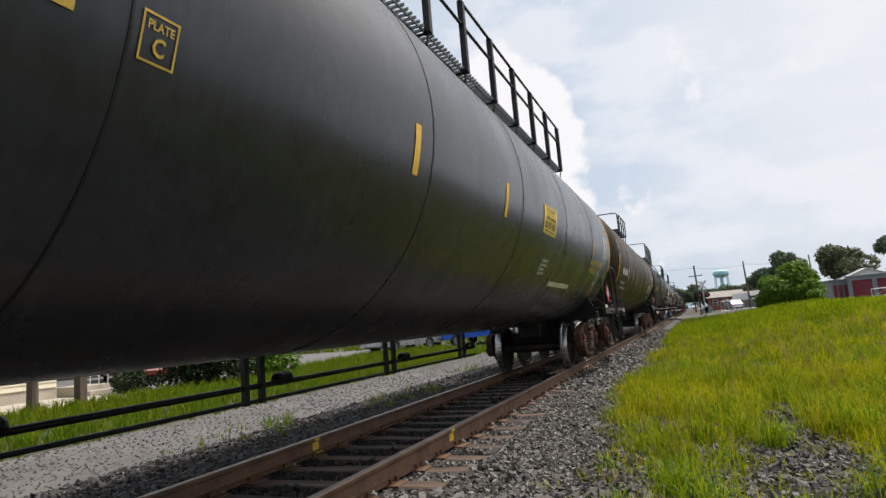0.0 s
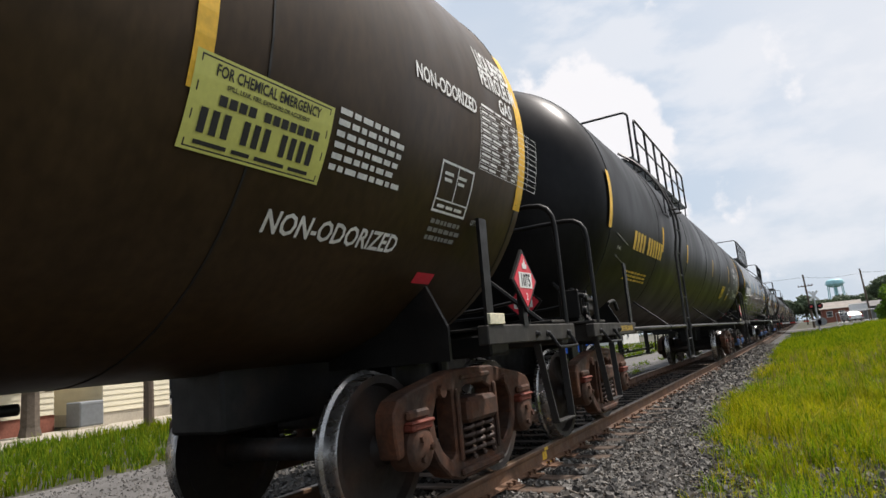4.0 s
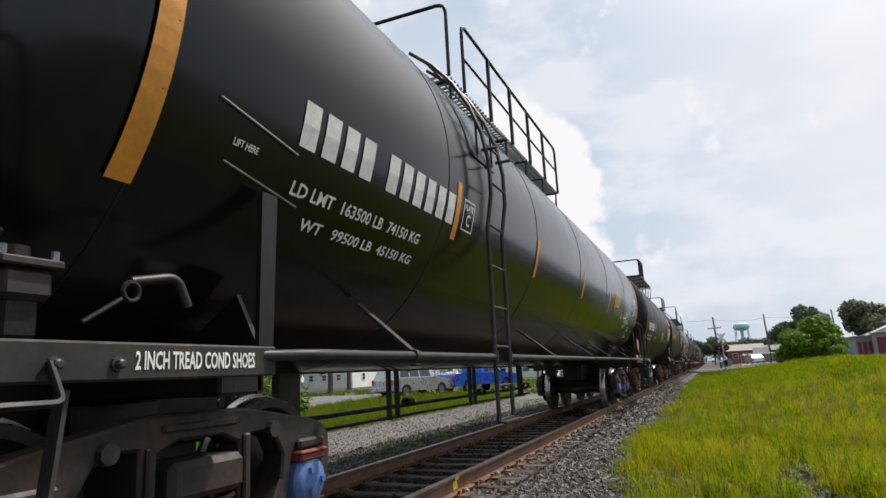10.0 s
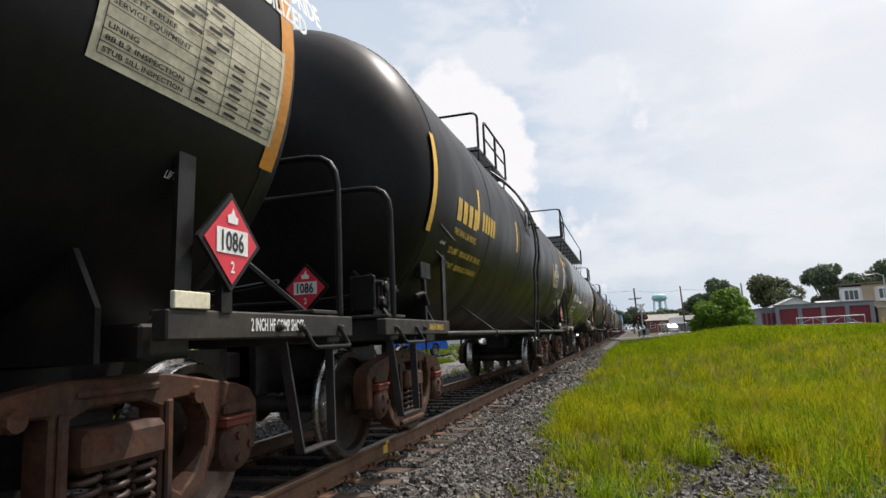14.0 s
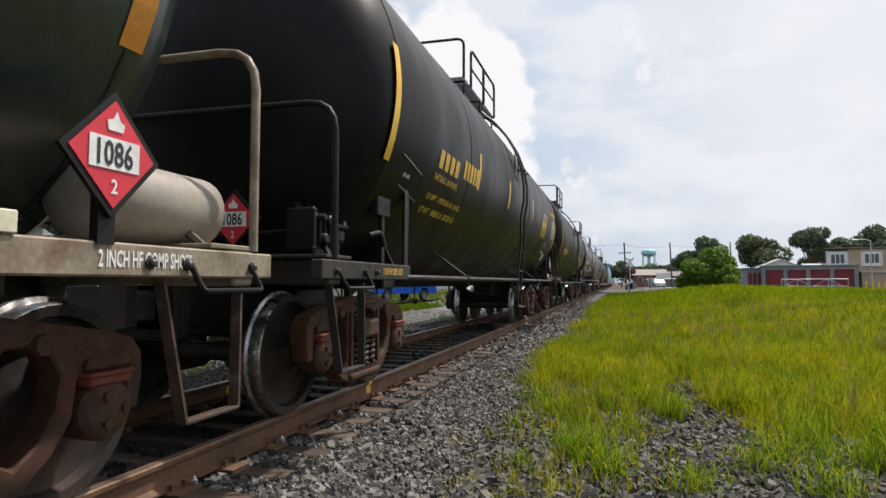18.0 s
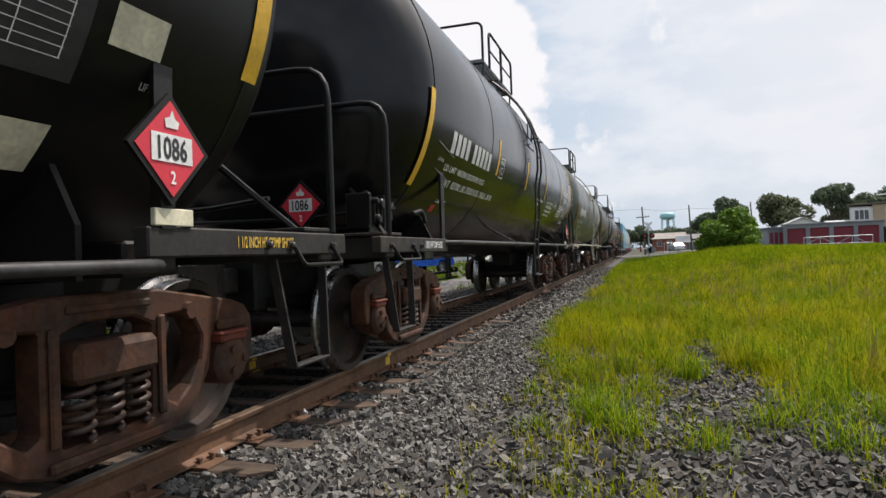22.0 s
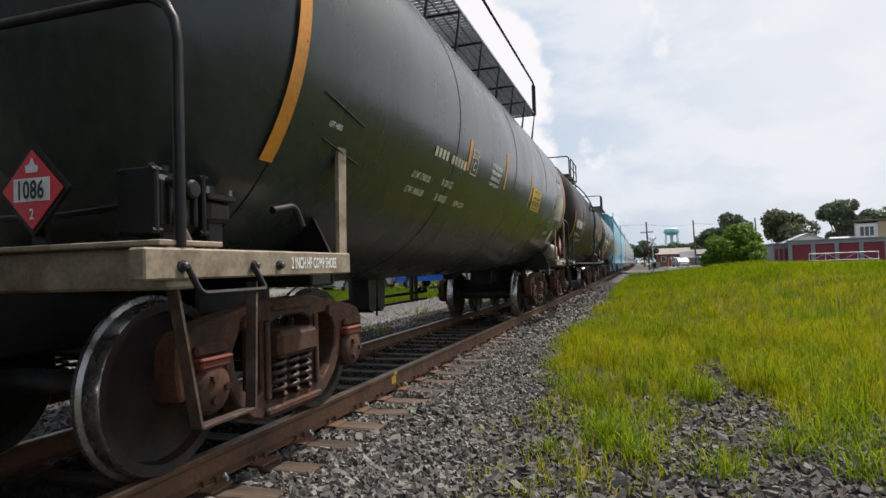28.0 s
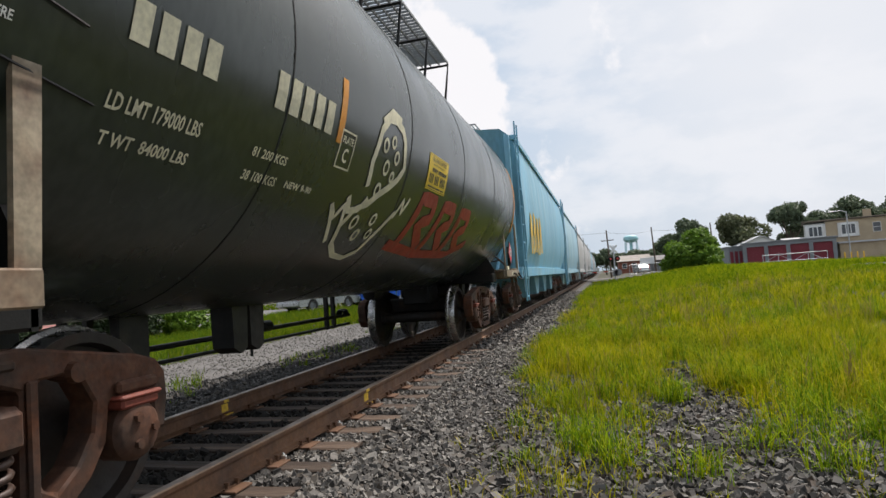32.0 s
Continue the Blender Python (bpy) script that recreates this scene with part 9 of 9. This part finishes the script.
# -- parked vehicles --
def vehicle(name, x, y, turn, mat, kind, label):
    """A parked car: lofted body, glazed cabin, wheels with tyre and rim, lamps, bumpers. Its nose points along local +y."""
    v = thing(name, Matrix.Translation((x, y, gz(x, y) + 0.012)) @ pose(0, 0, 0, 0, 0, turn), label, "car" if kind != "pickup" else "pickup truck", "parked vehicles")
    L, W = {"suv": (4.7, 1.85), "pickup": (5.7, 1.95), "sedan": (4.6, 1.78)}[kind]
    low, belt, hood, roof = {"suv": (0.30, 1.05, 1.0, 1.78), "pickup": (0.42, 1.15, 1.12, 1.85), "sedan": (0.24, 0.92, 0.86, 1.45)}[kind]
    hw = W / 2
    side = [(-L / 2, low + 0.1), (-L / 2 + 0.05, belt - 0.1), (-L / 2 + 0.12, belt), (L * 0.18, belt), (L * 0.24, hood + 0.04), (L / 2 - 0.25, hood - 0.10), (L / 2, hood - 0.35), (L / 2, low + 0.12), (L / 2 - 0.15, low)]
    wb = L * 0.29

    def arch(yc, r=0.38):
        return [(yc + r * math.cos(a), low + 0.05 + r * math.sin(a)) for a in (0.0, 0.5, 1.05, 1.57, 2.09, 2.64, 3.1416)]
    low_edge = [(q[0], max(q[1], low)) for q in arch(wb)] + [(q[0], max(q[1], low)) for q in arch(-wb)] + [(-L / 2 + 0.15, low)]
    bm = prism(bmesh.new(), side + low_edge, W, Matrix(((0, 0, 1, -hw), (1, 0, 0, 0), (0, 1, 0, 0), (0, 0, 0, 1))))
    body = part("body", bm, mat, v)
    cab = {"suv": [(-L / 2 + 0.15, belt + 0.002), (-L / 2 + 0.42, roof - 0.1), (-L / 2 + 0.7, roof), (L * 0.02, roof), (L * 0.10, roof - 0.06), (L * 0.23, belt + 0.002)], "pickup": [(-L * 0.08, belt + 0.002), (-L * 0.065, roof - 0.05), (-L * 0.04, roof), (L * 0.08, roof), (L * 0.12, roof - 0.06), (L * 0.23, belt + 0.002)], "sedan": [(-L * 0.40, belt + 0.002), (-L * 0.24, roof - 0.04), (-L * 0.18, roof), (L * 0.02, roof), (L * 0.07, roof - 0.04), (L * 0.22, belt + 0.002)]}[kind]
    bm = bmesh.new()
    lo = [bm.verts.new((s * (hw - 0.04 - 0.16 * (z - belt) / (roof - belt)), y, z)) for s in (-1, 1) for y, z in cab]
    n = len(cab)
    for i in range(n - 1):
        bm.faces.new((lo[i], lo[i + 1], lo[n + i + 1], lo[n + i]))
    bm.faces.new(lo[:n][::-1])
    bm.faces.new(lo[n:])
    bm.faces.new((lo[0], lo[n], lo[2 * n - 1], lo[n - 1]))
    bmesh.ops.recalc_face_normals(bm, faces=bm.faces)
    part("cabin", bm, mat, v)
    y0, y1 = cab[1][0] + 0.12, cab[-2][0] - 0.05
    for s in (-1, 1):
        k = 2 if kind == "pickup" else 3
        for i in range(k):
            a, b = y0 + (y1 - y0) * i / k + 0.04, y0 + (y1 - y0) * (i + 1) / k - 0.04
            g = bmesh.new()
            zt, zb = roof - 0.16, belt + 0.05
            xt, xb = hw - 0.04 - 0.16 * (zt - belt) / (roof - belt) + 0.006, hw - 0.04 - 0.16 * (zb - belt) / (roof - belt) + 0.006
            q = [(s * xb, a, zb), (s * xb, b + (0.18 if i == k - 1 else 0), zb), (s * xt, b, zt), (s * xt, a + (0.08 if i == 0 else 0), zt)]
            g.faces.new([g.verts.new(p) for p in q])
            part("side_window", g, M_GLASS, v)
        part("headlight", boxed(s * (hw - 0.42), s * (hw - 0.08), L / 2 - 0.10, L / 2 + 0.012, hood - 0.34, hood - 0.18, 0.02), M_STEEL, v)
        part("taillight", boxed(s * (hw - 0.22), s * (hw - 0.02), -L / 2 - 0.012, -L / 2 + 0.06, belt - 0.35, belt - 0.05, 0.02), M_SIGNRED, v)
        part("mirror", boxed(s * hw, s * (hw + 0.16), L * 0.16, L * 0.19, belt, belt + 0.16, 0.02), mat, v)
        for w in (-1, 1):
            at = Matrix.Translation((s * (hw - 0.12), w * wb, 0.36)) @ (X_TURN if s > 0 else pose(0, 0, 0, 0, 0, 180) @ X_TURN)
            ty = part("tyre", lathe(bmesh.new(), [(0.20, -0.11), (0.33, -0.11), (0.36, -0.07), (0.36, 0.07), (0.33, 0.11), (0.22, 0.11), (0.20, 0.08)], at, 24), M_TYRE, v)
            part("rim", lathe(bmesh.new(), [(0, 0.06), (0.06, 0.07), (0.18, 0.04), (0.21, 0.10), (0.22, 0.09)], at, 20), M_STEEL, ty)
    part("windscreen", prism(bmesh.new(), [(-hw + 0.16, 0.06), (hw - 0.16, 0.06), (hw - 0.28, 0.60), (-hw + 0.28, 0.60)], 0.006, Matrix.Translation((0, cab[-1][0] + 0.012, belt)) @ pose(0, 0, 0, math.degrees(math.atan2(cab[-2][1] - belt, cab[-2][0] - cab[-1][0])), 0, 0)), M_GLASS, v)
    part("bumper", boxed(-hw + 0.03, hw - 0.03, L / 2 + 0.0005, L / 2 + 0.09, low + 0.08, low + 0.30, 0.03), mat if kind != "pickup" else M_STEEL, v)
    part("bumper", boxed(-hw + 0.03, hw - 0.03, -L / 2 - 0.09, -L / 2 - 0.0005, low + 0.08, low + 0.30, 0.03), mat if kind != "pickup" else M_STEEL, v)
    if kind == "pickup":
        part("bed_floor", boxed(-hw + 0.1, hw - 0.1, -L / 2 + 0.2, -L * 0.09, belt + 0.001, belt + 0.01), M_BLACK, v)
    return v


vehicle("suv", -15.9, 33.0, -22, M_SILVER, "suv", "silver estate car parked on the grass bank")
vehicle("pickup", -13.7, 37.6, -25, M_BLUECAR, "pickup", "bright blue pickup truck parked on the grass bank")
vehicle("suv", -28.0, 24.4, -130, M_WHITECAR, "suv", "white sport utility car in the parking lot")
vehicle("sedan", -24.0, 22.0, -120, M_REDCAR, "sedan", "dull red car in the parking lot")
vehicle("sedan", -38.5, 30.5, -90, M_DARKCAR, "sedan", "dark saloon car in the parking lot")
vehicle("sedan", -34, 27.0, -60, M_DARKCAR, "sedan", "dark saloon car in the parking lot")
vehicle("sedan", 6.4, 112, 12, M_SILVER, "sedan", "pale car waiting by the crossing")


# ---- what moves: the whole train rolls towards the camera, gathering a little speed ----
SPEED, GAIN = 7.12, 0.022


def rolled(t):
    """Metres rolled since the start."""
    return SPEED * t + GAIN * t * t / 2


def motions():
    for car, y in TRAIN:
        walk(car, [(t, Matrix.Translation((TRACK_X, y - rolled(t), 0))) for t in range(0, 33)])
    turns = []
    t = 0.0
    while t < 32.0:
        turns.append(t)
        t = round(t + 1 / 15, 4)
    turns.append(32.0)
    for axle, place in WHEELSETS:
        walk(axle, [(t, Matrix.Translation(place) @ Matrix.Rotation(rolled(t) / WHEEL_R, 4, "X")) for t in turns])


motions()
